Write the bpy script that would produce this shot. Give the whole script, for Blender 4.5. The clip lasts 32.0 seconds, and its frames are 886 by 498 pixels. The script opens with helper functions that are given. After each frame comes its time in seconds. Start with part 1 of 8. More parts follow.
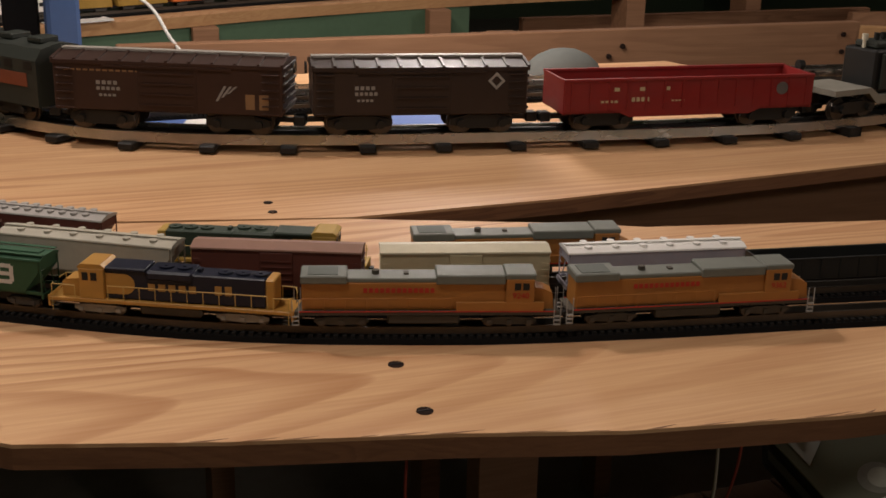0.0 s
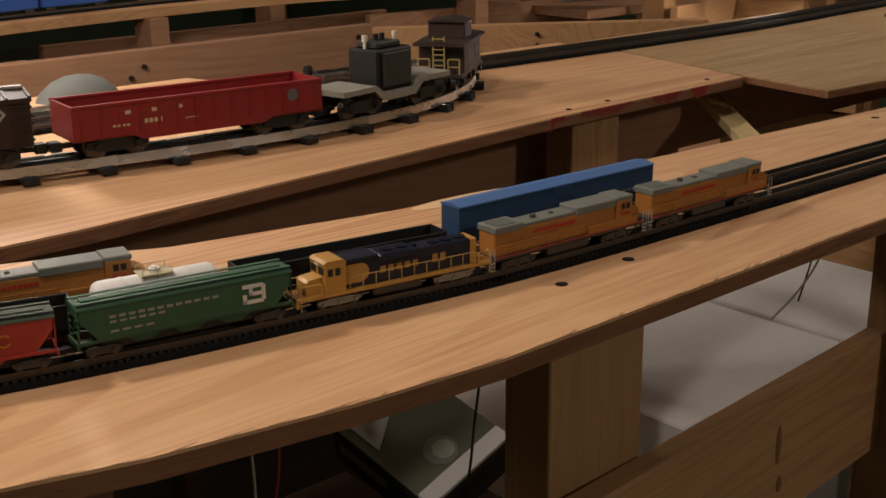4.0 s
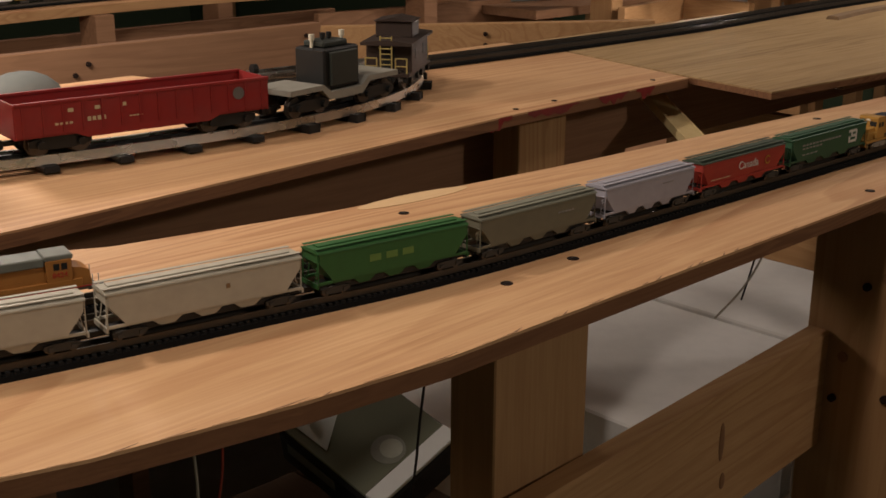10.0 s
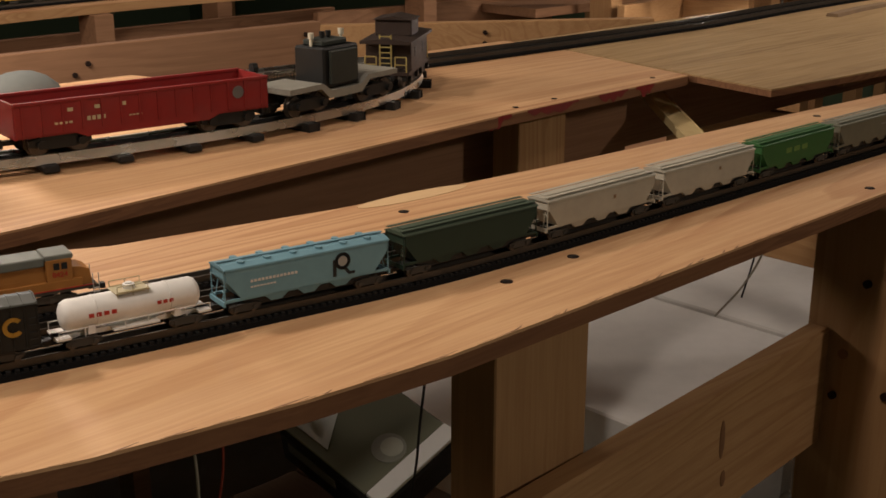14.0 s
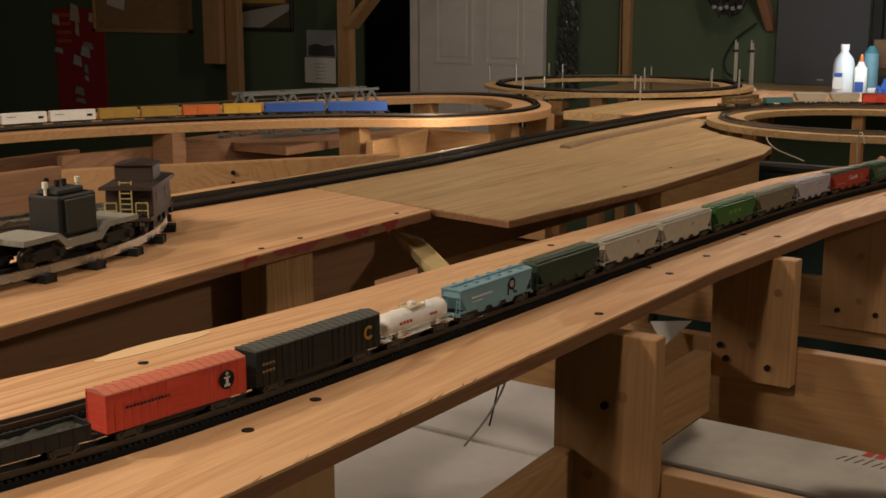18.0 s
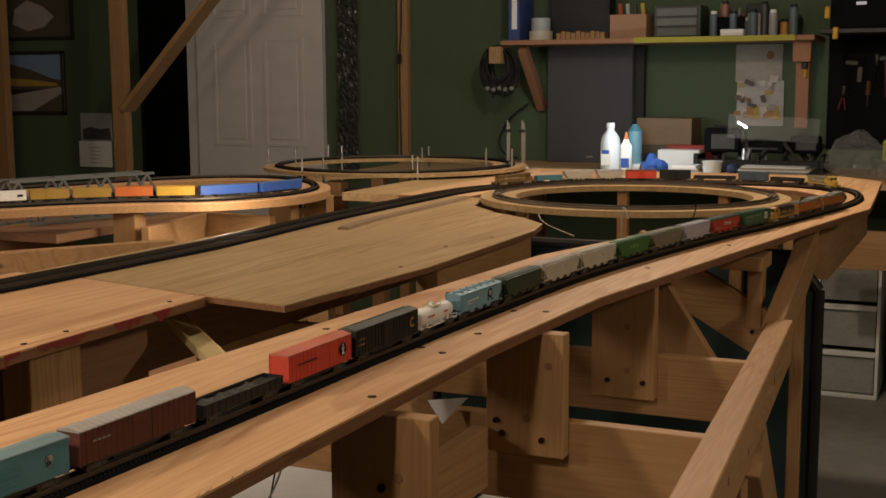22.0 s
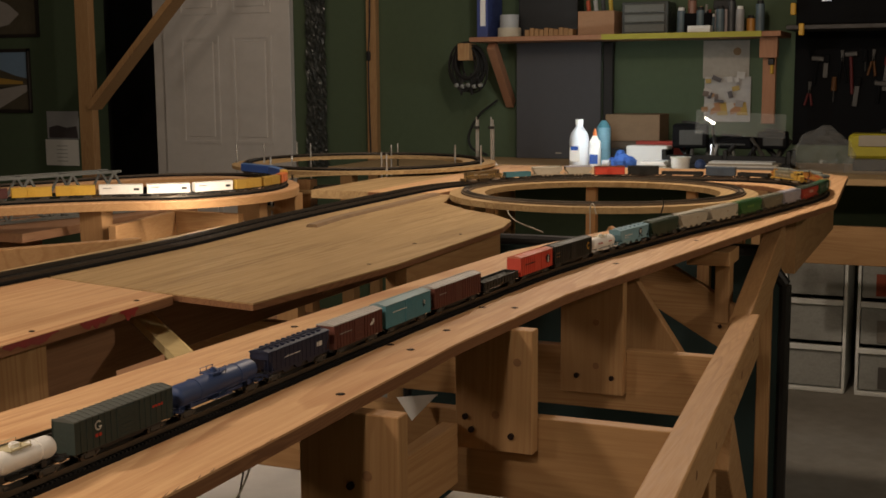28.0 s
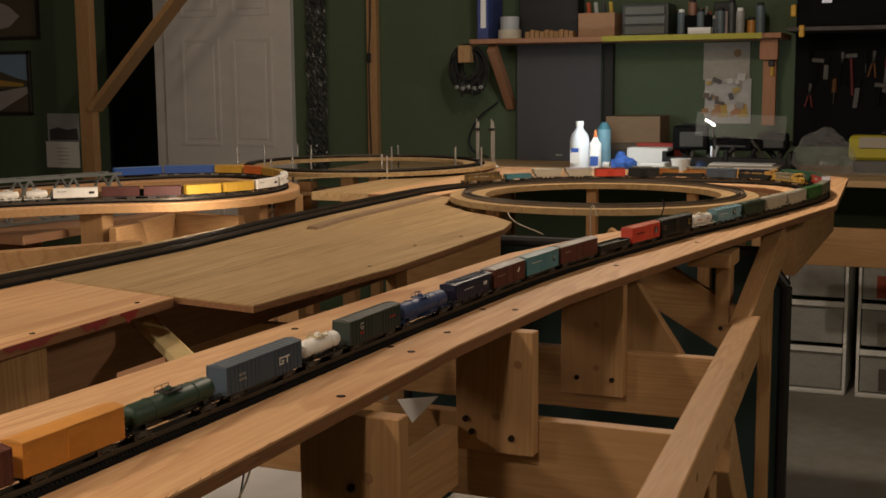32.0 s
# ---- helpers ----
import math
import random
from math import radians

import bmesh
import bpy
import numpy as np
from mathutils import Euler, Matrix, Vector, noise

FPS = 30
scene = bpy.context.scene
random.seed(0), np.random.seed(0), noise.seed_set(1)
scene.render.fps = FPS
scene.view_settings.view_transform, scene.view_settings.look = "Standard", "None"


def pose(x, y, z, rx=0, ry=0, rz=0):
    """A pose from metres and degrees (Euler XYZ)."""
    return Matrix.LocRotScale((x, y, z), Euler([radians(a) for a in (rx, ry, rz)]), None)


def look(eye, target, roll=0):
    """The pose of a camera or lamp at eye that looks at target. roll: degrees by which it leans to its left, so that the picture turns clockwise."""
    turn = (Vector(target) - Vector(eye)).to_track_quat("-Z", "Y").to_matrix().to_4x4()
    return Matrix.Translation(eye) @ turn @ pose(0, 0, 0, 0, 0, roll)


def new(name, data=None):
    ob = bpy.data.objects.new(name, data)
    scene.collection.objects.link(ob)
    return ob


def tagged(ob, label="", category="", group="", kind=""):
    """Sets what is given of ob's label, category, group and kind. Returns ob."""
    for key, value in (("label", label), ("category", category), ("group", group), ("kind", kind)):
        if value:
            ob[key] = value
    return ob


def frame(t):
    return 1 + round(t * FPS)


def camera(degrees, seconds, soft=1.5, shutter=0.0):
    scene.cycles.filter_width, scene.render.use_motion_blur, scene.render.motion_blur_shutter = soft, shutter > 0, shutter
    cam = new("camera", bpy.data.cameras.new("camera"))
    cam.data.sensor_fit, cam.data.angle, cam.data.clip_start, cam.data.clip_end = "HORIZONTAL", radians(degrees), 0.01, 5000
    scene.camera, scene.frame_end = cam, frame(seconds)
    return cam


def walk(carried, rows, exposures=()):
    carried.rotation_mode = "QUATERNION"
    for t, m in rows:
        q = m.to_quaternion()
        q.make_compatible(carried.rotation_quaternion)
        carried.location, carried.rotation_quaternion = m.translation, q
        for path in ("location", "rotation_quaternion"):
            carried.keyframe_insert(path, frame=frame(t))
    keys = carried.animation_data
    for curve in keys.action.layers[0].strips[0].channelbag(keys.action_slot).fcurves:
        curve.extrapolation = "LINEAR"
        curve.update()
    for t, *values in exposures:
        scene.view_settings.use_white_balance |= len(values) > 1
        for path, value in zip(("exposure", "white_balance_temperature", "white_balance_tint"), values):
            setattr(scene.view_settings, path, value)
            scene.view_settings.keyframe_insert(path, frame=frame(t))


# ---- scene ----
cam = camera(40.07, 32.0, 1.65)
PATH = [
    (0.0, -0.0468, 0.0541, 1.2838, -18.31, -1.29, -20.60),
    (0.5, -0.0422, 0.0521, 1.2840, -18.14, -1.05, -23.62),
    (1.0, -0.0381, 0.0502, 1.2843, -17.98, -0.83, -26.36),
    (1.5, -0.0328, 0.0473, 1.2845, -17.86, -0.53, -29.95),
    (2.0, -0.0282, 0.0444, 1.2846, -17.76, -0.28, -33.28),
    (2.5, -0.0241, 0.0414, 1.2848, -17.64, 0.05, -36.29),
    (3.0, -0.0211, 0.0391, 1.2850, -17.57, 0.20, -38.53),
    (3.5, -0.0188, 0.0372, 1.2851, -17.51, 0.38, -40.32),
    (4.0, -0.0169, 0.0355, 1.2851, -17.48, 0.46, -41.87),
    (4.5, -0.0154, 0.0340, 1.2852, -17.42, 0.56, -43.16),
    (6.5, -0.0146, 0.0333, 1.2851, -17.50, -0.28, -44.13),
    (7.0, -0.0145, 0.0332, 1.2851, -17.50, -0.21, -44.18),
    (8.0, -0.0147, 0.0334, 1.2851, -17.51, -0.21, -44.04),
    (9.0, -0.0146, 0.0333, 1.2851, -17.51, -0.17, -44.10),
    (10.0, -0.0146, 0.0334, 1.2850, -17.51, -0.24, -44.10),
    (11.0, -0.0146, 0.0333, 1.2851, -17.48, -0.14, -44.12),
    (12.0, -0.0144, 0.0332, 1.2850, -17.54, -0.06, -44.16),
    (12.5, -0.0148, 0.0336, 1.2849, -17.58, -0.01, -43.81),
    (13.0, -0.0149, 0.0337, 1.2849, -17.60, -0.08, -43.79),
    (13.5, -0.0148, 0.0336, 1.2849, -17.61, -0.06, -43.80),
    (14.0, -0.0145, 0.0333, 1.2849, -17.58, -0.08, -44.14),
    (14.5, -0.0126, 0.0312, 1.2853, -17.36, 0.10, -45.78),
    (15.0, -0.0099, 0.0280, 1.2859, -17.01, 0.18, -48.34),
    (15.5, -0.0093, 0.0257, 1.2885, -15.33, 0.14, -49.73),
    (17.5, -0.0066, 0.0187, 1.2935, -12.20, -0.02, -54.37),
    (18.0, -0.0060, 0.0169, 1.2946, -11.45, 0.03, -55.47),
    (18.5, -0.0054, 0.0149, 1.2958, -10.68, 0.10, -56.74),
    (19.0, -0.0049, 0.0133, 1.2966, -10.14, 0.10, -57.81),
    (19.5, -0.0039, 0.0111, 1.2972, -9.74, 0.16, -59.40),
    (20.0, -0.0031, 0.0091, 1.2978, -9.40, 0.15, -60.80),
    (20.5, -0.0023, 0.0069, 1.2985, -8.91, 0.18, -62.27),
    (21.0, -0.0018, 0.0052, 1.2991, -8.52, 0.17, -63.48),
    (21.5, -0.0014, 0.0036, 1.2997, -8.13, 0.23, -64.52),
    (22.0, -0.0010, 0.0020, 1.3002, -7.77, 0.25, -65.58),
    (22.5, -0.0005, 0.0004, 1.3005, -7.56, 0.23, -66.71),
    (23.0, -0.0002, -0.0001, 1.3004, -7.65, 0.29, -67.07),
    (23.5, -0.0000, -0.0001, 1.3001, -7.83, 0.36, -67.04),
    (24.0, 0.0000, 0.0000, 1.3000, -7.91, 0.36, -67.00),
    (25.0, 0.0000, 0.0000, 1.2999, -7.96, 0.39, -66.96),
    (27.5, 0.0000, -0.0001, 1.3000, -7.93, 0.43, -67.02),
    (28.0, 0.0000, -0.0000, 1.3000, -7.92, 0.41, -67.01),
    (29.0, 0.0000, -0.0001, 1.3000, -7.91, 0.43, -67.00),
    (30.0, -0.0000, -0.0001, 1.3001, -7.83, 0.44, -66.99),
    (31.0, -0.0000, -0.0001, 1.3001, -7.83, 0.43, -66.98),
    (32.0, -0.0000, -0.0001, 1.3001, -7.83, 0.44, -66.99),
]
EXPOSURE = [(0, -0.86, 6100, 11), (2, -0.76, 6150, 11), (4, -0.54, 6250, 11), (14, -0.46, 6400, 10), (18, -0.22, 6800, 9), (20, -0.20, 6950, 9), (32, -0.20, 6950, 9)]
walk(cam, [(t, pose(x, y, z, 90 + p, r, yaw)) for t, x, y, z, p, r, yaw in PATH], EXPOSURE)


# ---- light ----
def lamp(name, kind, where, power, color, size, target=None):
    data = bpy.data.lights.new(name, kind)
    data.energy, data.color = power, color
    if kind == "AREA":
        data.size = size
    else:
        data.shadow_soft_size = size
    ob = new(name, data)
    ob.matrix_world = look(where, target) if target else pose(*where)
    return ob


world = bpy.data.worlds.new("room_air")
scene.world = world
world.use_nodes = True
world.node_tree.nodes["Background"].inputs["Color"].default_value = (0.8, 0.62, 0.45, 1)
world.node_tree.nodes["Background"].inputs["Strength"].default_value = 0.003
WARM = (1.0, 0.85, 0.73)
lamp("bulb_over_camera", "POINT", (-0.25, 0.42, 2.05), 31, WARM, 0.06)
lamp("bulb_over_decks", "POINT", (-0.20, 1.15, 2.0), 40, WARM, 0.06)
lamp("bulb_over_back_table", "POINT", (1.25, 2.65, 2.2), 20, WARM, 0.06)
lamp("bulb_over_loop", "POINT", (2.75, 0.7, 2.1), 60, WARM, 0.06)
lamp("clamp_lamp_by_loop", "POINT", (2.08, 1.43, 1.08), 3.4, WARM, 0.05)
lamp("bulb_over_bench", "POINT", (4.3, 3.3, 2.25), 5, WARM, 0.06)
lamp("desk_lamp_over_back_track", "POINT", (0.42, 1.27, 1.32), 9, WARM, 0.05)
lamp("bulb_over_aisle", "POINT", (1.2, -1.3, 1.93), 35, WARM, 0.06)
lamp("bulb_by_bench", "POINT", (4.75, 1.80, 1.70), 2.7, (0.84, 0.92, 1.0), 0.05)
# unseen fill added before the bottles, well away from the desk lamp's tube
lamp("bottle_fill_light", "POINT", (4.86, 1.36, 1.16), 4.6, (0.74, 0.87, 1.0), 0.04)
scene.view_settings.exposure = 0.0


# ---- materials ----
def nodes_of(name):
    m = bpy.data.materials.new(name)
    m.use_nodes = True
    nt = m.node_tree
    return m, nt, nt.nodes["Principled BSDF"]


def link(nt, a, b):
    nt.links.new(a, b)


def tex_coords(nt, scale, rot=(0, 0, 0), kind="Object"):
    co = nt.nodes.new("ShaderNodeTexCoord")
    mp = nt.nodes.new("ShaderNodeMapping")
    mp.inputs["Scale"].default_value = scale
    mp.inputs["Rotation"].default_value = rot
    link(nt, co.outputs[kind], mp.inputs["Vector"])
    return mp.outputs["Vector"]


def noise_tex(nt, vec, scale, detail=4, rough=0.55, distort=0.0):
    n = nt.nodes.new("ShaderNodeTexNoise")
    n.inputs["Scale"].default_value, n.inputs["Detail"].default_value = scale, detail
    n.inputs["Roughness"].default_value, n.inputs["Distortion"].default_value = rough, distort
    link(nt, vec, n.inputs["Vector"])
    return n.outputs["Fac"]


def ramp(nt, fac, stops):
    r = nt.nodes.new("ShaderNodeValToRGB")
    els = r.color_ramp.elements
    while len(els) < len(stops):
        els.new(0.5)
    for e, (p, c) in zip(els, stops):
        e.position, e.color = p, (*c, 1) if len(c) == 3 else c
    link(nt, fac, r.inputs["Fac"])
    return r.outputs["Color"]


def mix(nt, fac, a, b, mode="MIX"):
    n = nt.nodes.new("ShaderNodeMix")
    n.data_type, n.blend_type = "RGBA", mode
    for sock, v in ((n.inputs["Factor"], fac), (n.inputs["A"], a), (n.inputs["B"], b)):
        if isinstance(v, (int, float)):
            sock.default_value = v
        elif isinstance(v, tuple):
            sock.default_value = (*v, 1)
        else:
            link(nt, v, sock)
    return n.outputs["Result"]


def bump(nt, bsdf, fac, strength, dist):
    b = nt.nodes.new("ShaderNodeBump")
    b.inputs["Strength"].default_value, b.inputs["Distance"].default_value = strength, dist
    link(nt, fac, b.inputs["Height"])
    link(nt, b.outputs["Normal"], bsdf.inputs["Normal"])


def wood(name, light, dark, axis="x", scale=1.0, contrast=0.5, rough=0.5, bands_n=22.0, flecks=0.0):
    """Sawn softwood or plywood: long cathedral bands, fine grain, stains."""
    m, nt, b = nodes_of(name)
    s = {"x": (0.6, 11, 11), "y": (11, 0.6, 11), "z": (11, 11, 0.6)}[axis]
    f = {"x": (14, 420, 420), "y": (420, 14, 420), "z": (420, 420, 14)}[axis]
    v = tex_coords(nt, tuple(k * scale for k in s))
    warp = noise_tex(nt, v, 0.55, 3, 0.5, 0.9)
    w = nt.nodes.new("ShaderNodeMath")
    w.operation = "MULTIPLY"
    link(nt, warp, w.inputs[0])
    w.inputs[1].default_value = bands_n
    saw = nt.nodes.new("ShaderNodeMath")
    saw.operation = "FRACT"
    link(nt, w.outputs[0], saw.inputs[0])
    bands = ramp(nt, saw.outputs[0], [(0.0, (0, 0, 0)), (0.45, (0.12, 0.12, 0.12)), (0.74, (0.8, 0.8, 0.8)), (0.88, (1, 1, 1)), (0.95, (0.75, 0.75, 0.75)), (1.0, (0, 0, 0))])
    fine = noise_tex(nt, tex_coords(nt, f), 1.0, 3, 0.6)
    blot = noise_tex(nt, tex_coords(nt, (3, 3, 3)), 1.3, 4, 0.6)
    mid = tuple(light[i] * (1 - contrast) + dark[i] * contrast for i in range(3))
    area = noise_tex(nt, tex_coords(nt, (2.2, 5, 5)), 1.0, 2, 0.5)
    fade = nt.nodes.new("ShaderNodeMath")
    fade.operation = "MULTIPLY"
    link(nt, bands, fade.inputs[0])
    link(nt, ramp(nt, area, [(0.36, (0.25, 0.25, 0.25)), (0.64, (1, 1, 1))]), fade.inputs[1])
    c = mix(nt, fade.outputs[0], light, mid)
    c = mix(nt, ramp(nt, fine, [(0.35, (0, 0, 0)), (0.75, (0.3, 0.3, 0.3))]), c, dark)
    c = mix(nt, ramp(nt, blot, [(0.35, (0, 0, 0)), (0.8, (0.4, 0.4, 0.4))]), c, mid)
    # pale and reddish heart streaks, long along the grain
    streak = noise_tex(nt, tex_coords(nt, tuple(k * 0.9 * scale for k in s)), 2.2, 5, 0.65, 0.5)
    c = mix(nt, ramp(nt, streak, [(0.42, (0, 0, 0)), (0.52, (0.26, 0.26, 0.26)), (0.75, (0.4, 0.4, 0.4))]), c, tuple(light[i] * 0.55 + dark[i] * 0.45 for i in range(3)))
    if flecks:
        # short dark dashes of the open grain
        fs = {"x": (9, 150, 150), "y": (150, 9, 150), "z": (150, 150, 9)}[axis]
        dash = noise_tex(nt, tex_coords(nt, fs), 1.0, 2, 0.5, 0.4)
        patch = noise_tex(nt, tex_coords(nt, (5, 9, 9)), 1.0, 2, 0.5)
        both_f = nt.nodes.new("ShaderNodeMath")
        both_f.operation = "MULTIPLY"
        link(nt, ramp(nt, dash, [(0.46, (0, 0, 0)), (0.60, (flecks,) * 3)]), both_f.inputs[0])
        link(nt, ramp(nt, patch, [(0.3, (0.15, 0.15, 0.15)), (0.62, (1, 1, 1))]), both_f.inputs[1])
        c = mix(nt, both_f.outputs[0], c, dark)
    rnd = nt.nodes.new("ShaderNodeObjectInfo")
    c = mix(nt, ramp(nt, rnd.outputs["Random"], [(0, (0, 0, 0)), (1, (0.3, 0.3, 0.3))]), c, mid)
    link(nt, c, b.inputs["Base Color"])
    link(nt, ramp(nt, fine, [(0.2, (rough - 0.08,) * 3), (0.8, (rough + 0.2,) * 3)]), b.inputs["Roughness"])
    b.inputs["Specular IOR Level"].default_value = 0.14
    bump(nt, b, fine, 0.25, 0.0008)
    return m


def paint(name, color, rough=0.45, dirt=0.25, metal=0.0, scale=120, spec=0.28):
    """Painted or plain surface with faint mottling and grime."""
    m, nt, b = nodes_of(name)
    n1 = noise_tex(nt, tex_coords(nt, (1, 1, 1)), scale, 4, 0.6)
    n2 = noise_tex(nt, tex_coords(nt, (1, 1, 2.5)), scale / 7, 3, 0.6)
    darker = tuple(k * 0.55 for k in color)
    c = mix(nt, ramp(nt, n1, [(0.35, (0, 0, 0)), (0.8, (dirt,) * 3)]), color, darker)
    grime = (0.09, 0.075, 0.06) if max(color) > 0.12 else tuple(k * 1.4 for k in color)
    c = mix(nt, ramp(nt, n2, [(0.4, (0, 0, 0)), (0.85, (dirt,) * 3)]), c, grime)
    link(nt, c, b.inputs["Base Color"])
    link(nt, ramp(nt, n2, [(0.3, (rough,) * 3), (0.8, (min(1, rough + 0.2),) * 3)]), b.inputs["Roughness"])
    b.inputs["Metallic"].default_value = metal
    b.inputs["Specular IOR Level"].default_value = spec
    bump(nt, b, n1, 0.12, 0.0006)
    return m


PAINTS = {}


def col(key, color=None, **kw):
    if key not in PAINTS:
        PAINTS[key] = paint(key, color, **kw)
    return PAINTS[key]


PLY = wood("plywood_pale", (0.685, 0.44, 0.235), (0.35, 0.16, 0.068), "x", 0.75, 0.85, 0.5, 30.0, 0.25)
PLY_FAR = wood("plywood_sanded", (0.46, 0.315, 0.155), (0.19, 0.115, 0.05), "x", 0.9, 0.6, 0.66, 12.0, 0.5)
# brown of the sawn edge, deepened to hold the shade on deck fronts
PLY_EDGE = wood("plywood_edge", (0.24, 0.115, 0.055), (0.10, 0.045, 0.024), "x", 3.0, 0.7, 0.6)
PINE_X = wood("pine_along_x", (0.45, 0.27, 0.125), (0.25, 0.12, 0.05), "x", 1.3, 0.62, 0.5, 26.0, 0.2)
PINE_Y = wood("pine_along_y", (0.45, 0.27, 0.125), (0.25, 0.12, 0.05), "y", 1.3, 0.62, 0.5, 26.0, 0.2)
PINE_Z = wood("pine_upright", (0.43, 0.258, 0.12), (0.24, 0.115, 0.048), "z", 1.3, 0.62, 0.5, 26.0, 0.2)
# redder copy of the pine, darkened for boards that lie in shade
SHADE_PINE = wood("shade_darkened_pine", (0.30, 0.165, 0.09), (0.17, 0.085, 0.045), "x", 1.2, 0.6, 0.55, 24.0, 0.3)
ROADBED = paint("black_foam_roadbed", (0.009, 0.0085, 0.008), 0.95, 0.2, spec=0.05)
TIES = paint("black_plastic_ties", (0.014, 0.013, 0.012), 0.7, 0.2, spec=0.15)
RAIL = paint("nickel_rail", (0.10, 0.085, 0.068), 0.45, 0.4, 0.9)
RAIL_O = paint("tinplate_rail", (0.70, 0.67, 0.62), 0.20, 0.15, 1.0)
BLACK = paint("black_plastic", (0.015, 0.014, 0.013), 0.45, 0.2)
STEEL = paint("zinc_steel", (0.5, 0.49, 0.47), 0.35, 0.2, 1.0)
SCREW = paint("dark_screw_hole", (0.022, 0.013, 0.010), 0.75, 0.2, spec=0.08)
WALL_GREEN = paint("green_wall_paint", (0.075, 0.105, 0.06), 0.75, 0.2, scale=30)
CONCRETE = paint("concrete_floor", (0.30, 0.275, 0.23), 0.7, 0.4, scale=18)
WHITE_PAINT = paint("white_door_paint", (0.62, 0.58, 0.54), 0.45, 0.12, scale=25)


# ---- mesh helpers ----
def box(bm, x0, x1, y0, y1, z0, z1, bevel=0.0):
    r = bmesh.ops.create_cube(bm, size=1.0)
    for v in r["verts"]:
        v.co = Vector(((x0 + x1) / 2 + v.co.x * (x1 - x0), (y0 + y1) / 2 + v.co.y * (y1 - y0), (z0 + z1) / 2 + v.co.z * (z1 - z0)))
    if bevel:
        edges = list({e for v in r["verts"] for e in v.link_edges})
        bmesh.ops.bevel(bm, geom=edges, offset=bevel, segments=1, affect="EDGES")
    return bm


def cyl(bm, a, b, r, seg=10, r2=None):
    a, b = Vector(a), Vector(b)
    d = b - a
    m = Matrix.Translation((a + b) / 2) @ d.to_track_quat("Z", "Y").to_matrix().to_4x4()
    bmesh.ops.create_cone(bm, cap_ends=True, segments=seg, radius1=r, radius2=r if r2 is None else r2, depth=d.length, matrix=m)
    return bm


def prism(bm, outline, z0, z1, bevel=0.0):
    """A plate with the plan outline, from z0 up to z1."""
    low = [bm.verts.new((x, y, z0)) for x, y in outline]
    top = [bm.verts.new((x, y, z1)) for x, y in outline]
    bm.faces.new(top)
    bm.faces.new(low[::-1])
    n = len(outline)
    for i in range(n):
        j = (i + 1) % n
        bm.faces.new((low[i], low[j], top[j], top[i]))
    bmesh.ops.recalc_face_normals(bm, faces=bm.faces)
    return bm


def profile(bm, yz, x0, x1):
    """A closed yz outline pushed along x."""
    a = [bm.verts.new((x0, y, z)) for y, z in yz]
    b = [bm.verts.new((x1, y, z)) for y, z in yz]
    bm.faces.new(a)
    bm.faces.new(b[::-1])
    n = len(yz)
    for i in range(n):
        j = (i + 1) % n
        bm.faces.new((a[i], b[i], b[j], a[j]))
    bmesh.ops.recalc_face_normals(bm, faces=bm.faces)
    return bm


def sidecut(bm, xz, y0, y1):
    """A closed xz outline pushed along y."""
    a = [bm.verts.new((x, y0, z)) for x, z in xz]
    b = [bm.verts.new((x, y1, z)) for x, z in xz]
    bm.faces.new(a)
    bm.faces.new(b[::-1])
    n = len(xz)
    for i in range(n):
        j = (i + 1) % n
        bm.faces.new((a[i], b[i], b[j], a[j]))
    bmesh.ops.recalc_face_normals(bm, faces=bm.faces)
    return bm


def ball(bm, c, r, sx=1, sy=1, sz=1, seg=14):
    m = Matrix.Translation(c) @ Matrix.Diagonal((sx, sy, sz, 1))
    bmesh.ops.create_uvsphere(bm, u_segments=seg, v_segments=max(6, seg // 2), radius=r, matrix=m)
    return bm


def beam(bm, a, b, w, h, roll_up=(0, 0, 1), bevel=0.0015):
    """A straight timber from a to b, w wide and h deep about its middle line."""
    a, b = Vector(a), Vector(b)
    d = (b - a)
    x = d.normalized()
    up = Vector(roll_up)
    if abs(x.dot(up)) > 0.98:
        up = Vector((0, 1, 0))
    y = up.cross(x).normalized()
    z = x.cross(y)
    r = bmesh.ops.create_cube(bm, size=1.0)
    mid = (a + b) / 2
    for v in r["verts"]:
        c = v.co.copy()
        v.co = mid + x * c.x * d.length + y * c.y * w + z * c.z * h
    if bevel:
        bmesh.ops.bevel(bm, geom=list({e for v in r["verts"] for e in v.link_edges}), offset=bevel, segments=1, affect="EDGES")
    return bm


def part(name, bm, material, parent=None, label="", smooth=False, kind=""):
    me = bpy.data.meshes.new(name)
    bm.to_mesh(me)
    bm.free()
    me.materials.append(material)
    if smooth:
        me.shade_smooth()
        me.set_sharp_from_angle(angle=radians(40))
    ob = new(name, me)
    if parent:
        ob.parent = parent
    return tagged(ob, label, kind=kind)


def thing(name, label, category, group="", m=None, kind=""):
    ob = new(name)
    ob.empty_display_size = 0.01
    tagged(ob, label, category, group, kind)
    if m is not None:
        ob.matrix_world = m
    return ob


def solid(name, bm, material, label, category="", group="", kind="", smooth=False):
    """A thing of one mesh."""
    ob = part(name, bm, material, None, label, smooth)
    return tagged(ob, label, category, group, kind)


def BM():
    return bmesh.new()


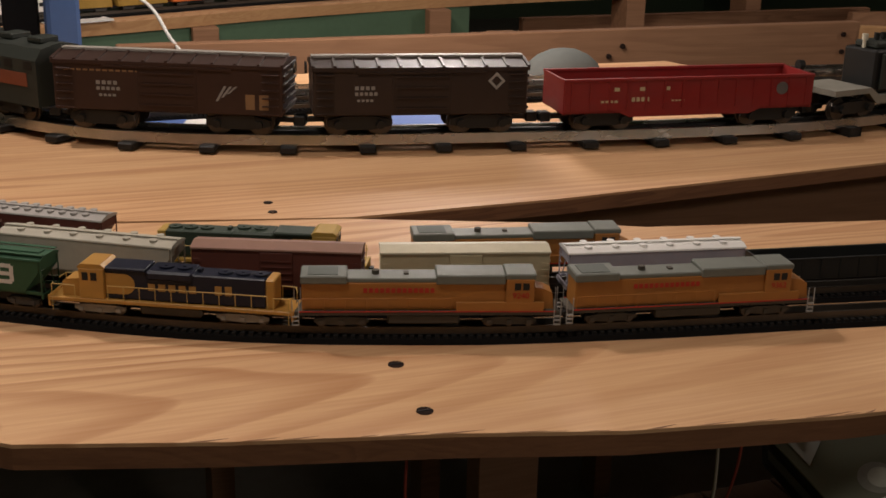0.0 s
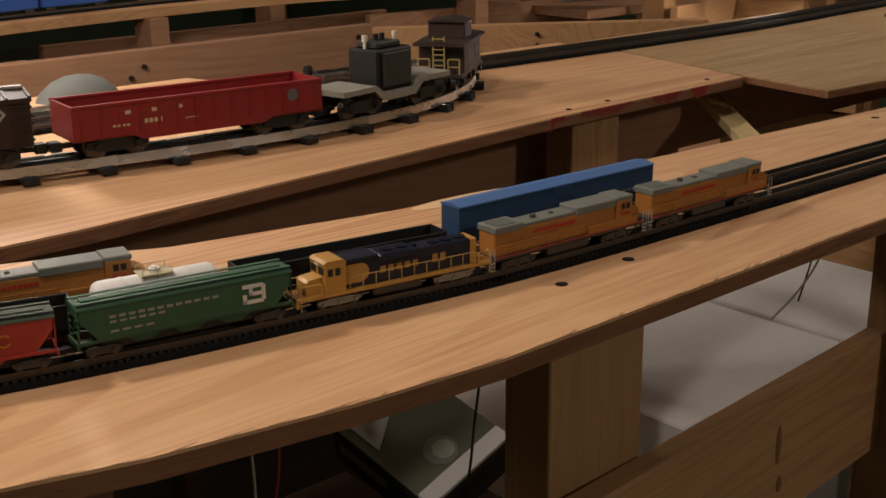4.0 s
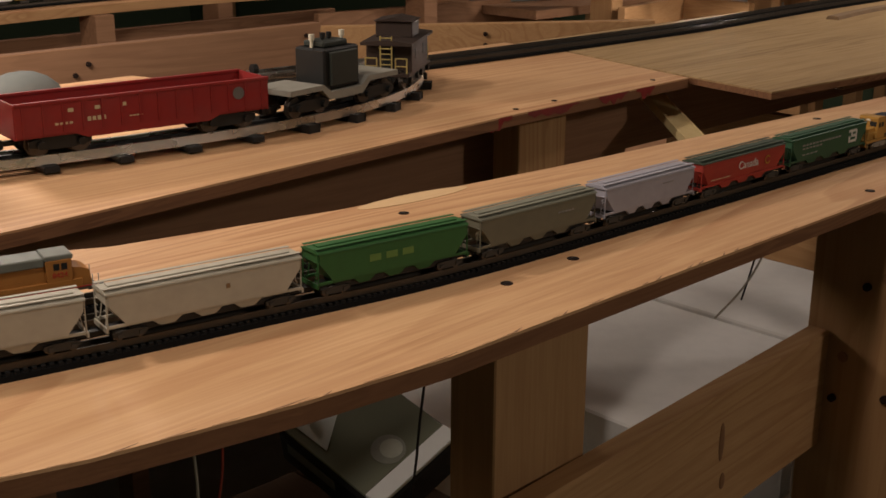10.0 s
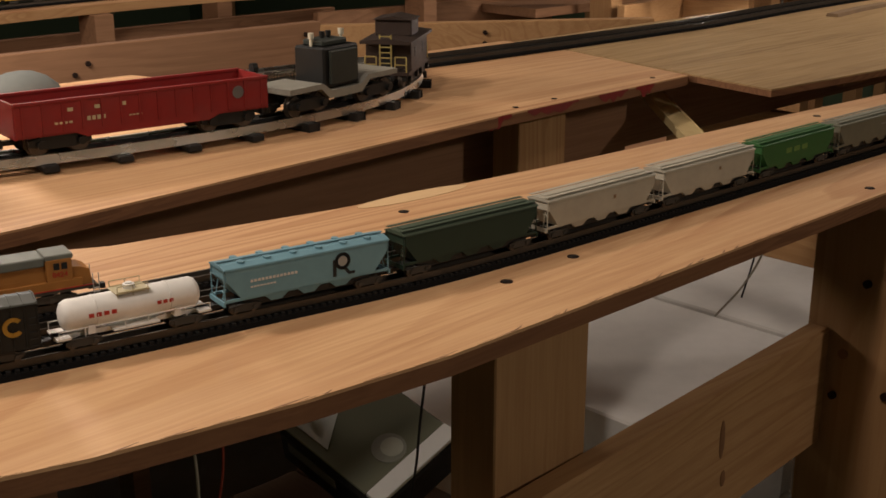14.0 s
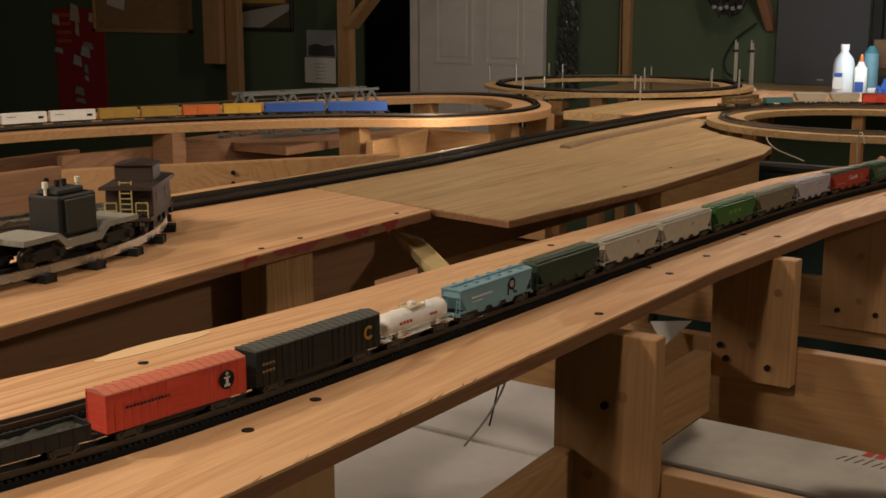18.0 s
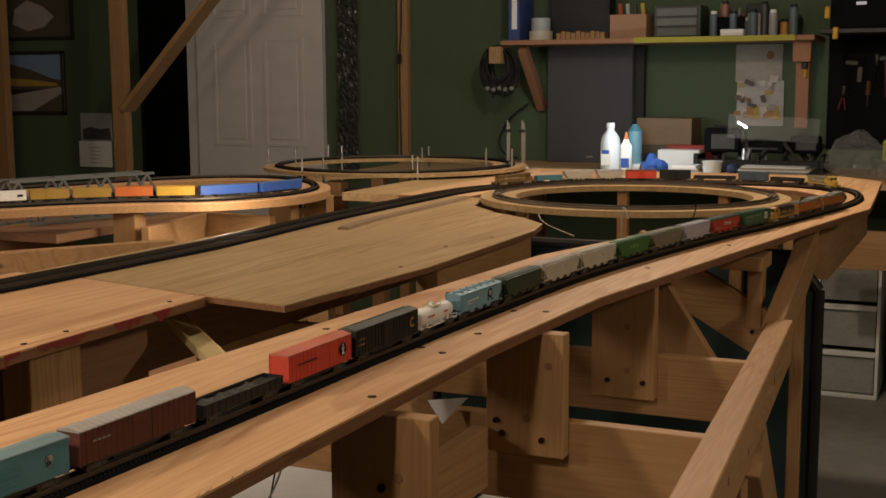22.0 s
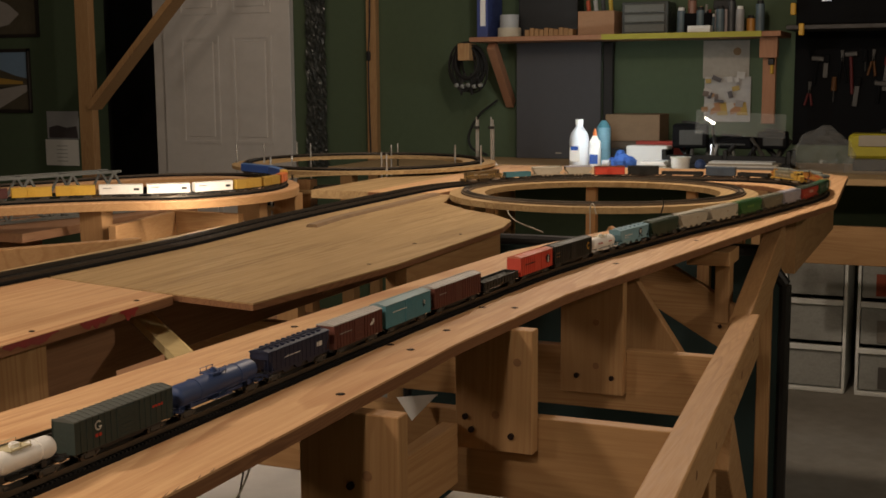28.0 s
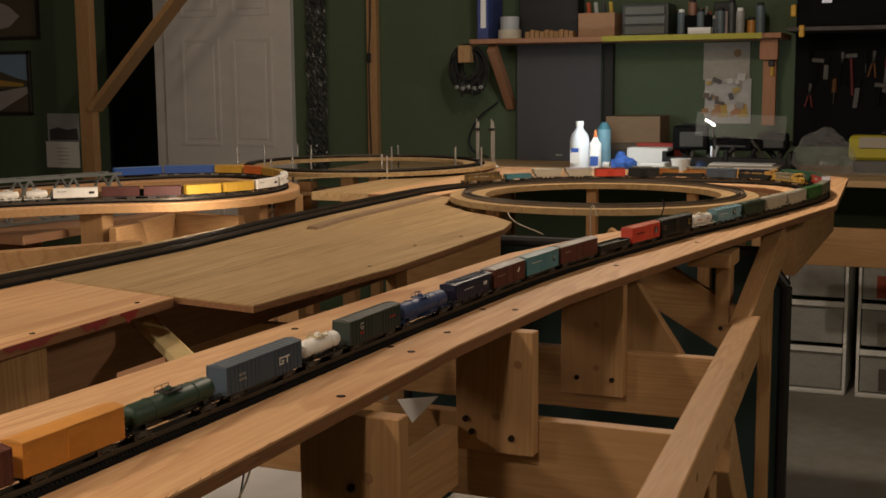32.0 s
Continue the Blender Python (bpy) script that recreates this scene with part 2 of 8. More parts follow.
# ---- track lines ----
def curve_through(points, n=24):
    p = np.array(points, float)
    q = np.vstack([2 * p[0] - p[1], p, 2 * p[-1] - p[-2]])
    out = []
    for i in range(1, len(q) - 2):
        for u in np.arange(n) / n:
            a, b, c, d = q[i - 1:i + 3]
            out.append(0.5 * (2 * b + (c - a) * u + (2 * a - 5 * b + 4 * c - d) * u * u + (3 * b - a - 3 * c + d) * u ** 3))
    out.append(p[-1])
    out = np.array(out)
    run = np.r_[0, np.cumsum(np.linalg.norm(np.diff(out, axis=0), axis=1))]
    return out, run


def offset_line(points, d):
    """The line shifted d to the left of its way."""
    p = np.array(points, float)
    t = np.gradient(p, axis=0)
    t /= np.linalg.norm(t, axis=1)[:, None]
    return p + d * np.stack([-t[:, 1], t[:, 0]], 1)


def line_at(line, s):
    out, run = line
    s = min(max(s, run[0]), run[-1])
    return np.array([np.interp(s, run, out[:, k]) for k in (0, 1)])


def even(line, step):
    out, run = line
    s = np.arange(run[0], run[-1], step)
    return np.stack([np.interp(s, run, out[:, k]) for k in (0, 1)], 1)


def ribbon(bm, pts, half, z0, z1, shift=0.0, closed=False, skew=0.0):
    """A bar of trapezoid section along pts, half wide, from z0 to z1; skew: how much wider the foot is."""
    p = np.array(pts, float)
    if closed:
        t = np.roll(p, -1, 0) - np.roll(p, 1, 0)
    else:
        t = np.gradient(p, axis=0)
    t /= np.linalg.norm(t, axis=1)[:, None]
    n = np.stack([-t[:, 1], t[:, 0]], 1)
    rows = []
    for (x, y), (nx, ny) in zip(p, n):
        rows.append([bm.verts.new((x + nx * (shift + k), y + ny * (shift + k), z)) for k, z in
                     ((-half - skew, z0), (half + skew, z0), (half, z1), (-half, z1))])
    m = len(rows)
    for i in range(m if closed else m - 1):
        a, b = rows[i], rows[(i + 1) % m]
        for k in range(4):
            bm.faces.new((a[k], a[(k + 1) % 4], b[(k + 1) % 4], b[k]))
    if not closed:
        bm.faces.new(rows[0][::-1])
        bm.faces.new(rows[-1])
    bmesh.ops.recalc_face_normals(bm, faces=bm.faces)
    return bm


DECK = 1.047          # top of the plywood
RAIL_TOP = 1.055      # running surface of the small gauge
A_PTS = [(-1.16, 3.4297), (-1.1298, 2.6226), (-1.0289, 1.9669), (-0.807, 1.4625), (-0.4539, 0.9884), (-0.2218, 0.809), (-0.0504, 0.6887),
         (0.0546, 0.6265), (0.1615, 0.5872), (0.2472, 0.567), (0.333, 0.5522), (0.4773, 0.5305), (0.7042, 0.5206), (1.0008, 0.5125),
         (1.1975, 0.5044), (1.5314, 0.4809), (1.9259, 0.4132), (2.169, 0.3551), (2.4414, 0.2983), (2.6028, 0.2701), (2.744, 0.2651),
         (2.8853, 0.2872), (2.9962, 0.3478), (3.0568, 0.4537), (3.0668, 0.5647), (3.0618, 0.6756), (3.0366, 0.7816), (2.9912, 0.8774),
         (2.9256, 0.9732), (2.8449, 1.0539), (2.7238, 1.1245), (2.5725, 1.1599), (2.3203, 1.1649), (2.0681, 1.1619), (1.8664, 1.1548),
         (1.6545, 1.1397), (1.5133, 1.1356), (1.1804, 1.1467), (0.8677, 1.1649), (0.4742, 1.175), (0.101, 1.175), (-0.4034, 1.1599)]
LINE_A = curve_through(A_PTS)
A_START = float(np.linalg.norm(np.diff(curve_through(A_PTS[:4])[0], axis=0), axis=1).sum())


# ---- room ----
CEIL = paint("ceiling_boards", (0.11, 0.085, 0.06), 0.8, 0.3)
# near-black colour puts the back room's darkness into its walls
DARKROOM = paint("unlit_room_darkness", (0.03, 0.03, 0.03), 0.9, 0.1)
solid("floor", box(BM(), -2.5, 7.4, -2.5, 9.0, -0.1, 0.0), CONCRETE, "bare grey concrete basement floor", kind="structure")
solid("ceiling", box(BM(), -2.5, 7.4, -2.5, 9.0, 2.45, 2.55), CEIL, "dim unpainted basement ceiling", kind="structure")
WX = 5.70
solid("wall_east_1", box(BM(), WX, WX + 0.12, -2.5, 4.16, 0, 2.45), WALL_GREEN, "dark green painted basement wall", kind="structure")
solid("wall_east_2", box(BM(), WX, WX + 0.12, 4.16, 4.60, 2.06, 2.45), WALL_GREEN, "green wall above the doorway", kind="structure")
solid("wall_east_3", box(BM(), WX, WX + 0.12, 4.60, 9.0, 0, 2.45), WALL_GREEN, "dark green painted basement wall", kind="structure")
solid("wall_north", box(BM(), -2.5, 7.4, 9.0, 9.12, 0, 2.45), WALL_GREEN, "dark green painted basement wall", kind="structure")
solid("wall_south", box(BM(), -2.5, 7.4, -2.62, -2.5, 0, 2.45), WALL_GREEN, "dark green painted basement wall", kind="structure")
solid("wall_west", box(BM(), -2.62, -2.5, -2.62, 9.12, 0, 2.45), WALL_GREEN, "dark green painted basement wall", kind="structure")
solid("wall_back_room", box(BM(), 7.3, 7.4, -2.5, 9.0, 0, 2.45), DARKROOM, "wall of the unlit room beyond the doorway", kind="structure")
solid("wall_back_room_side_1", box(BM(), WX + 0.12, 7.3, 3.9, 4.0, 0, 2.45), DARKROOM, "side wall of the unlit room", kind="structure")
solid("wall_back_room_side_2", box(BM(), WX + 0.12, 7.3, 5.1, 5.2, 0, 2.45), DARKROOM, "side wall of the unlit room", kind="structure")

# ---- decks ----
T = 0.0118


def deck(name, outline, z1, top, label, thick=T, group="plywood decks"):
    """A plywood plate: face veneer on top, sawn edge below it, its brown deepened for shade."""
    ob = thing(name, label, "train table", group)
    part("face_veneer", prism(BM(), outline, z1 - 0.0018, z1), top, ob)
    part("core", prism(BM(), [(x, y) for x, y in outline], z1 - thick, z1 - 0.0019), PLY_EDGE, ob, "sawn plywood edge, its brown deepened for shade")
    return ob


def screw(parent, x, y, z=None, r=0.0042):
    """A countersunk screw sunk in the wood."""
    z = DECK if z is None else z
    bm = BM()
    cyl(bm, (x, y, z - 0.001), (x, y, z + 0.0004), r, 14, r * 0.92)
    o = part("screw", bm, SCREW, parent)
    part("slot", box(BM(), x - r * 0.75, x + r * 0.75, y - 0.0005, y + 0.0005, z + 0.0002, z + 0.0007), BLACK, o)
    return o


FRONT = [(-0.05, 0.534), (0.034, 0.509), (0.126, 0.487), (0.199, 0.466), (0.30, 0.449), (0.387, 0.441), (0.65, 0.441), (1.07, 0.440), (1.368, 0.422), (1.73, 0.367), (2.277, 0.278), (2.565, 0.226)]
BACK = [(1.684, 0.61), (1.34, 0.634), (1.069, 0.652), (0.746, 0.672), (0.521, 0.694), (0.357, 0.727), (0.31, 0.750), (0.17, 0.801)]
INNER = [(1.95, 0.545), (2.2, 0.455), (2.45, 0.390), (2.72, 0.345), (2.84, 0.362), (2.93, 0.42), (2.975, 0.52), (2.975, 0.66), (2.95, 0.77), (2.90, 0.87), (2.82, 0.96), (2.74, 1.03), (2.62, 1.075), (2.5, 1.085)]
near_deck = deck("plywood_deck", FRONT + [(3.28, 0.262), (3.42, 0.38), (3.42, 1.25), (2.5, 1.25)] + INNER[::-1] + BACK + [(-0.1, 0.86), (-0.45, 1.15), (-0.70, 1.50), (-0.92, 2.0), (-1.0, 3.5), (-1.3, 3.5), (-1.25, 2.6), (-1.15, 1.9), (-0.92, 1.40), (-0.58, 0.95), (-0.3, 0.72)], DECK, PLY, "long curved plywood deck with screw heads under the small trains")
tin_deck = deck("plywood_deck", [(0.175, 0.806), (0.334, 0.808), (0.637, 0.832), (0.866, 0.850), (1.196, 0.862), (1.25, 1.103), (1.2555, 1.215), (0.75, 1.225), (0.72, 1.32), (0.2, 1.34), (-0.5, 1.62), (-0.72, 1.53), (-0.44, 1.16), (-0.09, 0.866)], DECK - 0.0008, PLY, "plywood deck under the large tinplate train, red paint on its edge")
mid_deck = deck("plywood_deck", [(1.183, 0.742), (1.513, 0.714), (1.962, 0.722), (2.07, 0.745), (2.15, 0.81), (2.22, 0.90), (2.33, 0.99), (2.49, 1.03), (2.495, 1.198), (1.259, 1.198), (1.256, 1.103), (1.203, 0.862)], DECK - 0.0005, PLY_FAR, "bare plywood deck with worn grain beside the double track", 0.009)
for x, y in ((0.126, 0.563), (0.122, 0.511), (0.557, 0.503), (0.491, 0.499), (0.854, 0.455), (1.025, 0.470), (1.12, 0.473), (1.038, 0.498), (1.261, 0.450), (1.251, 0.485), (0.55, 0.655), (1.08, 0.628), (1.62, 0.43), (1.9, 0.375), (2.35, 0.295), (1.33, 0.60)):
    screw(near_deck, x, y)
for x, y in ((0.90, 0.868), (0.965, 0.872), (1.15, 0.88), (0.13, 0.855), (0.128, 0.832), (1.5, 0.75), (1.72, 0.78), (1.85, 0.755)):
    screw(near_deck if x < 0.2 else mid_deck, x, y, DECK - 0.0006, 0.0034)
# pale boat-shaped repair patch in the face veneer
bm = BM()
pa = [(0.584 + 0.052 * math.cos(a), 0.681 + 0.010 * math.sin(a) - 0.004 * math.cos(a)) for a in np.linspace(0, 2 * math.pi, 24)[:-1]]
part("veneer_patch", prism(bm, pa, DECK, DECK + 0.0004), wood("patch_veneer", (0.68, 0.48, 0.27), (0.5, 0.3, 0.13), "x", 0.9, 0.4, 0.4), near_deck, "pale boat-shaped repair patch")
RED_EDGE = paint("red_paint_splash", (0.24, 0.022, 0.018), 0.6, 0.5)
rs = random.Random(5)
for x0, x1 in ((0.825, 0.875), (0.90, 0.985), (1.02, 1.075), (1.09, 1.125)):
    n, bm = 9, BM()
    rows_s = []
    for i in range(n):
        x = x0 + (x1 - x0) * i / (n - 1)
        y = 0.8500 + (x - 0.866) * 0.0364 - 0.0005
        d = (0.004 + rs.uniform(0, 0.010)) * math.sin(math.pi * (i + 0.6) / (n + 0.2))
        rows_s.append([bm.verts.new(v) for v in ((x, y, DECK - 0.0016), (x, y, DECK - 0.0018 - d), (x, y + 0.0004, DECK - 0.0018 - d), (x, y + 0.0004, DECK - 0.0016))])
    for a, b in zip(rows_s, rows_s[1:]):
        for k in range(4):
            bm.faces.new((a[k], a[(k + 1) % 4], b[(k + 1) % 4], b[k]))
    bm.faces.new(rows_s[0][::-1])
    bm.faces.new(rows_s[-1])
    part("paint_splash", bm, RED_EDGE, tin_deck, "red paint splash on the edge")

# splintered chips torn out of the face veneer along the front edge
CHIP = paint("torn_veneer", (0.19, 0.095, 0.05), 0.8, 0.3)
rc_chip = random.Random(11)
front_xy = np.array(FRONT)
for i in range(34):
    x = 0.02 + 0.021 * i + rc_chip.uniform(-0.009, 0.009)
    L, wd = rc_chip.uniform(0.006, 0.024), rc_chip.uniform(0.0006, 0.0034)
    x1 = x + L
    ya, yb = (float(np.interp(k, front_xy[:, 0], front_xy[:, 1])) for k in (x, x1))
    pts = [(x, ya + 0.0003), (x + L * 0.4, ya + (yb - ya) * 0.4 + 0.0003), (x1, yb + wd)]
    part("edge_chip", prism(BM(), pts, DECK - 0.0005, DECK + 0.00012), CHIP, near_deck)


# ---- track ----
def small_track(name, line, label, bed=True, gauge=0.0046, ties=True):
    ob = thing(name, label, "track")
    pts = even(line, 0.015)
    if bed:
        part("roadbed", ribbon(BM(), pts, 0.0092, DECK, DECK + 0.0028, skew=0.0008), ROADBED, ob, "black foam roadbed")
    for k in (-1, 1):
        part("rail", ribbon(BM(), pts, 0.0007, DECK + 0.0042, RAIL_TOP, shift=k * gauge), RAIL, ob)
    if ties:
        vs, fs = [], []
        tie = even(line, 0.0042)
        t = np.gradient(tie, axis=0)
        t /= np.linalg.norm(t, axis=1)[:, None]
        for (x, y), (tx, ty) in zip(tie, t):
            i = len(vs)
            for z in (DECK + 0.0028, DECK + 0.0043):
                for a, b in ((-0.0011, -0.0082), (0.0011, -0.0082), (0.0011, 0.0082), (-0.0011, 0.0082)):
                    vs.append((x + tx * a - ty * b, y + ty * a + tx * b, z))
            fs += [[i + k for k in f] for f in ((4, 5, 6, 7), (0, 1, 5, 4), (1, 2, 6, 5), (2, 3, 7, 6), (3, 0, 4, 7))]
        me = bpy.data.meshes.new("tie_strip")
        me.from_pydata(vs, [], fs)
        me.materials.append(TIES)
        o = new("tie_strip", me)
        o.parent = ob
        o["kind"] = "stuff"
    return ob


def sub_line(line, d, s0, s1):
    out, run = line
    keep = (run >= s0) & (run <= s1)
    p = offset_line(out, d)[keep]
    return p, np.r_[0, np.cumsum(np.linalg.norm(np.diff(p, axis=0), axis=1))]


small_track("model_track", LINE_A, "small-gauge model track on black foam roadbed, the outer main line")
OFF_B, OFF_S = 0.036, 0.070
LINE_B = (offset_line(LINE_A[0], OFF_B), np.r_[0, np.cumsum(np.linalg.norm(np.diff(offset_line(LINE_A[0], OFF_B), axis=0), axis=1))])
small_track("model_track", LINE_B, "small-gauge model track on black foam roadbed, the inner main line")
LINE_S = sub_line(LINE_A, OFF_S, A_START + 0.45, A_START + 1.75)
tail = np.array([(LINE_S[0][-1][0] + 0.09, LINE_S[0][-1][1] - 0.010), (LINE_S[0][-1][0] + 0.19, LINE_S[0][-1][1] - 0.026)])
LINE_S = curve_through(np.vstack([LINE_S[0][::12], tail]), 12)
small_track("model_track", LINE_S, "small-gauge siding track where two engines stand")
SPUR = curve_through([(1.85, 1.036), (1.98, 1.052), (2.11, 1.056), (2.24, 1.058), (2.36, 1.062), (2.47, 1.067)])
CORK = paint("bare_cork", (0.25, 0.165, 0.095), 0.9, 0.4, scale=260)
solid("cork_strip", ribbon(BM(), even(SPUR, 0.02), 0.0085, DECK - 0.0005, DECK + 0.005, skew=0.0025), CORK, "bare cork roadbed strip without rails on the plywood", "track bed")

RING_C, RING_R = (2.53, 0.705), 0.293
ring_line = curve_through([(RING_C[0] + RING_R * math.cos(a), RING_C[1] + RING_R * math.sin(a)) for a in np.linspace(0, 2 * math.pi, 33)], 6)
RING_UP = 0.0125


def annulus(bm, c, r0, r1, z0, z1, n=72):
    rows = []
    for i in range(n):
        a = 2 * math.pi * i / n
        u = (math.cos(a), math.sin(a))
        rows.append([bm.verts.new((c[0] + u[0] * r, c[1] + u[1] * r, z)) for r, z in ((r0, z0), (r1, z0), (r1, z1), (r0, z1))])
    for i in range(n):
        a, b = rows[i], rows[(i + 1) % n]
        for k in range(4):
            bm.faces.new((a[k], a[(k + 1) % 4], b[(k + 1) % 4], b[k]))
    bmesh.ops.recalc_face_normals(bm, faces=bm.faces)
    return bm


ring = thing("helix_ring", "raised plywood ring carrying a circle of model track on risers", "train table")
part("ring_plate", annulus(BM(), RING_C, RING_R - 0.042, RING_R + 0.034, DECK + RING_UP - 0.012, DECK + RING_UP), PLY_FAR, ring, "cut plywood ring")
part("rail", annulus(BM(), RING_C, RING_R - 0.0054, RING_R - 0.0040, DECK + RING_UP + 0.004, DECK + RING_UP + 0.008), RAIL, ring)
part("rail", annulus(BM(), RING_C, RING_R + 0.0040, RING_R + 0.0054, DECK + RING_UP + 0.004, DECK + RING_UP + 0.008), RAIL, ring)
part("roadbed", annulus(BM(), RING_C, RING_R - 0.009, RING_R + 0.009, DECK + RING_UP, DECK + RING_UP + 0.004), paint("dark_cork", (0.13, 0.092, 0.06), 0.9, 0.3), ring, "dark cork roadbed")
for a in (20, 75, 105, 240, 275, 330):
    x, y = RING_C[0] + 0.290 * math.cos(radians(a)), RING_C[1] + 0.290 * math.sin(radians(a))
    part("riser", box(BM(), x - 0.012, x + 0.012, y - 0.012, y + 0.012, 0.86, DECK + RING_UP - 0.012, 0.001), PINE_Z, ring)

# large tinplate track
O_PTS = [(-0.42, 1.52), (-0.27, 1.42), (-0.14, 1.30), (-0.04, 1.165), (0.045, 1.068), (0.17, 1.012), (0.307, 0.982), (0.5, 0.950), (0.66, 0.943), (0.80, 0.972), (0.91, 1.045), (0.965, 1.14)]
LINE_O = curve_through(O_PTS)
O_START = 0.0
for i in range(1, len(LINE_O[0])):
    if np.allclose(LINE_O[0][i], (-0.14, 1.30)):
        O_START = float(LINE_O[1][i])
O_RAIL = DECK + 0.014
track_o = thing("tinplate_track", "large three-rail tinplate track with black metal ties, worn", "track")
pts = even(LINE_O, 0.012)
for k in (-1, 0, 1):
    part("rail", ribbon(BM(), pts, 0.0022, DECK + 0.006, O_RAIL, shift=k * 0.016, skew=0.001), RAIL_O if k else BLACK, track_o)
oties = even(LINE_O, 0.062)
ot = np.gradient(oties, axis=0)
for (x, y), (tx, ty) in zip(oties, ot):
    n = Vector((-ty, tx, 0)).normalized()
    c = Vector((x, y, DECK + 0.0035))
    part("tie", beam(BM(), c - n * 0.028, c + n * 0.028, 0.013, 0.006, bevel=0.001), BLACK, track_o)
BACK_O = curve_through([(-0.5, 1.205), (0.0, 1.200), (0.47, 1.192), (0.86, 1.172), (1.0, 1.150)])
track_b = thing("tinplate_track", "straight bright tinplate rails along the back of the deck", "track")
for k in (-1, 1):
    part("rail", ribbon(BM(), even(BACK_O, 0.03), 0.003, DECK + 0.002, DECK + 0.012, shift=k * 0.012), RAIL_O, track_b)

# ---- rolling stock, small gauge ----
CACHE = {}


def shared(key, name, make, material, parent, m=None, label="", smooth=False):
    """A part whose mesh is made once for each key."""
    if key not in CACHE:
        me = bpy.data.meshes.new(name)
        bm = make()
        bm.to_mesh(me)
        bm.free()
        me.materials.append(material)
        if smooth:
            me.shade_smooth()
            me.set_sharp_from_angle(angle=radians(40))
        CACHE[key] = me
    ob = new(name, CACHE[key])
    ob.parent = parent
    if m is not None:
        ob.matrix_local = m
    return tagged(ob, label)


WHEEL = paint("wheel_metal", (0.10, 0.085, 0.07), 0.4, 0.3, 0.8)
FRAME_GREY = paint("truck_frame_grey", (0.055, 0.05, 0.042), 0.6, 0.3)


def truck_frame(n, pitch):
    bm = BM()
    w = (n - 1) * pitch / 2 + 0.0035
    for s in (-1, 1):
        sidecut(bm, [(-w, 0.0030), (-w, 0.0048), (-w * 0.45, 0.0058), (w * 0.45, 0.0058), (w, 0.0048), (w, 0.0030), (w * 0.4, 0.0018), (-w * 0.4, 0.0018)], s * 0.0066 - 0.0007, s * 0.0066 + 0.0007)
        for i in range(n):
            x = (i - (n - 1) / 2) * pitch
            box(bm, x - 0.0012, x + 0.0012, s * 0.0073 - 0.0006, s * 0.0073 + 0.0006, 0.0022, 0.0044)
    box(bm, -0.002, 0.002, -0.0064, 0.0064, 0.0036, 0.0056)
    return bm


def wheelset():
    bm = BM()
    for s in (-1, 1):
        cyl(bm, (0, s * 0.0040, 0.0026), (0, s * 0.0055, 0.0026), 0.0026, 14)
        cyl(bm, (0, s * 0.0036, 0.0026), (0, s * 0.0040, 0.0026), 0.0031, 14)
    cyl(bm, (0, -0.004, 0.0026), (0, 0.004, 0.0026), 0.0007, 6)
    return bm


def add_truck(car, x, n=2, pitch=0.0112, frame_mat=None, key=""):
    m = pose(x, 0, 0)
    t = shared(("truck", n, pitch, key), "truck", lambda: truck_frame(n, pitch), frame_mat or FRAME_GREY, car, m)
    for i in range(n):
        shared("wheelset", "wheelset", wheelset, WHEEL, t, pose((i - (n - 1) / 2) * pitch, 0, 0))


def add_couplers(car, L):
    def make():
        bm = BM()
        box(bm, -0.007, 0, -0.0011, 0.0011, 0.0040, 0.0058)
        box(bm, -0.0005, 0.0022, -0.0019, 0.0019, 0.0034, 0.0064)
        return bm
    for s in (-1, 1):
        shared("coupler", "coupler", make, BLACK, car, pose(s * (L / 2 - 0.0018), 0, 0, 0, 0, 0 if s > 0 else 180))


def marks(name, car, color_key, y, rects):
    """Flat lettering bars, one mesh, standing 0.15 mm proud of the side at y. rects: x0, x1, z0, z1."""
    bm = BM()
    s = 1 if y > 0 else -1
    for x0, x1, z0, z1 in rects:
        box(bm, x0, x1, min(y, y + s * 0.00018), max(y, y + s * 0.00018), z0, z1)
    return part(name, bm, col(color_key), car, kind="stuff")


def disc(name, car, color_key, x, z, r, y, inner=0.0, gap=0.0):
    """A painted disc or ring on the side at y; gap: degrees left open towards +x."""
    bm = BM()
    s = 1 if y > 0 else -1
    n = 28
    vs = []
    for i in range(n + 1):
        a = radians(gap / 2 + (360 - gap) * i / n)
        vs.append([bm.verts.new((x - s * 0 + k * math.cos(a), y + s * 0.0002, z + k * math.sin(a))) for k in (max(inner, 0.00005), r)])
    for i in range(n):
        bm.faces.new((vs[i][0], vs[i][1], vs[i + 1][1], vs[i + 1][0]))
    bmesh.ops.solidify(bm, geom=bm.faces[:], thickness=0.00012)
    return part(name, bm, col(color_key), car)


def word_rects(x0, x1, z0, z1, letters, seed=0):
    """Bars the size of a line of lettering."""
    w = (x1 - x0) / letters
    return [(x0 + i * w, x0 + (i + 0.68) * w, z0, z1) for i in range(letters)]


def writing(text, size, material, parent, m):
    cu = bpy.data.curves.new("lettering", "FONT")
    cu.body, cu.size, cu.extrude, cu.align_x, cu.align_y = text, size, 0.00008, "CENTER", "CENTER"
    cu.materials.append(material)
    ob = new("lettering", cu)
    ob.parent = parent
    ob.matrix_local = m
    return ob


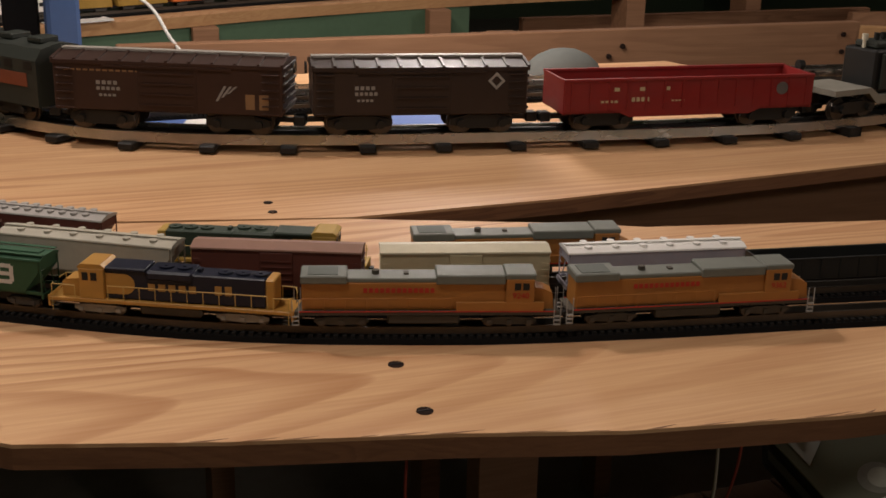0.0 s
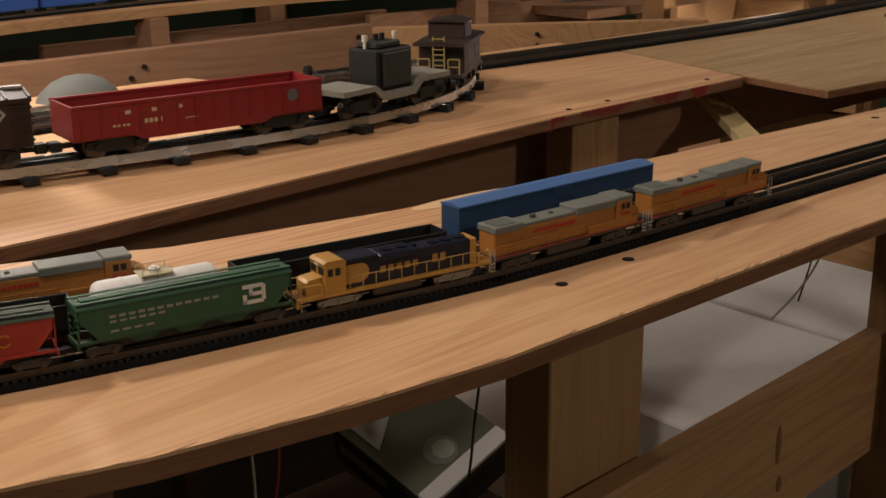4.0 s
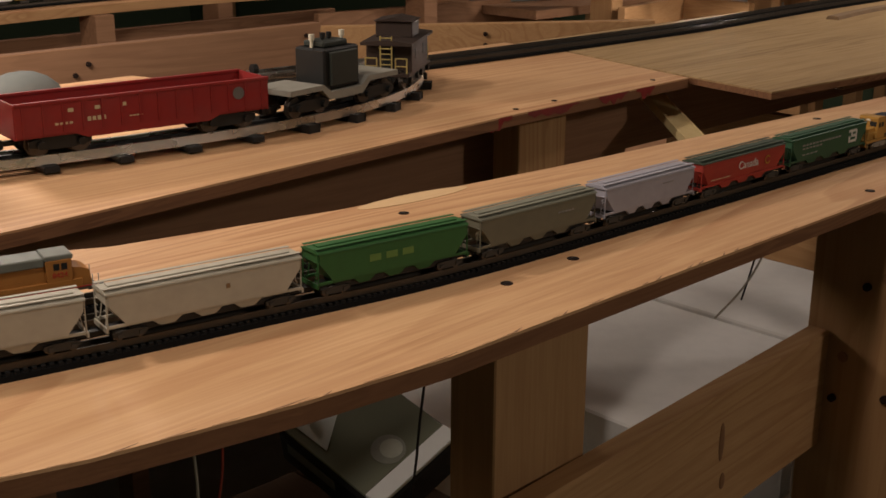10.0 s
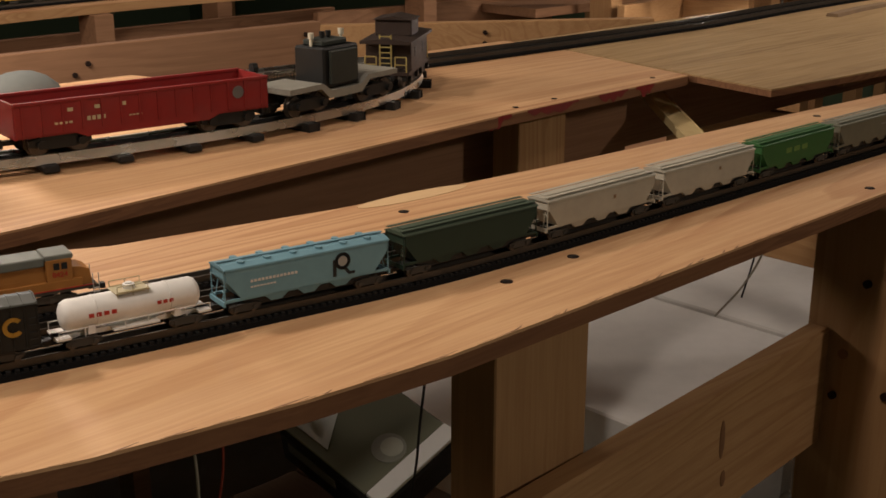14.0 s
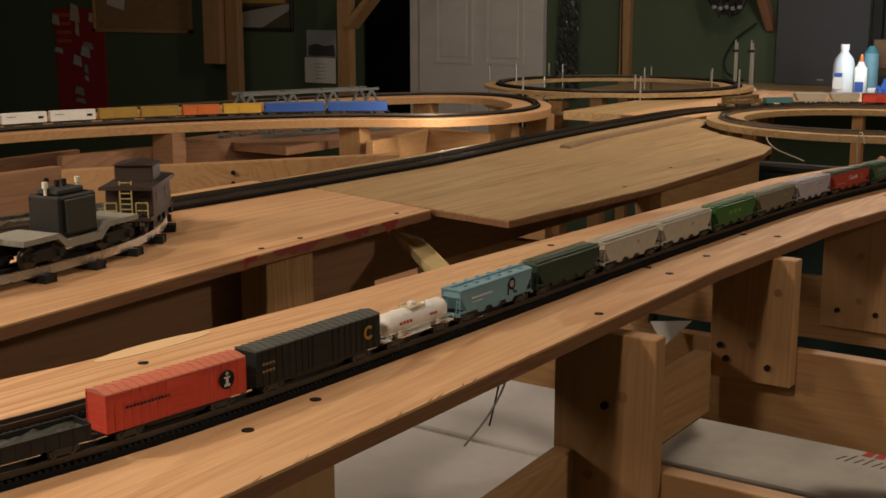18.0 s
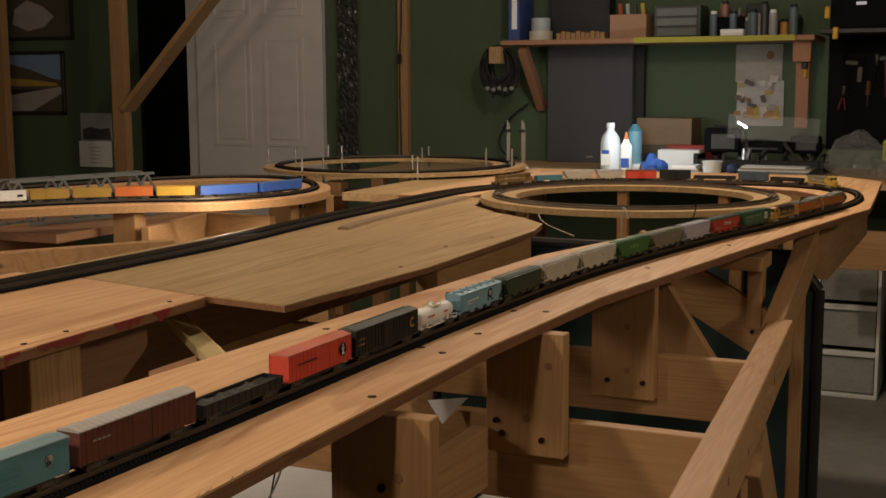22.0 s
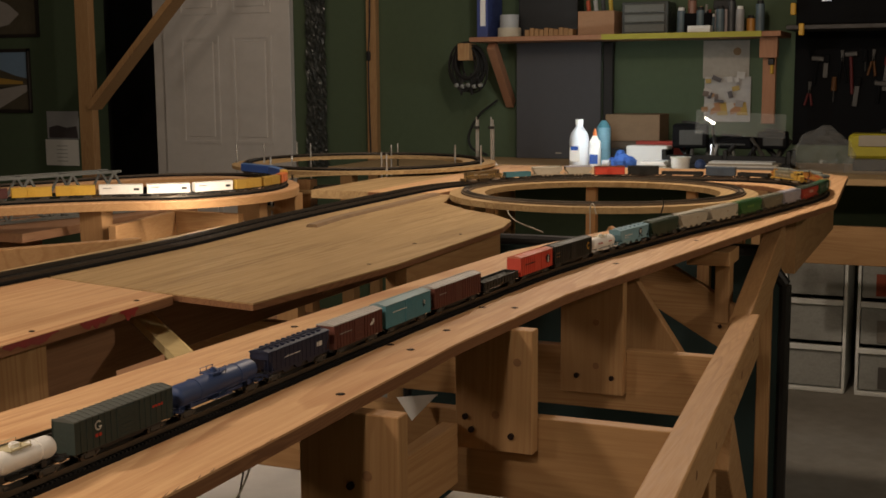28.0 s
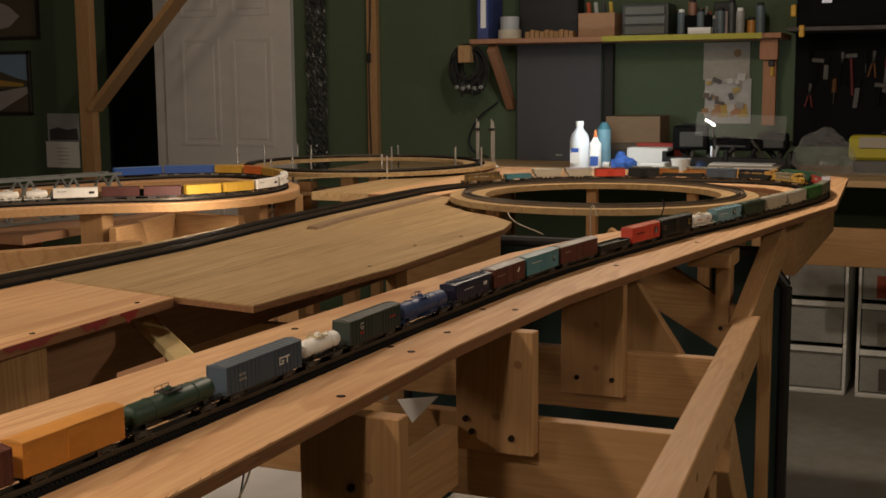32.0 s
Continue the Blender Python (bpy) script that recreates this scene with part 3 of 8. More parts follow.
for k, c in {"mark_white": (0.62, 0.60, 0.55), "mark_black": (0.015, 0.015, 0.015), "mark_yellow": (0.62, 0.36, 0.05), "mark_red": (0.42, 0.03, 0.015), "mark_cream": (0.5, 0.42, 0.25), "mark_grey": (0.25, 0.24, 0.22), "mark_brown": (0.22, 0.13, 0.06), "mark_faded": (0.12, 0.22, 0.05), "mark_gold": (0.36, 0.20, 0.05)}.items():
    col(k, c, rough=0.6)

W2 = 0.0092


def freight(label, L, kind_name, group="cars of the freight train"):
    return thing(kind_name, label, "train car", group)


def boxcar(label, L, side, roof, H=0.0285, ribs=True, door=True, logo=None, roofline=0.0012, group="cars of the freight train"):
    car = freight(label, L, "boxcar", group)
    h = L / 2 - 0.0045
    part("body", box(BM(), -h, h, -W2 + 0.0004, W2 - 0.0004, 0.0066, H - 0.0012, 0.0003), side, car)
    part("roof", profile(BM(), [(-W2 - 0.0002, H - 0.0014), (W2 + 0.0002, H - 0.0014), (W2, H - 0.0006), (0, H + roofline), (-W2, H - 0.0006)], -h - 0.0004, h + 0.0004), roof, car)
    if ribs:
        bm = BM()
        n = int(L / 0.0062)
        for i in range(n + 1):
            x = -h + 2 * h * i / n
            for s in (-1, 1):
                box(bm, x - 0.00035, x + 0.00035, s * W2 - 0.0004 * (s > 0) - 0.0002 * (s < 0), s * W2 + 0.0002 * (s > 0) + 0.0004 * (s < 0), 0.0072, H - 0.0016)
        part("side_rib", bm, side, car)
        bm = BM()
        for i in range(n + 1):
            x = -h + 2 * h * i / n
            profile(bm, [(-W2, H - 0.0006), (0, H + roofline), (W2, H - 0.0006), (W2, H - 0.0002), (0, H + roofline + 0.00045), (-W2, H - 0.0002)], x - 0.0004, x + 0.0004)
        part("roof_rib", bm, roof, car)
    if door:
        for s in (-1, 1):
            d = part("door", box(BM(), -0.0085, 0.0085, s * W2 - 0.0003, s * W2 + 0.0005, 0.0072, H - 0.0022, 0.0002), side, car)
            bm = BM()
            for i in range(5):
                z = 0.0088 + i * (H - 0.0125) / 5
                box(bm, -0.0078, 0.0078, s * (W2 + 0.0006) - 0.0002, s * (W2 + 0.0006) + 0.0002, z, z + 0.0005)
            part("door_rib", bm, side, d)
    bm = BM()
    box(bm, -h, h, -0.0035, 0.0035, 0.0050, 0.0067)
    for s in (-1, 1):
        box(bm, -h + 0.012, h - 0.012, s * 0.0078 - 0.0005, s * 0.0078 + 0.0005, 0.0052, 0.0067)
    part("underframe", bm, BLACK, car)
    # added black box that keeps the boxcar's underside in darkness
    part("underside_dark_box", box(BM(), -h * 0.42, h * 0.42, -0.0060, 0.0060, 0.0024, 0.0049, 0.0006), BLACK, car)
    for e in (-1, 1):
        bm = BM()
        for s in (-1, 1):
            for k in range(5):
                z = 0.008 + k * 0.0036
                cyl(bm, (e * (h - 0.0045), s * (W2 + 0.0005), z), (e * (h - 0.001), s * (W2 + 0.0005), z), 0.00022, 5)
        for k in range(4):
            z = 0.009 + k * 0.0045
            box(bm, e * h - 0.0001, e * h + 0.0005, -0.008, 0.008, z, z + 0.0009)
        part("ladder", bm, side, car)
        add_truck(car, e * (h - 0.0165))
    add_couplers(car, L)
    if logo:
        logo(car, h, H)
    return car


def hopper(label, L, side, roof, H=0.0287, curved=False, hatch="trough", logo=None, ribs=0, group="cars of the freight train"):
    """Covered hopper: slanted end sheets, bays below, running board on top."""
    car = freight(label, L, "covered_hopper", group)
    h = L / 2 - 0.0045
    bm = BM()
    xz = [(-h + 0.010, 0.0095), (-h + 0.0015, 0.0205), (-h + 0.0012, H - 0.0022), (h - 0.0012, H - 0.0022), (h - 0.0015, 0.0205), (h - 0.010, 0.0095)]
    sidecut(bm, xz, -W2, W2)
    if curved:
        for v in bm.verts:
            if v.co.z < 0.012:
                v.co.y *= 0.86
    part("body", bm, side, car)
    part("roof", profile(BM(), [(-W2 - 0.0003, H - 0.0024), (W2 + 0.0003, H - 0.0024), (W2, H - 0.0016), (0.0045, H - 0.0002), (-0.0045, H - 0.0002), (-W2, H - 0.0016)], -h, h), roof, car)
    if ribs:
        bm = BM()
        for i in range(ribs):
            x = -h + 0.006 + (2 * h - 0.012) * i / (ribs - 1)
            for s in (-1, 1):
                box(bm, x - 0.00035, x + 0.00035, s * W2 - 0.0003, s * W2 + 0.0003, 0.0100, H - 0.0024)
        part("side_rib", bm, side, car)
    if hatch == "trough":
        part("hatch_cover", box(BM(), -h + 0.004, h - 0.004, -0.0028, 0.0028, H - 0.0003, H + 0.0006, 0.0002), roof, car)
        for s in (-1, 1):
            part("running_board", box(BM(), -h, h, s * 0.0066 - 0.0013, s * 0.0066 + 0.0013, H + 0.0002, H + 0.0006), roof, car)
    else:
        n = 6 if hatch == "round" else 10
        for i in range(n):
            x = -h + 0.012 + (2 * h - 0.024) * i / (n - 1)
            for s in (-1, 1):
                part("hatch", cyl(BM(), (x, s * 0.0046, H - 0.001), (x, s * 0.0046, H + 0.0006), 0.0021, 12), roof, car)
        part("running_board", box(BM(), -h, h, -0.0012, 0.0012, H + 0.0004, H + 0.0009), roof, car)
    # added black box between the bays: blocks light gaps, darkens the underside
    part("underbody_dark_box", box(BM(), -h + 0.012, h - 0.012, -0.0058, 0.0058, 0.0030, 0.0094, 0.0006), BLACK, car)
    for i in range(3):
        x = (i - 1) * (2 * h - 0.042) / 3
        bm = BM()
        w = (2 * h - 0.042) / 6 - 0.0006
        sidecut(bm, [(x - w, 0.0098), (x - w * 0.35, 0.0048), (x + w * 0.35, 0.0048), (x + w, 0.0098)], -W2 + 0.0016, W2 - 0.0016)
        part("bay", bm, side, car)
    for s in (-1, 1):
        part("side_sill", box(BM(), -h + 0.001, h - 0.001, s * (W2 - 0.0009) - 0.0005, s * (W2 - 0.0009) + 0.0005, 0.0084, 0.0099), side, car)
    for e in (-1, 1):
        bm = BM()
        box(bm, e * h - 0.0005, e * h + 0.0005, -W2, W2, 0.0066, 0.0092)
        for s in (-1, 1):
            cyl(bm, (e * (h - 0.0006), s * (W2 - 0.0008), 0.008), (e * (h - 0.0006), s * (W2 - 0.0008), H - 0.002), 0.0004, 6)
            cyl(bm, (e * (h - 0.0006), s * 0.0045, 0.008), (e * (h - 0.003), s * 0.0045, 0.0200), 0.00035, 5)
            for k in range(4):
                z = 0.0105 + k * 0.0036
                cyl(bm, (e * (h - 0.0006), s * 0.0045, z), (e * (h - 0.0006), s * (W2 - 0.0008), z), 0.00022, 5)
        part("end_frame", bm, side, car)
        part("floor_plate", box(BM(), min(e * h, e * (h - 0.016)), max(e * h, e * (h - 0.016)), -0.004, 0.004, 0.0056, 0.0070), BLACK, car)
        add_truck(car, e * (h - 0.0125))
    add_couplers(car, L)
    if logo:
        logo(car, h, H)
    return car


def tank_car(label, L, shell, frame_mat, R=0.0088, logo=None, long_dome=False, bottom=None, group="cars of the freight train"):
    car = freight(label, L, "tank_car", group)
    h = L / 2 - 0.005
    zc = 0.0165
    bm = BM()
    rings = [(-h + 0.002, 0.25), (-h + 0.0026, 0.62), (-h + 0.004, 0.88), (-h + 0.0062, 1.0), (h - 0.0062, 1.0), (h - 0.004, 0.88), (h - 0.0026, 0.62), (h - 0.002, 0.25)]
    rows = [[bm.verts.new((x, R * k * math.cos(2 * math.pi * i / 24), zc + R * k * math.sin(2 * math.pi * i / 24))) for i in range(24)] for x, k in rings]
    for a, b in zip(rows, rows[1:]):
        for i in range(24):
            bm.faces.new((a[i], a[(i + 1) % 24], b[(i + 1) % 24], b[i]))
    bm.faces.new(rows[0])
    bm.faces.new(rows[-1])
    bmesh.ops.recalc_face_normals(bm, faces=bm.faces)
    part("tank", bm, shell, car, smooth=True)
    dome = part("dome", cyl(cyl(BM(), (0, 0, zc + R - 0.0012), (0, 0, zc + R + 0.0026), 0.0030, 16), (0, 0, zc + R + 0.0026), (0, 0, zc + R + 0.0034), 0.0017, 12), shell, car, smooth=True)
    bm = BM()
    for s in (-1, 1):
        cyl(bm, (-0.008, s * 0.006, zc + R + 0.0005), (0.008, s * 0.006, zc + R + 0.0005), 0.0003, 5)
        cyl(bm, (-0.008, s * 0.006, zc + R + 0.0035), (0.008, s * 0.006, zc + R + 0.0035), 0.00025, 5)
        for x in (-0.008, 0, 0.008):
            cyl(bm, (x, s * 0.006, zc + 0.006), (x, s * 0.006, zc + R + 0.0035), 0.00025, 5)
    box(bm, -0.009, 0.009, -0.0065, 0.0065, zc + R - 0.0002, zc + R + 0.0003)
    part("dome_platform", bm, frame_mat if shell is not WHITE else CREAM, car)
    for x in (-h * 0.5, h * 0.5):
        bm = BM()
        for i in range(24):
            a0, a1 = 2 * math.pi * i / 24, 2 * math.pi * (i + 1) / 24
            cyl(bm, (x, (R + 0.0002) * math.cos(a0), zc + (R + 0.0002) * math.sin(a0)), (x, (R + 0.0002) * math.cos(a1), zc + (R + 0.0002) * math.sin(a1)), 0.0003, 5)
        part("band", bm, shell, car)
    part("sill", box(BM(), -h - 0.002, h + 0.002, -0.0028, 0.0028, 0.0052, 0.0076), frame_mat, car)
    for e in (-1, 1):
        part("saddle", sidecut(BM(), [(e * (h - 0.016) - 0.002, 0.007), (e * (h - 0.016) + 0.002, 0.007), (e * (h - 0.016) + 0.0016, 0.0115), (e * (h - 0.016) - 0.0016, 0.0115)], -0.007, 0.007), frame_mat, car)
        part("end_platform", box(BM(), min(e * (h + 0.002), e * (h - 0.005)), max(e * (h + 0.002), e * (h - 0.005)), -0.0085, 0.0085, 0.0066, 0.0076), frame_mat, car)
        for s in (-1, 1):
            bm = BM()
            cyl(bm, (e * 0.001, s * 0.0089, 0.0115), (e * (h + 0.001), s * 0.0089, 0.0115), 0.00028, 5)
            for x in (e * 0.006, e * (h - 0.012), e * (h + 0.001)):
                cyl(bm, (x, s * 0.0089, 0.007), (x, s * 0.0089, 0.0115), 0.00025, 5)
            part("handrail", bm, frame_mat, car)
        add_truck(car, e * (h - 0.0115))
    part("walkway", box(BM(), -0.012, 0.012, -0.0092, 0.0092, 0.0066, 0.0074), frame_mat, car)
    add_couplers(car, L)
    if logo:
        logo(car, h, zc, R)
    return car


def gondola(label, L, side, H=0.0155, load=None, logo=None, group="cars of the freight train"):
    car = freight(label, L, "gondola", group)
    h = L / 2 - 0.0045
    part("floor", box(BM(), -h, h, -W2 + 0.0005, W2 - 0.0005, 0.0066, 0.0082), side, car)
    for s in (-1, 1):
        wall = part("side_wall", box(BM(), -h, h, s * W2 - 0.0005, s * W2 + 0.0003, 0.0066, H, 0.0002), side, car)
        bm = BM()
        n = 13
        for i in range(n):
            x = -h + 0.002 + (2 * h - 0.004) * i / (n - 1)
            box(bm, x - 0.0005, x + 0.0005, s * (W2 + 0.0005) - 0.0004, s * (W2 + 0.0005) + 0.0004, 0.0070, H)
        box(bm, -h, h, s * (W2 + 0.0003) - 0.0006, s * (W2 + 0.0003) + 0.0006, H - 0.0004, H + 0.0004)
        part("side_rib", bm, side, wall)
    for e in (-1, 1):
        part("end_wall", box(BM(), e * h - 0.0005, e * h + 0.0005, -W2, W2, 0.0066, H + 0.0006), side, car)
        add_truck(car, e * (h - 0.015))
    if load:
        bm = BM()
        n, m = 26, 6
        g = [[bm.verts.new((-h + 0.001 + (2 * h - 0.002) * i / n, -W2 + 0.0006 + (2 * W2 - 0.0012) * j / m, H - 0.0022 + 0.0022 * noise.noise((i * 0.6, j * 0.8, L * 50)))) for j in range(m + 1)] for i in range(n + 1)]
        for i in range(n):
            for j in range(m):
                bm.faces.new((g[i][j], g[i + 1][j], g[i + 1][j + 1], g[i][j + 1]))
        part("load", bm, load, car, "rough scrap load")
    add_couplers(car, L)
    if logo:
        logo(car, h, H)
    return car


def railing(bm, pts, r=0.00028):
    for a, b in zip(pts, pts[1:]):
        cyl(bm, a, b, r, 5)


def ge_engine(label, hood, roof, sill, letter, number, wide_nose=True, group="diesel engines"):
    """Six-axle engine with a tall square radiator at the rear, cab towards +x."""
    e = thing("diesel_engine", label, "locomotive", group)
    part("frame", box(BM(), -0.066, 0.066, -0.0088, 0.0088, 0.0072, 0.0094, 0.0003), sill, e, "grimy frame and side sill")
    part("fuel_tank", box(BM(), -0.020, 0.016, -0.0078, 0.0078, 0.0022, 0.0072, 0.0008), sill, e)
    part("hood", box(BM(), -0.0625, 0.041, -0.0072, 0.0072, 0.0094, 0.0240, 0.0005), hood, e)
    part("radiator_section", box(BM(), -0.0630, -0.040, -0.0086, 0.0086, 0.0235, 0.0278, 0.0006), roof, e, "grey radiator section")
    part("radiator_grille", box(BM(), -0.0595, -0.0445, -0.0062, 0.0062, 0.0278, 0.0281), col("grille_dark", (0.09, 0.10, 0.085), rough=0.6), e)
    part("hood_roof", box(BM(), -0.0405, 0.012, -0.0070, 0.0070, 0.0238, 0.0262, 0.0005), roof, e, "grey hood roof")
    part("brake_blister", box(BM(), 0.004, 0.0385, -0.0084, 0.0084, 0.0232, 0.0282, 0.0006), roof, e, "grey equipment blister")
    part("exhaust_stack", cyl(BM(), (-0.026, 0, 0.026), (-0.026, 0, 0.0284), 0.0019, 12), sill, e)
    part("roof_vent", box(BM(), -0.012, -0.0095, -0.0015, 0.0015, 0.0262, 0.0270), sill, e)
    cab = part("cab", box(BM(), 0.0390, 0.0530, -0.0088, 0.0088, 0.0094, 0.0262, 0.0004), hood, e)
    part("cab_roof", box(BM(), 0.0385, 0.0540, -0.0086, 0.0086, 0.0258, 0.0288, 0.0006), roof, cab, "grey cab roof")
    for s in (-1, 1):
        for x in (0.0430, 0.0472):
            part("window", box(BM(), x, x + 0.0032, s * 0.0088 - 0.00015, s * 0.0088 + 0.00015, 0.0205, 0.0242), BLACK, cab)
        part("battery_box", box(BM(), 0.014, 0.058, s * 0.0079 - 0.0010, s * 0.0079 + 0.0010, 0.0094, 0.0140, 0.0002), hood, e)
    for y in (-0.0045, 0.0045):
        part("windshield", box(BM(), 0.0529, 0.0533, y - 0.003, y + 0.003, 0.0212, 0.0246), BLACK, cab)
    nw = 0.0074 if wide_nose else 0.0052
    part("nose", sidecut(BM(), [(0.053, 0.0094), (0.053, 0.0208), (0.0585, 0.0198), (0.0625, 0.0178), (0.0635, 0.0094)], -nw, nw), hood, e)
    part("headlight", cyl(BM(), (0.0536, 0, 0.0268), (0.0545, 0, 0.0268), 0.0012, 10), col("lens_cream", (0.8, 0.75, 0.6), rough=0.2), e)
    for i in range(9):
        x = -0.058 + i * 0.0095
        for s in (-1, 1):
            part("hood_door", box(BM(), x, x + 0.0080, s * 0.0072 - 0.00012, s * 0.0072 + 0.00025, 0.0110, 0.0165), hood, e)
    for s in (-1, 1):
        for x in (-0.0655, 0.0650):
            bm = BM()
            for k in range(3):
                box(bm, x - 0.0016, x + 0.0016, s * 0.0086 - 0.0012, s * 0.0086 + 0.0006, 0.0022 + k * 0.0022, 0.0027 + k * 0.0022)
            railing(bm, [(x - 0.0016, s * 0.0090, 0.0022), (x - 0.0016, s * 0.0090, 0.0155)])
            railing(bm, [(x + 0.0016, s * 0.0090, 0.0022), (x + 0.0016, s * 0.0090, 0.0155)])
            part("step", bm, col("rail_silver", (0.35, 0.34, 0.31), rough=0.4), e, "silver corner steps and grab irons")
        bm = BM()
        xs = [-0.062 + i * 0.0105 for i in range(8)]
        railing(bm, [(x, s * 0.0088, 0.0160) for x in xs])
        for x in xs:
            railing(bm, [(x, s * 0.0088, 0.0094), (x, s * 0.0088, 0.0160)], 0.00022)
        part("handrail", bm, hood, e)
        marks("lettering", e, letter, s * 0.0074, word_rects(-0.032, 0.004, 0.0188, 0.0212, 13))
        writing(number, 0.0042, col(letter), e, pose(0.0462, s * 0.0090, 0.0176, 90, 0, 0 if s < 0 else 180))
        marks("stripe", e, letter, s * 0.0089, [(-0.064, 0.064, 0.0090, 0.0096)])
    for x in (-0.043, 0.041):
        add_truck(e, x, 3, 0.0100, sill, "ge")
    add_couplers(e, 0.143)
    return e


def emd_engine(label, hood, ends, sill, rail_col, letter, fans=5, group="diesel engines"):
    """Six-axle engine with a low hood, walkways, railings and roof fans; cab towards +x."""
    e = thing("diesel_engine", label, "locomotive", group)
    part("frame", box(BM(), -0.0625, 0.0625, -0.0090, 0.0090, 0.0072, 0.0092, 0.0003), ends, e, "yellow side sill")
    part("fuel_tank", box(BM(), -0.016, 0.016, -0.0074, 0.0074, 0.0020, 0.0072, 0.001), sill, e)
    part("hood", box(BM(), -0.049, 0.034, -0.0066, 0.0066, 0.0092, 0.0245, 0.0006), hood, e)
    part("hood_end", box(BM(), -0.0535, -0.049, -0.0066, 0.0066, 0.0092, 0.0243, 0.0005), ends, e)
    part("hood_patch", sidecut(BM(), [(0.0345, 0.0120), (0.0345, 0.0228)] + [(0.0235 - 0.0054 * math.sin(a), 0.0174 + 0.0054 * math.cos(a)) for a in np.linspace(0, math.pi, 9)], -0.0068, 0.0068), ends, e, "yellow round-ended panel")
    part("inertial_box", box(BM(), 0.012, 0.034, -0.0074, 0.0074, 0.0240, 0.0262, 0.0006), hood, e)
    part("brake_blister", box(BM(), -0.012, 0.012, -0.0080, 0.0080, 0.0205, 0.0256, 0.0012), hood, e)
    for i in range(fans):
        x = -0.045 + i * 0.0090 if i < 3 else -0.006 + (i - 3) * 0.0095
        z = 0.0245 if i < 3 else 0.0256
        part("fan", cyl(cyl(BM(), (x, 0, z), (x, 0, z + 0.0010), 0.0038, 18), (x, 0, z + 0.0010), (x, 0, z + 0.0014), 0.0010, 8), hood, e)
    part("exhaust_stack", box(BM(), -0.0150, -0.0130, -0.002, 0.002, 0.0245, 0.0262), hood, e)
    cab = part("cab", box(BM(), 0.0335, 0.0465, -0.0088, 0.0088, 0.0092, 0.0252, 0.0004), ends, e)
    part("cab_roof", sidecut(BM(), [(0.033, 0.0252), (0.033, 0.0262), (0.035, 0.0276), (0.045, 0.0276), (0.047, 0.0262), (0.047, 0.0252)], -0.0086, 0.0086), ends, cab)
    for s in (-1, 1):
        for x in (0.0370, 0.0415):
            part("window", box(BM(), x, x + 0.0032, s * 0.0088 - 0.00015, s * 0.0088 + 0.00015, 0.0190, 0.0232), BLACK, cab)
    for y in (-0.0045, 0.0045):
        part("windshield", box(BM(), 0.0464, 0.0468, y - 0.003, y + 0.003, 0.0198, 0.0238), BLACK, cab)
    part("nose", sidecut(BM(), [(0.0465, 0.0092), (0.0465, 0.0188), (0.0545, 0.0180), (0.0565, 0.0165), (0.0565, 0.0092)], -0.0058, 0.0058), ends, e)
    part("headlight", box(BM(), 0.0466, 0.0472, -0.0018, 0.0018, 0.0242, 0.0256), col("lens_cream", (0.8, 0.75, 0.6), rough=0.2), e)
    for s in (-1, 1):
        bm = BM()
        xs = [-0.0505 + i * 0.0082 for i in range(11)]
        y = s * 0.0092
        railing(bm, [(x, y, 0.0168) for x in xs])
        for x in xs:
            railing(bm, [(x, y, 0.0090), (x, y, 0.0168)], 0.00024)
        railing(bm, [(0.0488, y, 0.0092), (0.0488, y, 0.0160), (0.0605, s * 0.0085, 0.0160), (0.0625, s * 0.004, 0.0150)])
        railing(bm, [(-0.0535, y, 0.0092), (-0.0535, y, 0.0160), (-0.0605, s * 0.0085, 0.0160), (-0.0625, s * 0.004, 0.0150)])
        for x in (-0.0610, 0.0610):
            railing(bm, [(x, s * 0.0088, 0.0022), (x, s * 0.0088, 0.0160)])
        part("handrail", bm, rail_col, e, "thin yellow handrails")
        for x in (-0.060, 0.060):
            bm = BM()
            for k in range(3):
                box(bm, x - 0.0018, x + 0.0018, s * 0.0084 - 0.0012, s * 0.0084 + 0.0006, 0.0022 + k * 0.0022, 0.0027 + k * 0.0022)
            part("step", bm, sill, e)
        marks("lettering", e, letter, s * 0.0067, word_rects(-0.0134, 0.0129, 0.0148, 0.0186, 5) + word_rects(-0.0318, -0.0215, 0.0148, 0.0196, 2))
    for x in (-0.0628, 0.0628):
        bm = BM()
        box(bm, x - 0.0007, x + 0.0007, -0.0085, 0.0085, 0.0040, 0.0096)
        part("pilot", bm, ends, e)
    for x in (-0.037, 0.037):
        add_truck(e, x, 3, 0.0098, col("truck_silver", (0.26, 0.24, 0.20), rough=0.55), "emd")
    add_couplers(e, 0.132)
    return e


# livery paints
ENG_YELLOW = col("engine_yellow", (0.35, 0.145, 0.028), rough=0.5)
ENG_GREY = col("engine_grey", (0.15, 0.16, 0.135), rough=0.5)
SILL = col("sill_grime", (0.07, 0.06, 0.045), rough=0.7)
ENG_BLUE = col("engine_blue", (0.009, 0.011, 0.022), rough=0.3)
ENG_GOLD = col("engine_gold", (0.43, 0.225, 0.045), rough=0.35)
RAIL_GOLD = col("handrail_yellow", (0.50, 0.34, 0.10), rough=0.5)
EMBLEM_GREEN = col("hopper_green", (0.028, 0.078, 0.038), rough=0.5)
RED_C = col("wheat_red", (0.33, 0.035, 0.022), rough=0.5)
ROOF_GN = col("dark_green_roof", (0.045, 0.06, 0.04), rough=0.6)
LILAC = col("pale_lilac_grey", (0.34, 0.33, 0.37), rough=0.5)
OLIVE = col("olive_grey", (0.15, 0.14, 0.095), rough=0.6)
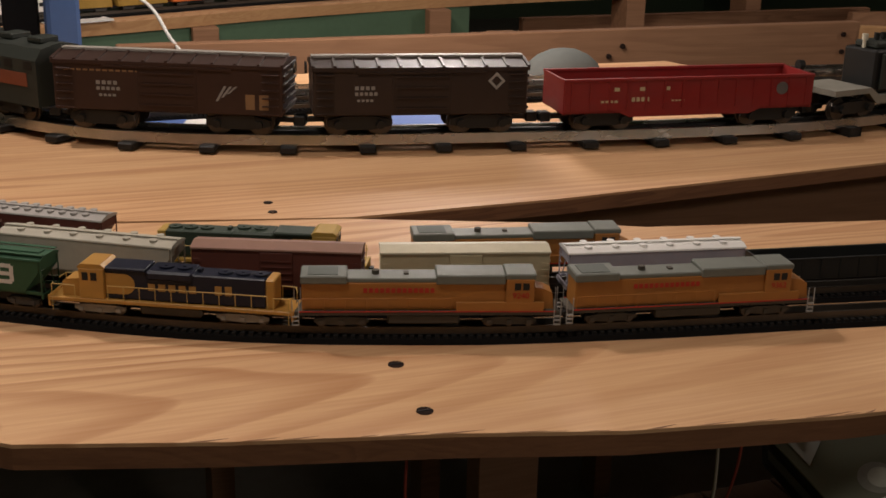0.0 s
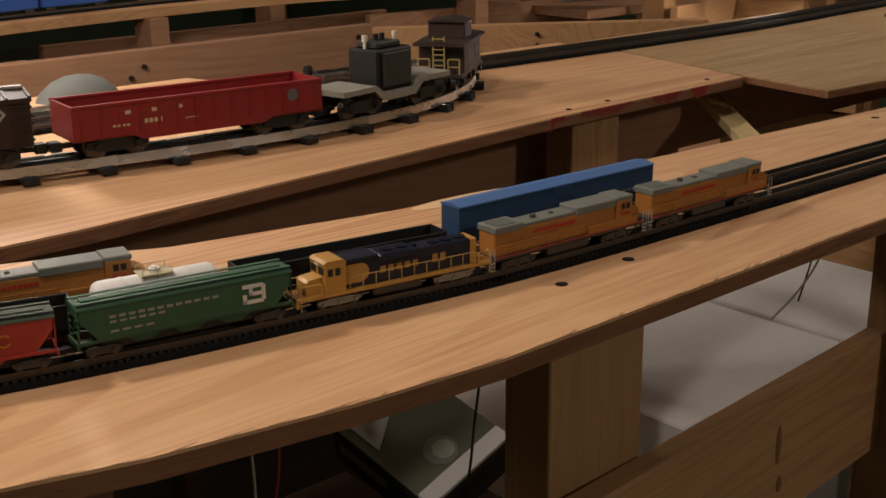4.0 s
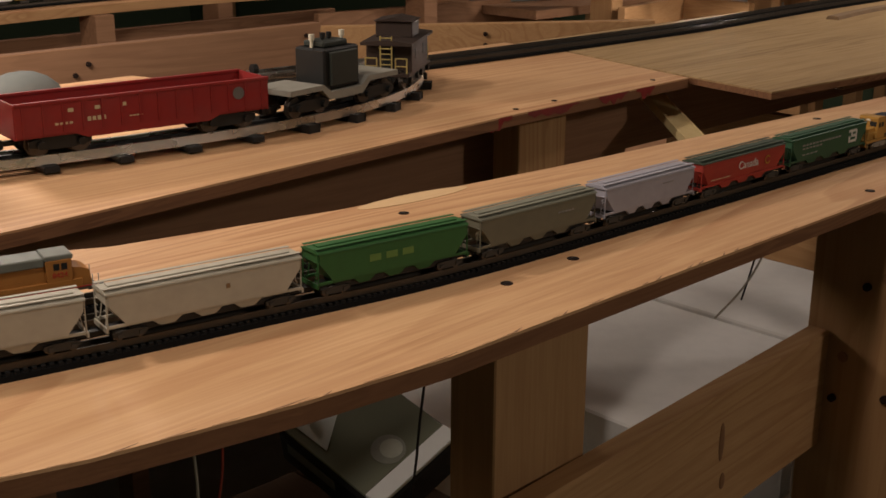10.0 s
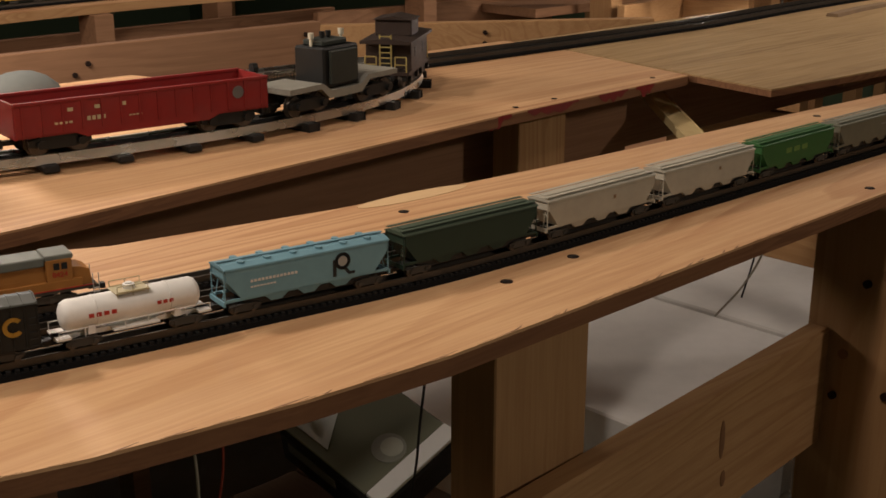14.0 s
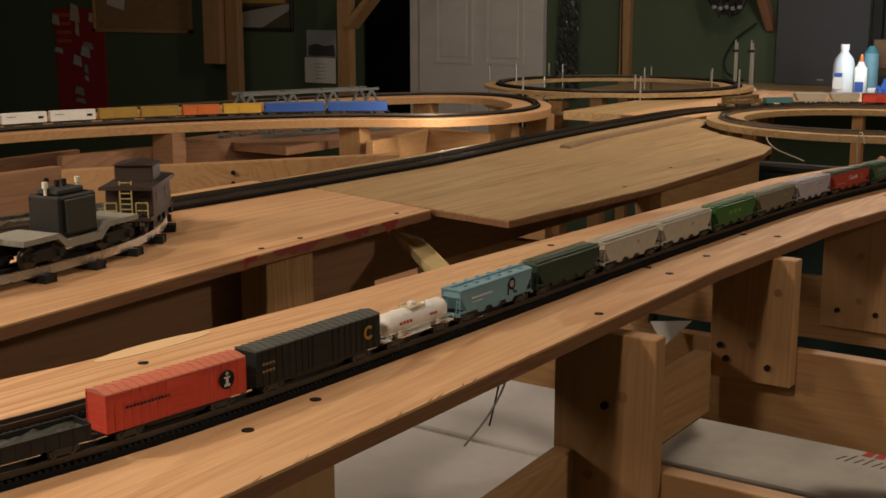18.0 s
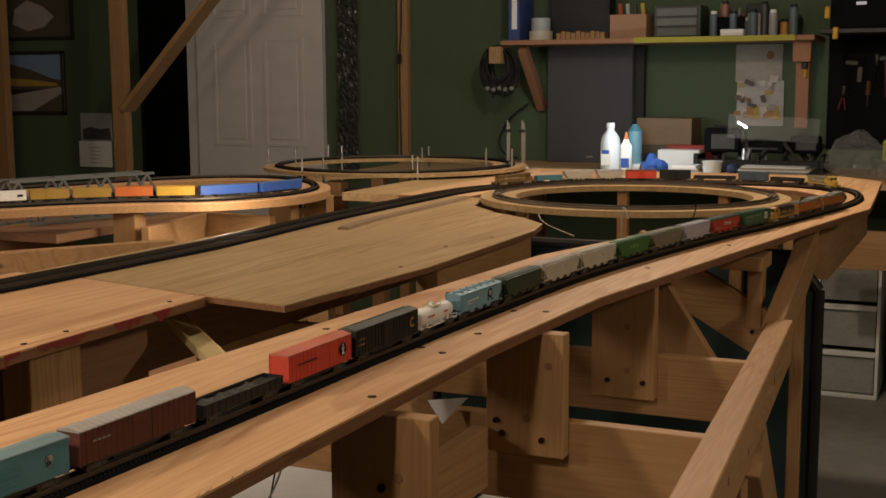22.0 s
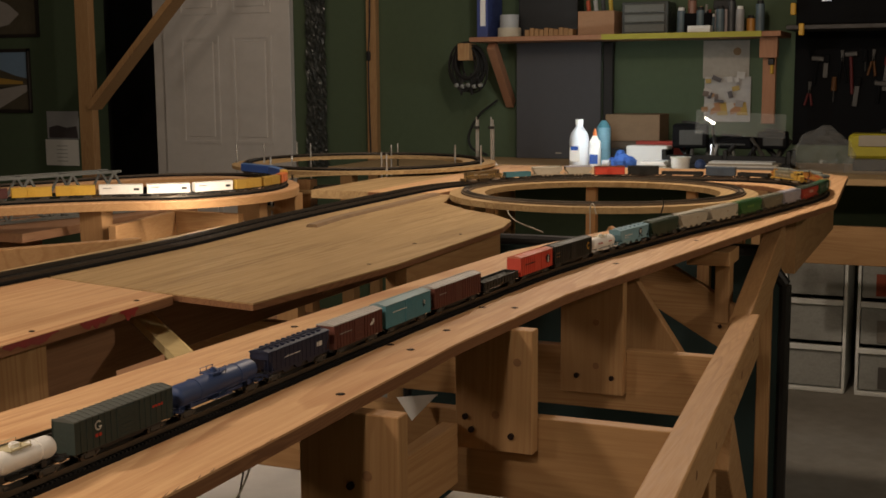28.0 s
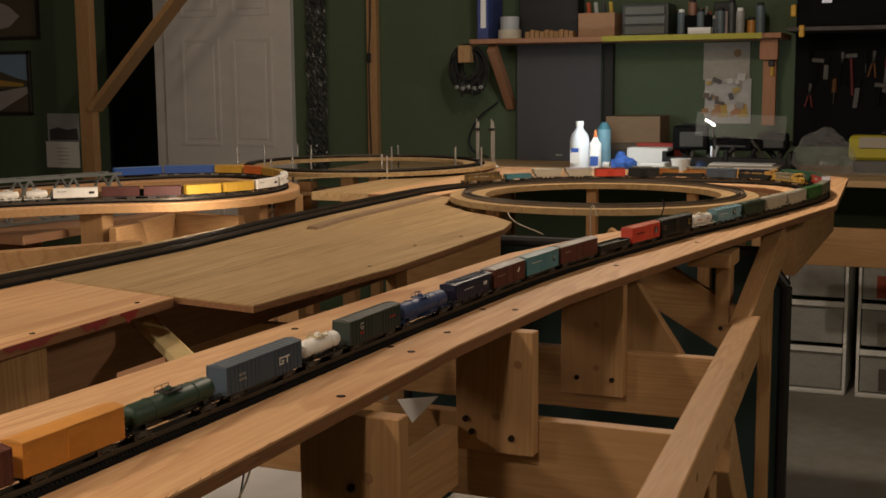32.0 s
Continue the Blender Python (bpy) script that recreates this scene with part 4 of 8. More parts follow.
BRIGHT_GREEN = col("bright_green", (0.03, 0.105, 0.028), rough=0.5)
CREAMGREY = col("weathered_cream_grey", (0.42, 0.39, 0.31), rough=0.55)
DKGREEN = col("deep_green", (0.016, 0.034, 0.022), rough=0.45)
SKYBLUE = col("sky_blue", (0.15, 0.29, 0.345), rough=0.5)
WHITE = col("car_white", (0.76, 0.74, 0.69), rough=0.5)
CARBLACK = col("car_black", (0.011, 0.012, 0.011), rough=0.45)
BLKGREEN_ROOF = col("dull_grey_roof", (0.075, 0.08, 0.07), rough=0.5)
ORANGE = col("bright_orange_red", (0.54, 0.062, 0.036), rough=0.45)
GALV = col("galvanised_roof", (0.36, 0.34, 0.31), rough=0.45)
BOXRED = col("boxcar_red", (0.095, 0.03, 0.02), rough=0.6)
TEAL = col("teal_blue", (0.06, 0.19, 0.23), rough=0.5)
NAVY = col("dark_navy", (0.012, 0.015, 0.034), rough=0.45)
TANKBLUE = col("tank_blue", (0.03, 0.05, 0.12), rough=0.4)
GNGREEN = col("grey_green", (0.026, 0.036, 0.03), rough=0.5)
SLATE = col("slate_blue", (0.05, 0.07, 0.095), rough=0.5)
TANKGREEN = col("tank_dark_green", (0.02, 0.042, 0.028), rough=0.4)
OCHRE = col("ochre_orange", (0.52, 0.20, 0.03), rough=0.45)
CREAM = col("cream", (0.48, 0.42, 0.26), rough=0.5)
MAROON = col("tank_maroon", (0.10, 0.03, 0.025), rough=0.5)
AUTOBLUE = col("deep_blue", (0.018, 0.055, 0.12), rough=0.45)
AUTOROOF = col("bright_blue_roof", (0.06, 0.14, 0.33), rough=0.5)
SCRAP = paint("scrap_load", (0.05, 0.05, 0.04), 0.7, 0.5, 0.3, scale=600)


def both(f):
    for s in (-1, 1):
        f(s)


def green_emblem(car, h, H):
    def side(s):
        x = h * 0.62
        marks("emblem", car, "mark_white", s * W2, [(x - 0.0066, x + 0.0050, 0.0132, 0.0153), (x - 0.0030, x + 0.0060, 0.0175, 0.0195), (x - 0.0066, x + 0.0050, 0.0217, 0.0238), (x - 0.0066, x - 0.0044, 0.0132, 0.0185), (x - 0.0030, x - 0.0010, 0.0175, 0.0225), (x + 0.0040, x + 0.0062, 0.0145, 0.0180), (x + 0.0040, x + 0.0062, 0.0190, 0.0228)])
        marks("lettering", car, "mark_grey", s * W2, word_rects(-h * 0.72, h * 0.30, 0.0202, 0.0216, 12) + word_rects(-h * 0.72, -h * 0.2, 0.0176, 0.0188, 6) + word_rects(-h * 0.72, -h * 0.3, 0.0128, 0.0138, 4))
    both(side)


def red_lettering(car, h, H):
    for s in (-1, 1):
        writing("Canada", 0.0086, col("mark_white"), car, pose(0.004, s * (W2 + 0.0003), 0.0185, 90, 0, 0 if s < 0 else 180))
        disc("emblem", car, "mark_yellow", 0.0 + h * 0.55, 0.018, 0.0034, s * W2, 0.0024, 60)
        marks("lettering", car, "mark_cream", s * W2, [(-h * 0.8, -h * 0.35, 0.0128, 0.0133)])


def small_lettering(key, x0, x1, z0, z1, n, extra=()):
    def f(car, h, H, *a):
        for s in (-1, 1):
            marks("lettering", car, key, s * (W2 + 0.0001), word_rects(x0 * h, x1 * h, z0, z1, n) + [(a0 * h, a1 * h, b0, b1) for a0, a1, b0, b1 in extra])
    return f


def blue_emblem(car, h, H):
    x = h * 0.40
    for s in (-1, 1):
        y = s * W2
        disc("emblem", car, "mark_black", x, 0.0196, 0.0050, y, 0.0030)
        disc("emblem", car, "mark_white", x, 0.0196, 0.0029, y)
        marks("emblem", car, "mark_black", y, [(x - 0.0062, x - 0.0040, 0.0112, 0.0210), (x + 0.0040, x + 0.0078, 0.0112, 0.0128)])
        leg = sidecut(BM(), [(x - 0.0002, 0.0158), (x + 0.0022, 0.0158), (x + 0.0060, 0.0112), (x + 0.0036, 0.0112)], min(y, y + s * 0.0002), max(y, y + s * 0.0002))
        part("emblem", leg, col("mark_black"), car)
        marks("lettering", car, "mark_white", y, word_rects(-h * 0.70, -h * 0.14, 0.0178, 0.0192, 13) + word_rects(-h * 0.70, -h * 0.40, 0.0148, 0.0156, 8))


def orange_emblem(car, h, H):
    for s in (-1, 1):
        y = s * (W2 + 0.0004)
        disc("emblem", car, "mark_black", h * 0.70, 0.0185, 0.0058, y)
        y += s * 0.0003
        disc("emblem", car, "mark_white", h * 0.70, 0.0222, 0.0013, y)
        marks("emblem", car, "mark_white", y, [(h * 0.70 - 0.0010, h * 0.70 + 0.0010, 0.0146, 0.0204), (h * 0.70 - 0.0022, h * 0.70 + 0.0022, 0.0143, 0.0156), (h * 0.70 - 0.0022, h * 0.70 + 0.0022, 0.0194, 0.0204)])
        marks("lettering", car, "mark_black", s * (W2 + 0.0004), word_rects(-h * 0.74, -h * 0.12, 0.0186, 0.0202, 13))


def black_emblem(car, h, H):
    for s in (-1, 1):
        y = s * (W2 + 0.0003)
        disc("emblem", car, "mark_yellow", h * 0.80, 0.0190, 0.0050, y, 0.0028, 80)
        marks("lettering", car, "mark_brown", y, word_rects(-h * 0.92, -h * 0.72, 0.0196, 0.0212, 4) + word_rects(-h * 0.92, -h * 0.72, 0.0150, 0.0166, 4))


def ring_emblem(car, h, H):
    for s in (-1, 1):
        y = s * (W2 + 0.0003)
        disc("emblem", car, "mark_white", -h * 0.56, 0.0215, 0.0034, y, 0.0022, 70)
        marks("emblem", car, "mark_white", y, [(-h * 0.56 + 0.0004, -h * 0.56 + 0.0034, 0.0200, 0.0210)])
        marks("lettering", car, "mark_red", y, word_rects(-h * 0.62, -h * 0.48, 0.0140, 0.0162, 2) + word_rects(h * 0.55, h * 0.8, 0.0190, 0.0206, 4))


def slate_emblem(car, h, H):
    for s in (-1, 1):
        y = s * (W2 + 0.0003)
        x = h * 0.5
        marks("emblem", car, "mark_white", y, [(x - 0.008, x - 0.0066, 0.0150, 0.0215), (x - 0.008, x - 0.001, 0.0201, 0.0215), (x - 0.008, x - 0.001, 0.0150, 0.0164), (x - 0.0024, x - 0.001, 0.0150, 0.0186), (x - 0.0046, x - 0.001, 0.0174, 0.0186), (x, x + 0.0085, 0.0201, 0.0215), (x + 0.0034, x + 0.0050, 0.0150, 0.0215)])
        marks("lettering", car, "mark_grey", y, word_rects(-h * 0.7, -h * 0.52, 0.0190, 0.0212, 2) + word_rects(-h * 0.7, -h * 0.5, 0.0150, 0.0172, 3))


def teal_logo(car, h, H):
    for s in (-1, 1):
        y = s * (W2 + 0.0003)
        disc("emblem", car, "mark_white", h * 0.66, 0.0195, 0.0028, y, 0.0)
        marks("emblem", car, "mark_black", y + s * 0.0002, [(h * 0.66 - 0.0008, h * 0.66 + 0.0008, 0.0160, 0.0185), (h * 0.66 - 0.0022, h * 0.66 - 0.0012, 0.0150, 0.0210)])
        marks("lettering", car, "mark_white", y, word_rects(-h * 0.72, -h * 0.1, 0.0204, 0.0214, 9))


def rust_logo(car, h, H):
    for s in (-1, 1):
        y = s * (W2 + 0.0003)
        x = h * 0.55
        marks("emblem", car, "mark_white", y, [(x - 0.004, x + 0.002, 0.0170, 0.0186), (x - 0.002, x + 0.004, 0.0186, 0.0200), (x + 0.001, x + 0.004, 0.0200, 0.0222)])
        marks("lettering", car, "mark_grey", y, word_rects(-h * 0.8, -h * 0.3, 0.0190, 0.0200, 8))


def tank_words(car, h, zc, R):
    for s in (-1, 1):
        marks("lettering", car, "mark_red", s * (R + 0.0002), word_rects(-h * 0.62, -h * 0.22, zc - 0.0008, zc + 0.0014, 4) + word_rects(h * 0.3, h * 0.55, zc - 0.0006, zc + 0.0012, 3))


OFFS_A = [0, 0.139, 0.272, 0.395, 0.518, 0.634, 0.740, 0.853, 0.966, 1.085, 1.202, 1.317, 1.428, 1.515, 1.642, 1.750, 1.861, 1.986, 2.095, 2.195, 2.304, 2.421, 2.531, 2.608, 2.727, 2.837, 2.940, 3.045]
LA = [b - a for a, b in zip(OFFS_A, OFFS_A[1:])]
up1 = ge_engine("yellow and grey model diesel engine leading the train, weathered", ENG_YELLOW, ENG_GREY, SILL, "mark_red", "9362")
up2 = ge_engine("yellow and grey model diesel engine with narrow nose, weathered", ENG_YELLOW, ENG_GREY, SILL, "mark_red", "9240", False)
back_engine = emd_engine("dark blue and yellow model diesel engine with yellow handrails", ENG_BLUE, ENG_GOLD, SILL, RAIL_GOLD, "mark_gold")
train_a = [up1, up2, back_engine,
           hopper("green covered hopper car with a large white emblem", LA[3], EMBLEM_GREEN, EMBLEM_GREEN, logo=green_emblem, ribs=0),
           hopper("red round-sided grain hopper car with dark green roof, white lettering", LA[4], RED_C, ROOF_GN, curved=True, logo=red_lettering),
           hopper("pale lilac-grey covered hopper car", LA[5], LILAC, LILAC, logo=small_lettering("mark_grey", 0.25, 0.5, 0.0205, 0.0214, 5)),
           hopper("olive-grey weathered covered hopper car", LA[6], OLIVE, col("olive_roof", (0.19, 0.19, 0.14), rough=0.6), logo=small_lettering("mark_grey", 0.3, 0.6, 0.019, 0.020, 5)),
           hopper("bright green covered hopper car with faded yellow lettering", LA[7], BRIGHT_GREEN, BRIGHT_GREEN, logo=small_lettering("mark_faded", -0.35, 0.3, 0.0165, 0.0205, 3)),
           hopper("weathered cream-grey covered hopper car", LA[8], CREAMGREY, CREAMGREY, logo=small_lettering("mark_brown", 0.18, 0.24, 0.018, 0.0205, 1)),
           hopper("weathered cream-grey covered hopper car", LA[9], CREAMGREY, CREAMGREY, logo=small_lettering("mark_brown", 0.18, 0.24, 0.018, 0.0205, 1)),
           hopper("dark green covered hopper car", LA[10], DKGREEN, col("dk_green_roof", (0.05, 0.07, 0.045), rough=0.5)),
           hopper("sky-blue covered hopper car with a black emblem", LA[11], SKYBLUE, SKYBLUE, hatch="round", logo=blue_emblem),
           tank_car("white tank car with red lettering", LA[12], WHITE, WHITE, 0.0080, logo=tank_words),
           boxcar("black boxcar with a yellow emblem and grey roof", LA[13], CARBLACK, BLKGREEN_ROOF, H=0.0305, logo=black_emblem),
           boxcar("bright orange-red boxcar with faded roof and black disc emblem", LA[14], ORANGE, col("faded_orange_roof", (0.50, 0.15, 0.09), rough=0.5), H=0.0300, logo=orange_emblem),
           gondola("black gondola car with a rough scrap load", LA[15], CARBLACK, load=SCRAP, logo=small_lettering("mark_cream", 0.35, 0.75, 0.0098, 0.0132, 3)),
           boxcar("boxcar-red car with galvanised roof", LA[16], BOXRED, GALV, H=0.0300, logo=small_lettering("mark_grey", -0.8, -0.5, 0.020, 0.0212, 4)),
           boxcar("teal-blue boxcar with small white emblem", LA[17], TEAL, col("teal_roof", (0.16, 0.24, 0.25), rough=0.5), H=0.0300, ribs=False, logo=teal_logo),
           boxcar("boxcar-red car with white animal-shaped emblem and pale roof", LA[18], BOXRED, GALV, H=0.0295, logo=rust_logo),
           hopper("dark navy covered hopper car with white lettering", LA[19], NAVY, NAVY, ribs=14, hatch="many", logo=small_lettering("mark_white", -0.5, 0.0, 0.0180, 0.0190, 9, ((0.55, 0.72, 0.0165, 0.0205),))),
           tank_car("blue tank car with handrails round its dome", LA[20], TANKBLUE, TANKBLUE, 0.0086),
           boxcar("dark grey-green boxcar with a white ring emblem", LA[21], GNGREEN, BLKGREEN_ROOF, H=0.0295, logo=ring_emblem),
           tank_car("white tank car with a pale dome platform and dark underframe", LA[22], WHITE, BLACK, 0.0074),
           boxcar("slate-blue boxcar with white block emblem", LA[23], SLATE, col("slate_roof", (0.075, 0.095, 0.115), rough=0.5), H=0.0300, logo=slate_emblem),
           tank_car("dark green tank car with three small domes", LA[24], TANKGREEN, BLACK, 0.0086),
           boxcar("ochre-orange boxcar with plain sides", LA[25], OCHRE, col("ochre_roof", (0.55, 0.24, 0.05), rough=0.45), H=0.0300, ribs=False),
           boxcar("boxcar-red car at the end of the train", LA[26], BOXRED, BOXRED, H=0.0295)]

# second train, going the other way on the inner track; its marks along the line at the start
MARK_B = [0.945, 1.055, 1.164, 1.262, 1.360, 1.469, 1.620, 1.745, 1.828, 1.970, 2.154]
LB = [b - a for a, b in zip(MARK_B, MARK_B[1:])]
GB = "cars of the passing train"
DUST_ROOF = col("dusty_brown_roof", (0.24, 0.13, 0.09), rough=0.6)
train_b = [boxcar("boxcar-red car in the passing train", LB[0], BOXRED, DUST_ROOF, group=GB),
           hopper("pale grey covered hopper car in the passing train", LB[1], CREAMGREY, CREAMGREY, hatch="round", group=GB),
           boxcar("brown boxcar with dusty brown roof", LB[2], BOXRED, DUST_ROOF, H=0.029, ribs=False, group=GB),
           boxcar("cream boxcar with plain smooth roof", LB[3], CREAM, col("cream_roof", (0.52, 0.47, 0.33), rough=0.5), H=0.029, ribs=False, group=GB),
           hopper("white covered hopper car with round hatches", LB[4], LILAC, WHITE, hatch="round", group=GB),
           gondola("long black gondola car, empty", LB[5], CARBLACK, H=0.0185, group=GB),
           gondola("black gondola car, empty", LB[6], CARBLACK, H=0.0185, group=GB),
           tank_car("white tank car with black underframe", LB[7], WHITE, BLACK, 0.0082, group=GB),
           gondola("long black gondola car, empty", LB[8], CARBLACK, H=0.0195, group=GB),
           boxcar("long deep-blue auto-parts boxcar with bright blue roof", LB[9], AUTOBLUE, AUTOROOF, H=0.0335, ribs=False, logo=small_lettering("mark_grey", 0.65, 0.9, 0.018, 0.0196, 5), group=GB)]

# engines and a car standing on the siding
ENG_GREEN, ENG_DULL, ENG_UMBER = col("dark_green_engine", (0.03, 0.045, 0.03), rough=0.5), col("dull_yellow", (0.42, 0.27, 0.05), rough=0.5), col("umber_engine", (0.12, 0.075, 0.03), rough=0.5)
eng_green = emd_engine("dark green and yellow model diesel engine standing on the siding", ENG_GREEN, ENG_DULL, SILL, RAIL_GOLD, "mark_yellow")
eng_yellow = ge_engine("yellow and grey model diesel engine standing on the siding", ENG_YELLOW, ENG_GREY, SILL, "mark_red", "8424")
hop_st = hopper("brown covered hopper car with white striped roof standing on the siding", 0.098, BOXRED, GALV, hatch="many", group="parked cars")

# parked cars on the inner track of the far loop
GP = "cars parked on the far loop"
parked = [(emd_engine("yellow-brown model engine parked on the far loop", ENG_UMBER, ENG_UMBER, SILL, RAIL_GOLD, "mark_grey"), 0.128),
          (gondola("light-blue gondola car parked on the far loop", 0.078, TEAL, H=0.018, group=GP), 0.078),
          (hopper("cream covered hopper car parked on the far loop", 0.086, CREAMGREY, CREAMGREY, group=GP), 0.086),
          (hopper("pale grey covered hopper car parked on the far loop", 0.078, CREAMGREY, LILAC, group=GP), 0.078),
          (boxcar("orange boxcar parked on the far loop", 0.084, ORANGE, BOXRED, H=0.027, ribs=False, group=GP), 0.084),
          (boxcar("black boxcar parked on the far loop", 0.086, CARBLACK, CARBLACK, H=0.027, ribs=False, group=GP), 0.086),
          (gondola("long black flat gondola parked on the far loop", 0.110, CARBLACK, H=0.014, group=GP), 0.110),
          (boxcar("slate-blue boxcar parked on the far loop", 0.080, SLATE, SLATE, H=0.027, group=GP), 0.080),
          (gondola("dark gondola car parked on the far loop", 0.09, CARBLACK, H=0.015, group=GP), 0.09),
          (emd_engine("grey and yellow model engine parked on the far loop", OLIVE, ENG_DULL, SILL, RAIL_GOLD, "mark_grey"), 0.132)]

# third train on the raised table
C_PTS = [(-1.4, 1.42), (-0.6, 1.57), (0.075, 1.81), (0.38, 1.935), (0.75, 2.035), (1.12, 2.088), (1.45, 2.085), (1.72, 1.99), (1.98, 1.83), (2.11, 1.70), (2.2, 1.565), (2.325, 1.49), (2.465, 1.478), (2.60, 1.53), (2.725, 1.635), (2.80, 1.77), (2.77, 1.92), (2.66, 2.02), (2.5, 2.10), (2.2, 2.2), (1.8, 2.3), (1.2, 2.4)]
LINE_C = curve_through(C_PTS)
C_START = float(np.linalg.norm(np.diff(curve_through(C_PTS[:3])[0], axis=0), axis=1).sum())
small_track("model_track", LINE_C, "small-gauge model track round the raised loop table")
YEL, YEL2 = col("reefer_yellow", (0.55, 0.33, 0.045), rough=0.45), col("ochre_yellow", (0.36, 0.22, 0.04), rough=0.5)
ORG = col("reefer_orange", (0.55, 0.14, 0.03), rough=0.45)
BRIGHT = col("reefer_white", (0.78, 0.76, 0.70), rough=0.5)
BLUE = col("streamliner_blue", (0.03, 0.09, 0.33), rough=0.35)
DKR = col("dark_maroon", (0.07, 0.022, 0.018), rough=0.5)
GC = "cars of the reefer train"
train_c = []
for paint_c, lab, n in ((BLUE, "blue streamlined engine of the reefer train", 1), (BLUE, "blue streamlined engine of the reefer train", 1), (YEL, "yellow refrigerator car with grey roof", 1), (ORG, "orange refrigerator car with grey roof", 1), (YEL2, "ochre refrigerator car with plain sides", 2), (BRIGHT, "white refrigerator car with small dark lettering", 3), (YEL, "bright yellow refrigerator car with dark underframe", 2), (DKR, "dark maroon boxcar in the reefer train", 2), (BRIGHT, "white boxcar in the reefer train", 1)):
    for k in range(n):
        Lc = {"blue": 0.140, "yellow": 0.090, "bright": 0.090, "white": 0.100}.get(lab.split()[0], 0.088)
        train_c.append((boxcar(lab, Lc, paint_c, paint_c if paint_c is not BLUE else AUTOROOF, H=0.0265, ribs=False, door=paint_c is not BLUE, logo=small_lettering("mark_black", -0.8, -0.4, 0.019, 0.0205, 6, ((0.6, 0.85, 0.014, 0.019),)) if paint_c is BRIGHT else None, group=GC), Lc))
for k in range(3):
    train_c.append((tank_car("small white tank car in the reefer train", 0.058, BRIGHT, BRIGHT, 0.0075, group=GC), 0.058))


# ---- standing rolling stock ----
def near_s(line, x):
    k = np.where(line[0][:, 1] < 0.9)[0]
    return float(line[1][k[np.argmin(np.abs(line[0][k, 0] - x))]])


def stand(car, line, s, L, back=False, z=RAIL_TOP):
    a, b = line_at(line, s + 0.34 * L), line_at(line, s - 0.34 * L)
    d, c = a - b, (a + b) / 2
    car.matrix_world = pose(c[0], c[1], z, 0, 0, math.degrees(math.atan2(d[1], d[0])) + (180 if back else 0))


sx = near_s(LINE_S, 0.292)
stand(eng_yellow, LINE_S, sx - 0.066, 0.143)
stand(eng_green, LINE_S, sx - 0.216, 0.132)
stand(hop_st, LINE_S, sx - 0.345, 0.098)
k0 = int(np.argmin(np.linalg.norm(LINE_B[0] - np.array((2.70, 1.10)), axis=1)))
sp = float(LINE_B[1][k0])
for car, L in parked:
    sp -= L / 2
    stand(car, LINE_B, sp, L, True)
    sp -= L / 2

# ---- large tinplate train ----
O_BROWN = paint("tinplate_brown", (0.038, 0.019, 0.013), 0.42, 0.3)
O_BROWN2 = paint("tinplate_dark_brown", (0.029, 0.018, 0.013), 0.42, 0.3)
O_RED = paint("tinplate_red", (0.22, 0.018, 0.016), 0.35, 0.2)
O_GREY = paint("tinplate_grey", (0.23, 0.22, 0.18), 0.5, 0.3)
O_BLACK = paint("tinplate_black", (0.012, 0.012, 0.011), 0.35, 0.2)
O_GREEN = paint("tinplate_green", (0.028, 0.032, 0.026), 0.4, 0.2)
O_BRASS = paint("dull_brass", (0.45, 0.36, 0.13), 0.4, 0.2, 0.6)


def o_truck(car, x):
    bm = BM()
    for s in (-1, 1):
        sidecut(bm, [(x - 0.026, 0.008), (x - 0.026, 0.013), (x - 0.012, 0.016), (x + 0.012, 0.016), (x + 0.026, 0.013), (x + 0.026, 0.008), (x + 0.010, 0.005), (x - 0.010, 0.005)], s * 0.020 - 0.002, s * 0.020 + 0.002)
        for i in (-1, 1):
            cyl(bm, (x + i * 0.017, s * 0.022, 0.0095), (x + i * 0.017, s * 0.0255, 0.0095), 0.0035, 8)
    box(bm, x - 0.006, x + 0.006, -0.02, 0.02, 0.011, 0.0175)
    t = part("truck", bm, O_BLACK, car)
    for i in (-1, 1):
        for s in (-1, 1):
            bm = BM()
            cyl(bm, (x + i * 0.017, s * 0.0145, 0.0095), (x + i * 0.017, s * 0.0175, 0.0095), 0.0095, 16)
            cyl(bm, (x + i * 0.017, s * 0.0130, 0.0095), (x + i * 0.017, s * 0.0145, 0.0095), 0.0110, 16)
            part("wheel", bm, WHEEL, t)


def o_couplers(car, h):
    for s in (-1, 1):
        bm = BM()
        box(bm, min(s * (h - 0.01), s * (h + 0.008)), max(s * (h - 0.01), s * (h + 0.008)), -0.003, 0.003, 0.008, 0.012, 0.0005)
        box(bm, min(s * (h + 0.004), s * (h + 0.014)), max(s * (h + 0.004), s * (h + 0.014)), -0.006, 0.006, 0.006, 0.014, 0.001)
        part("coupler", bm, O_BLACK, car)


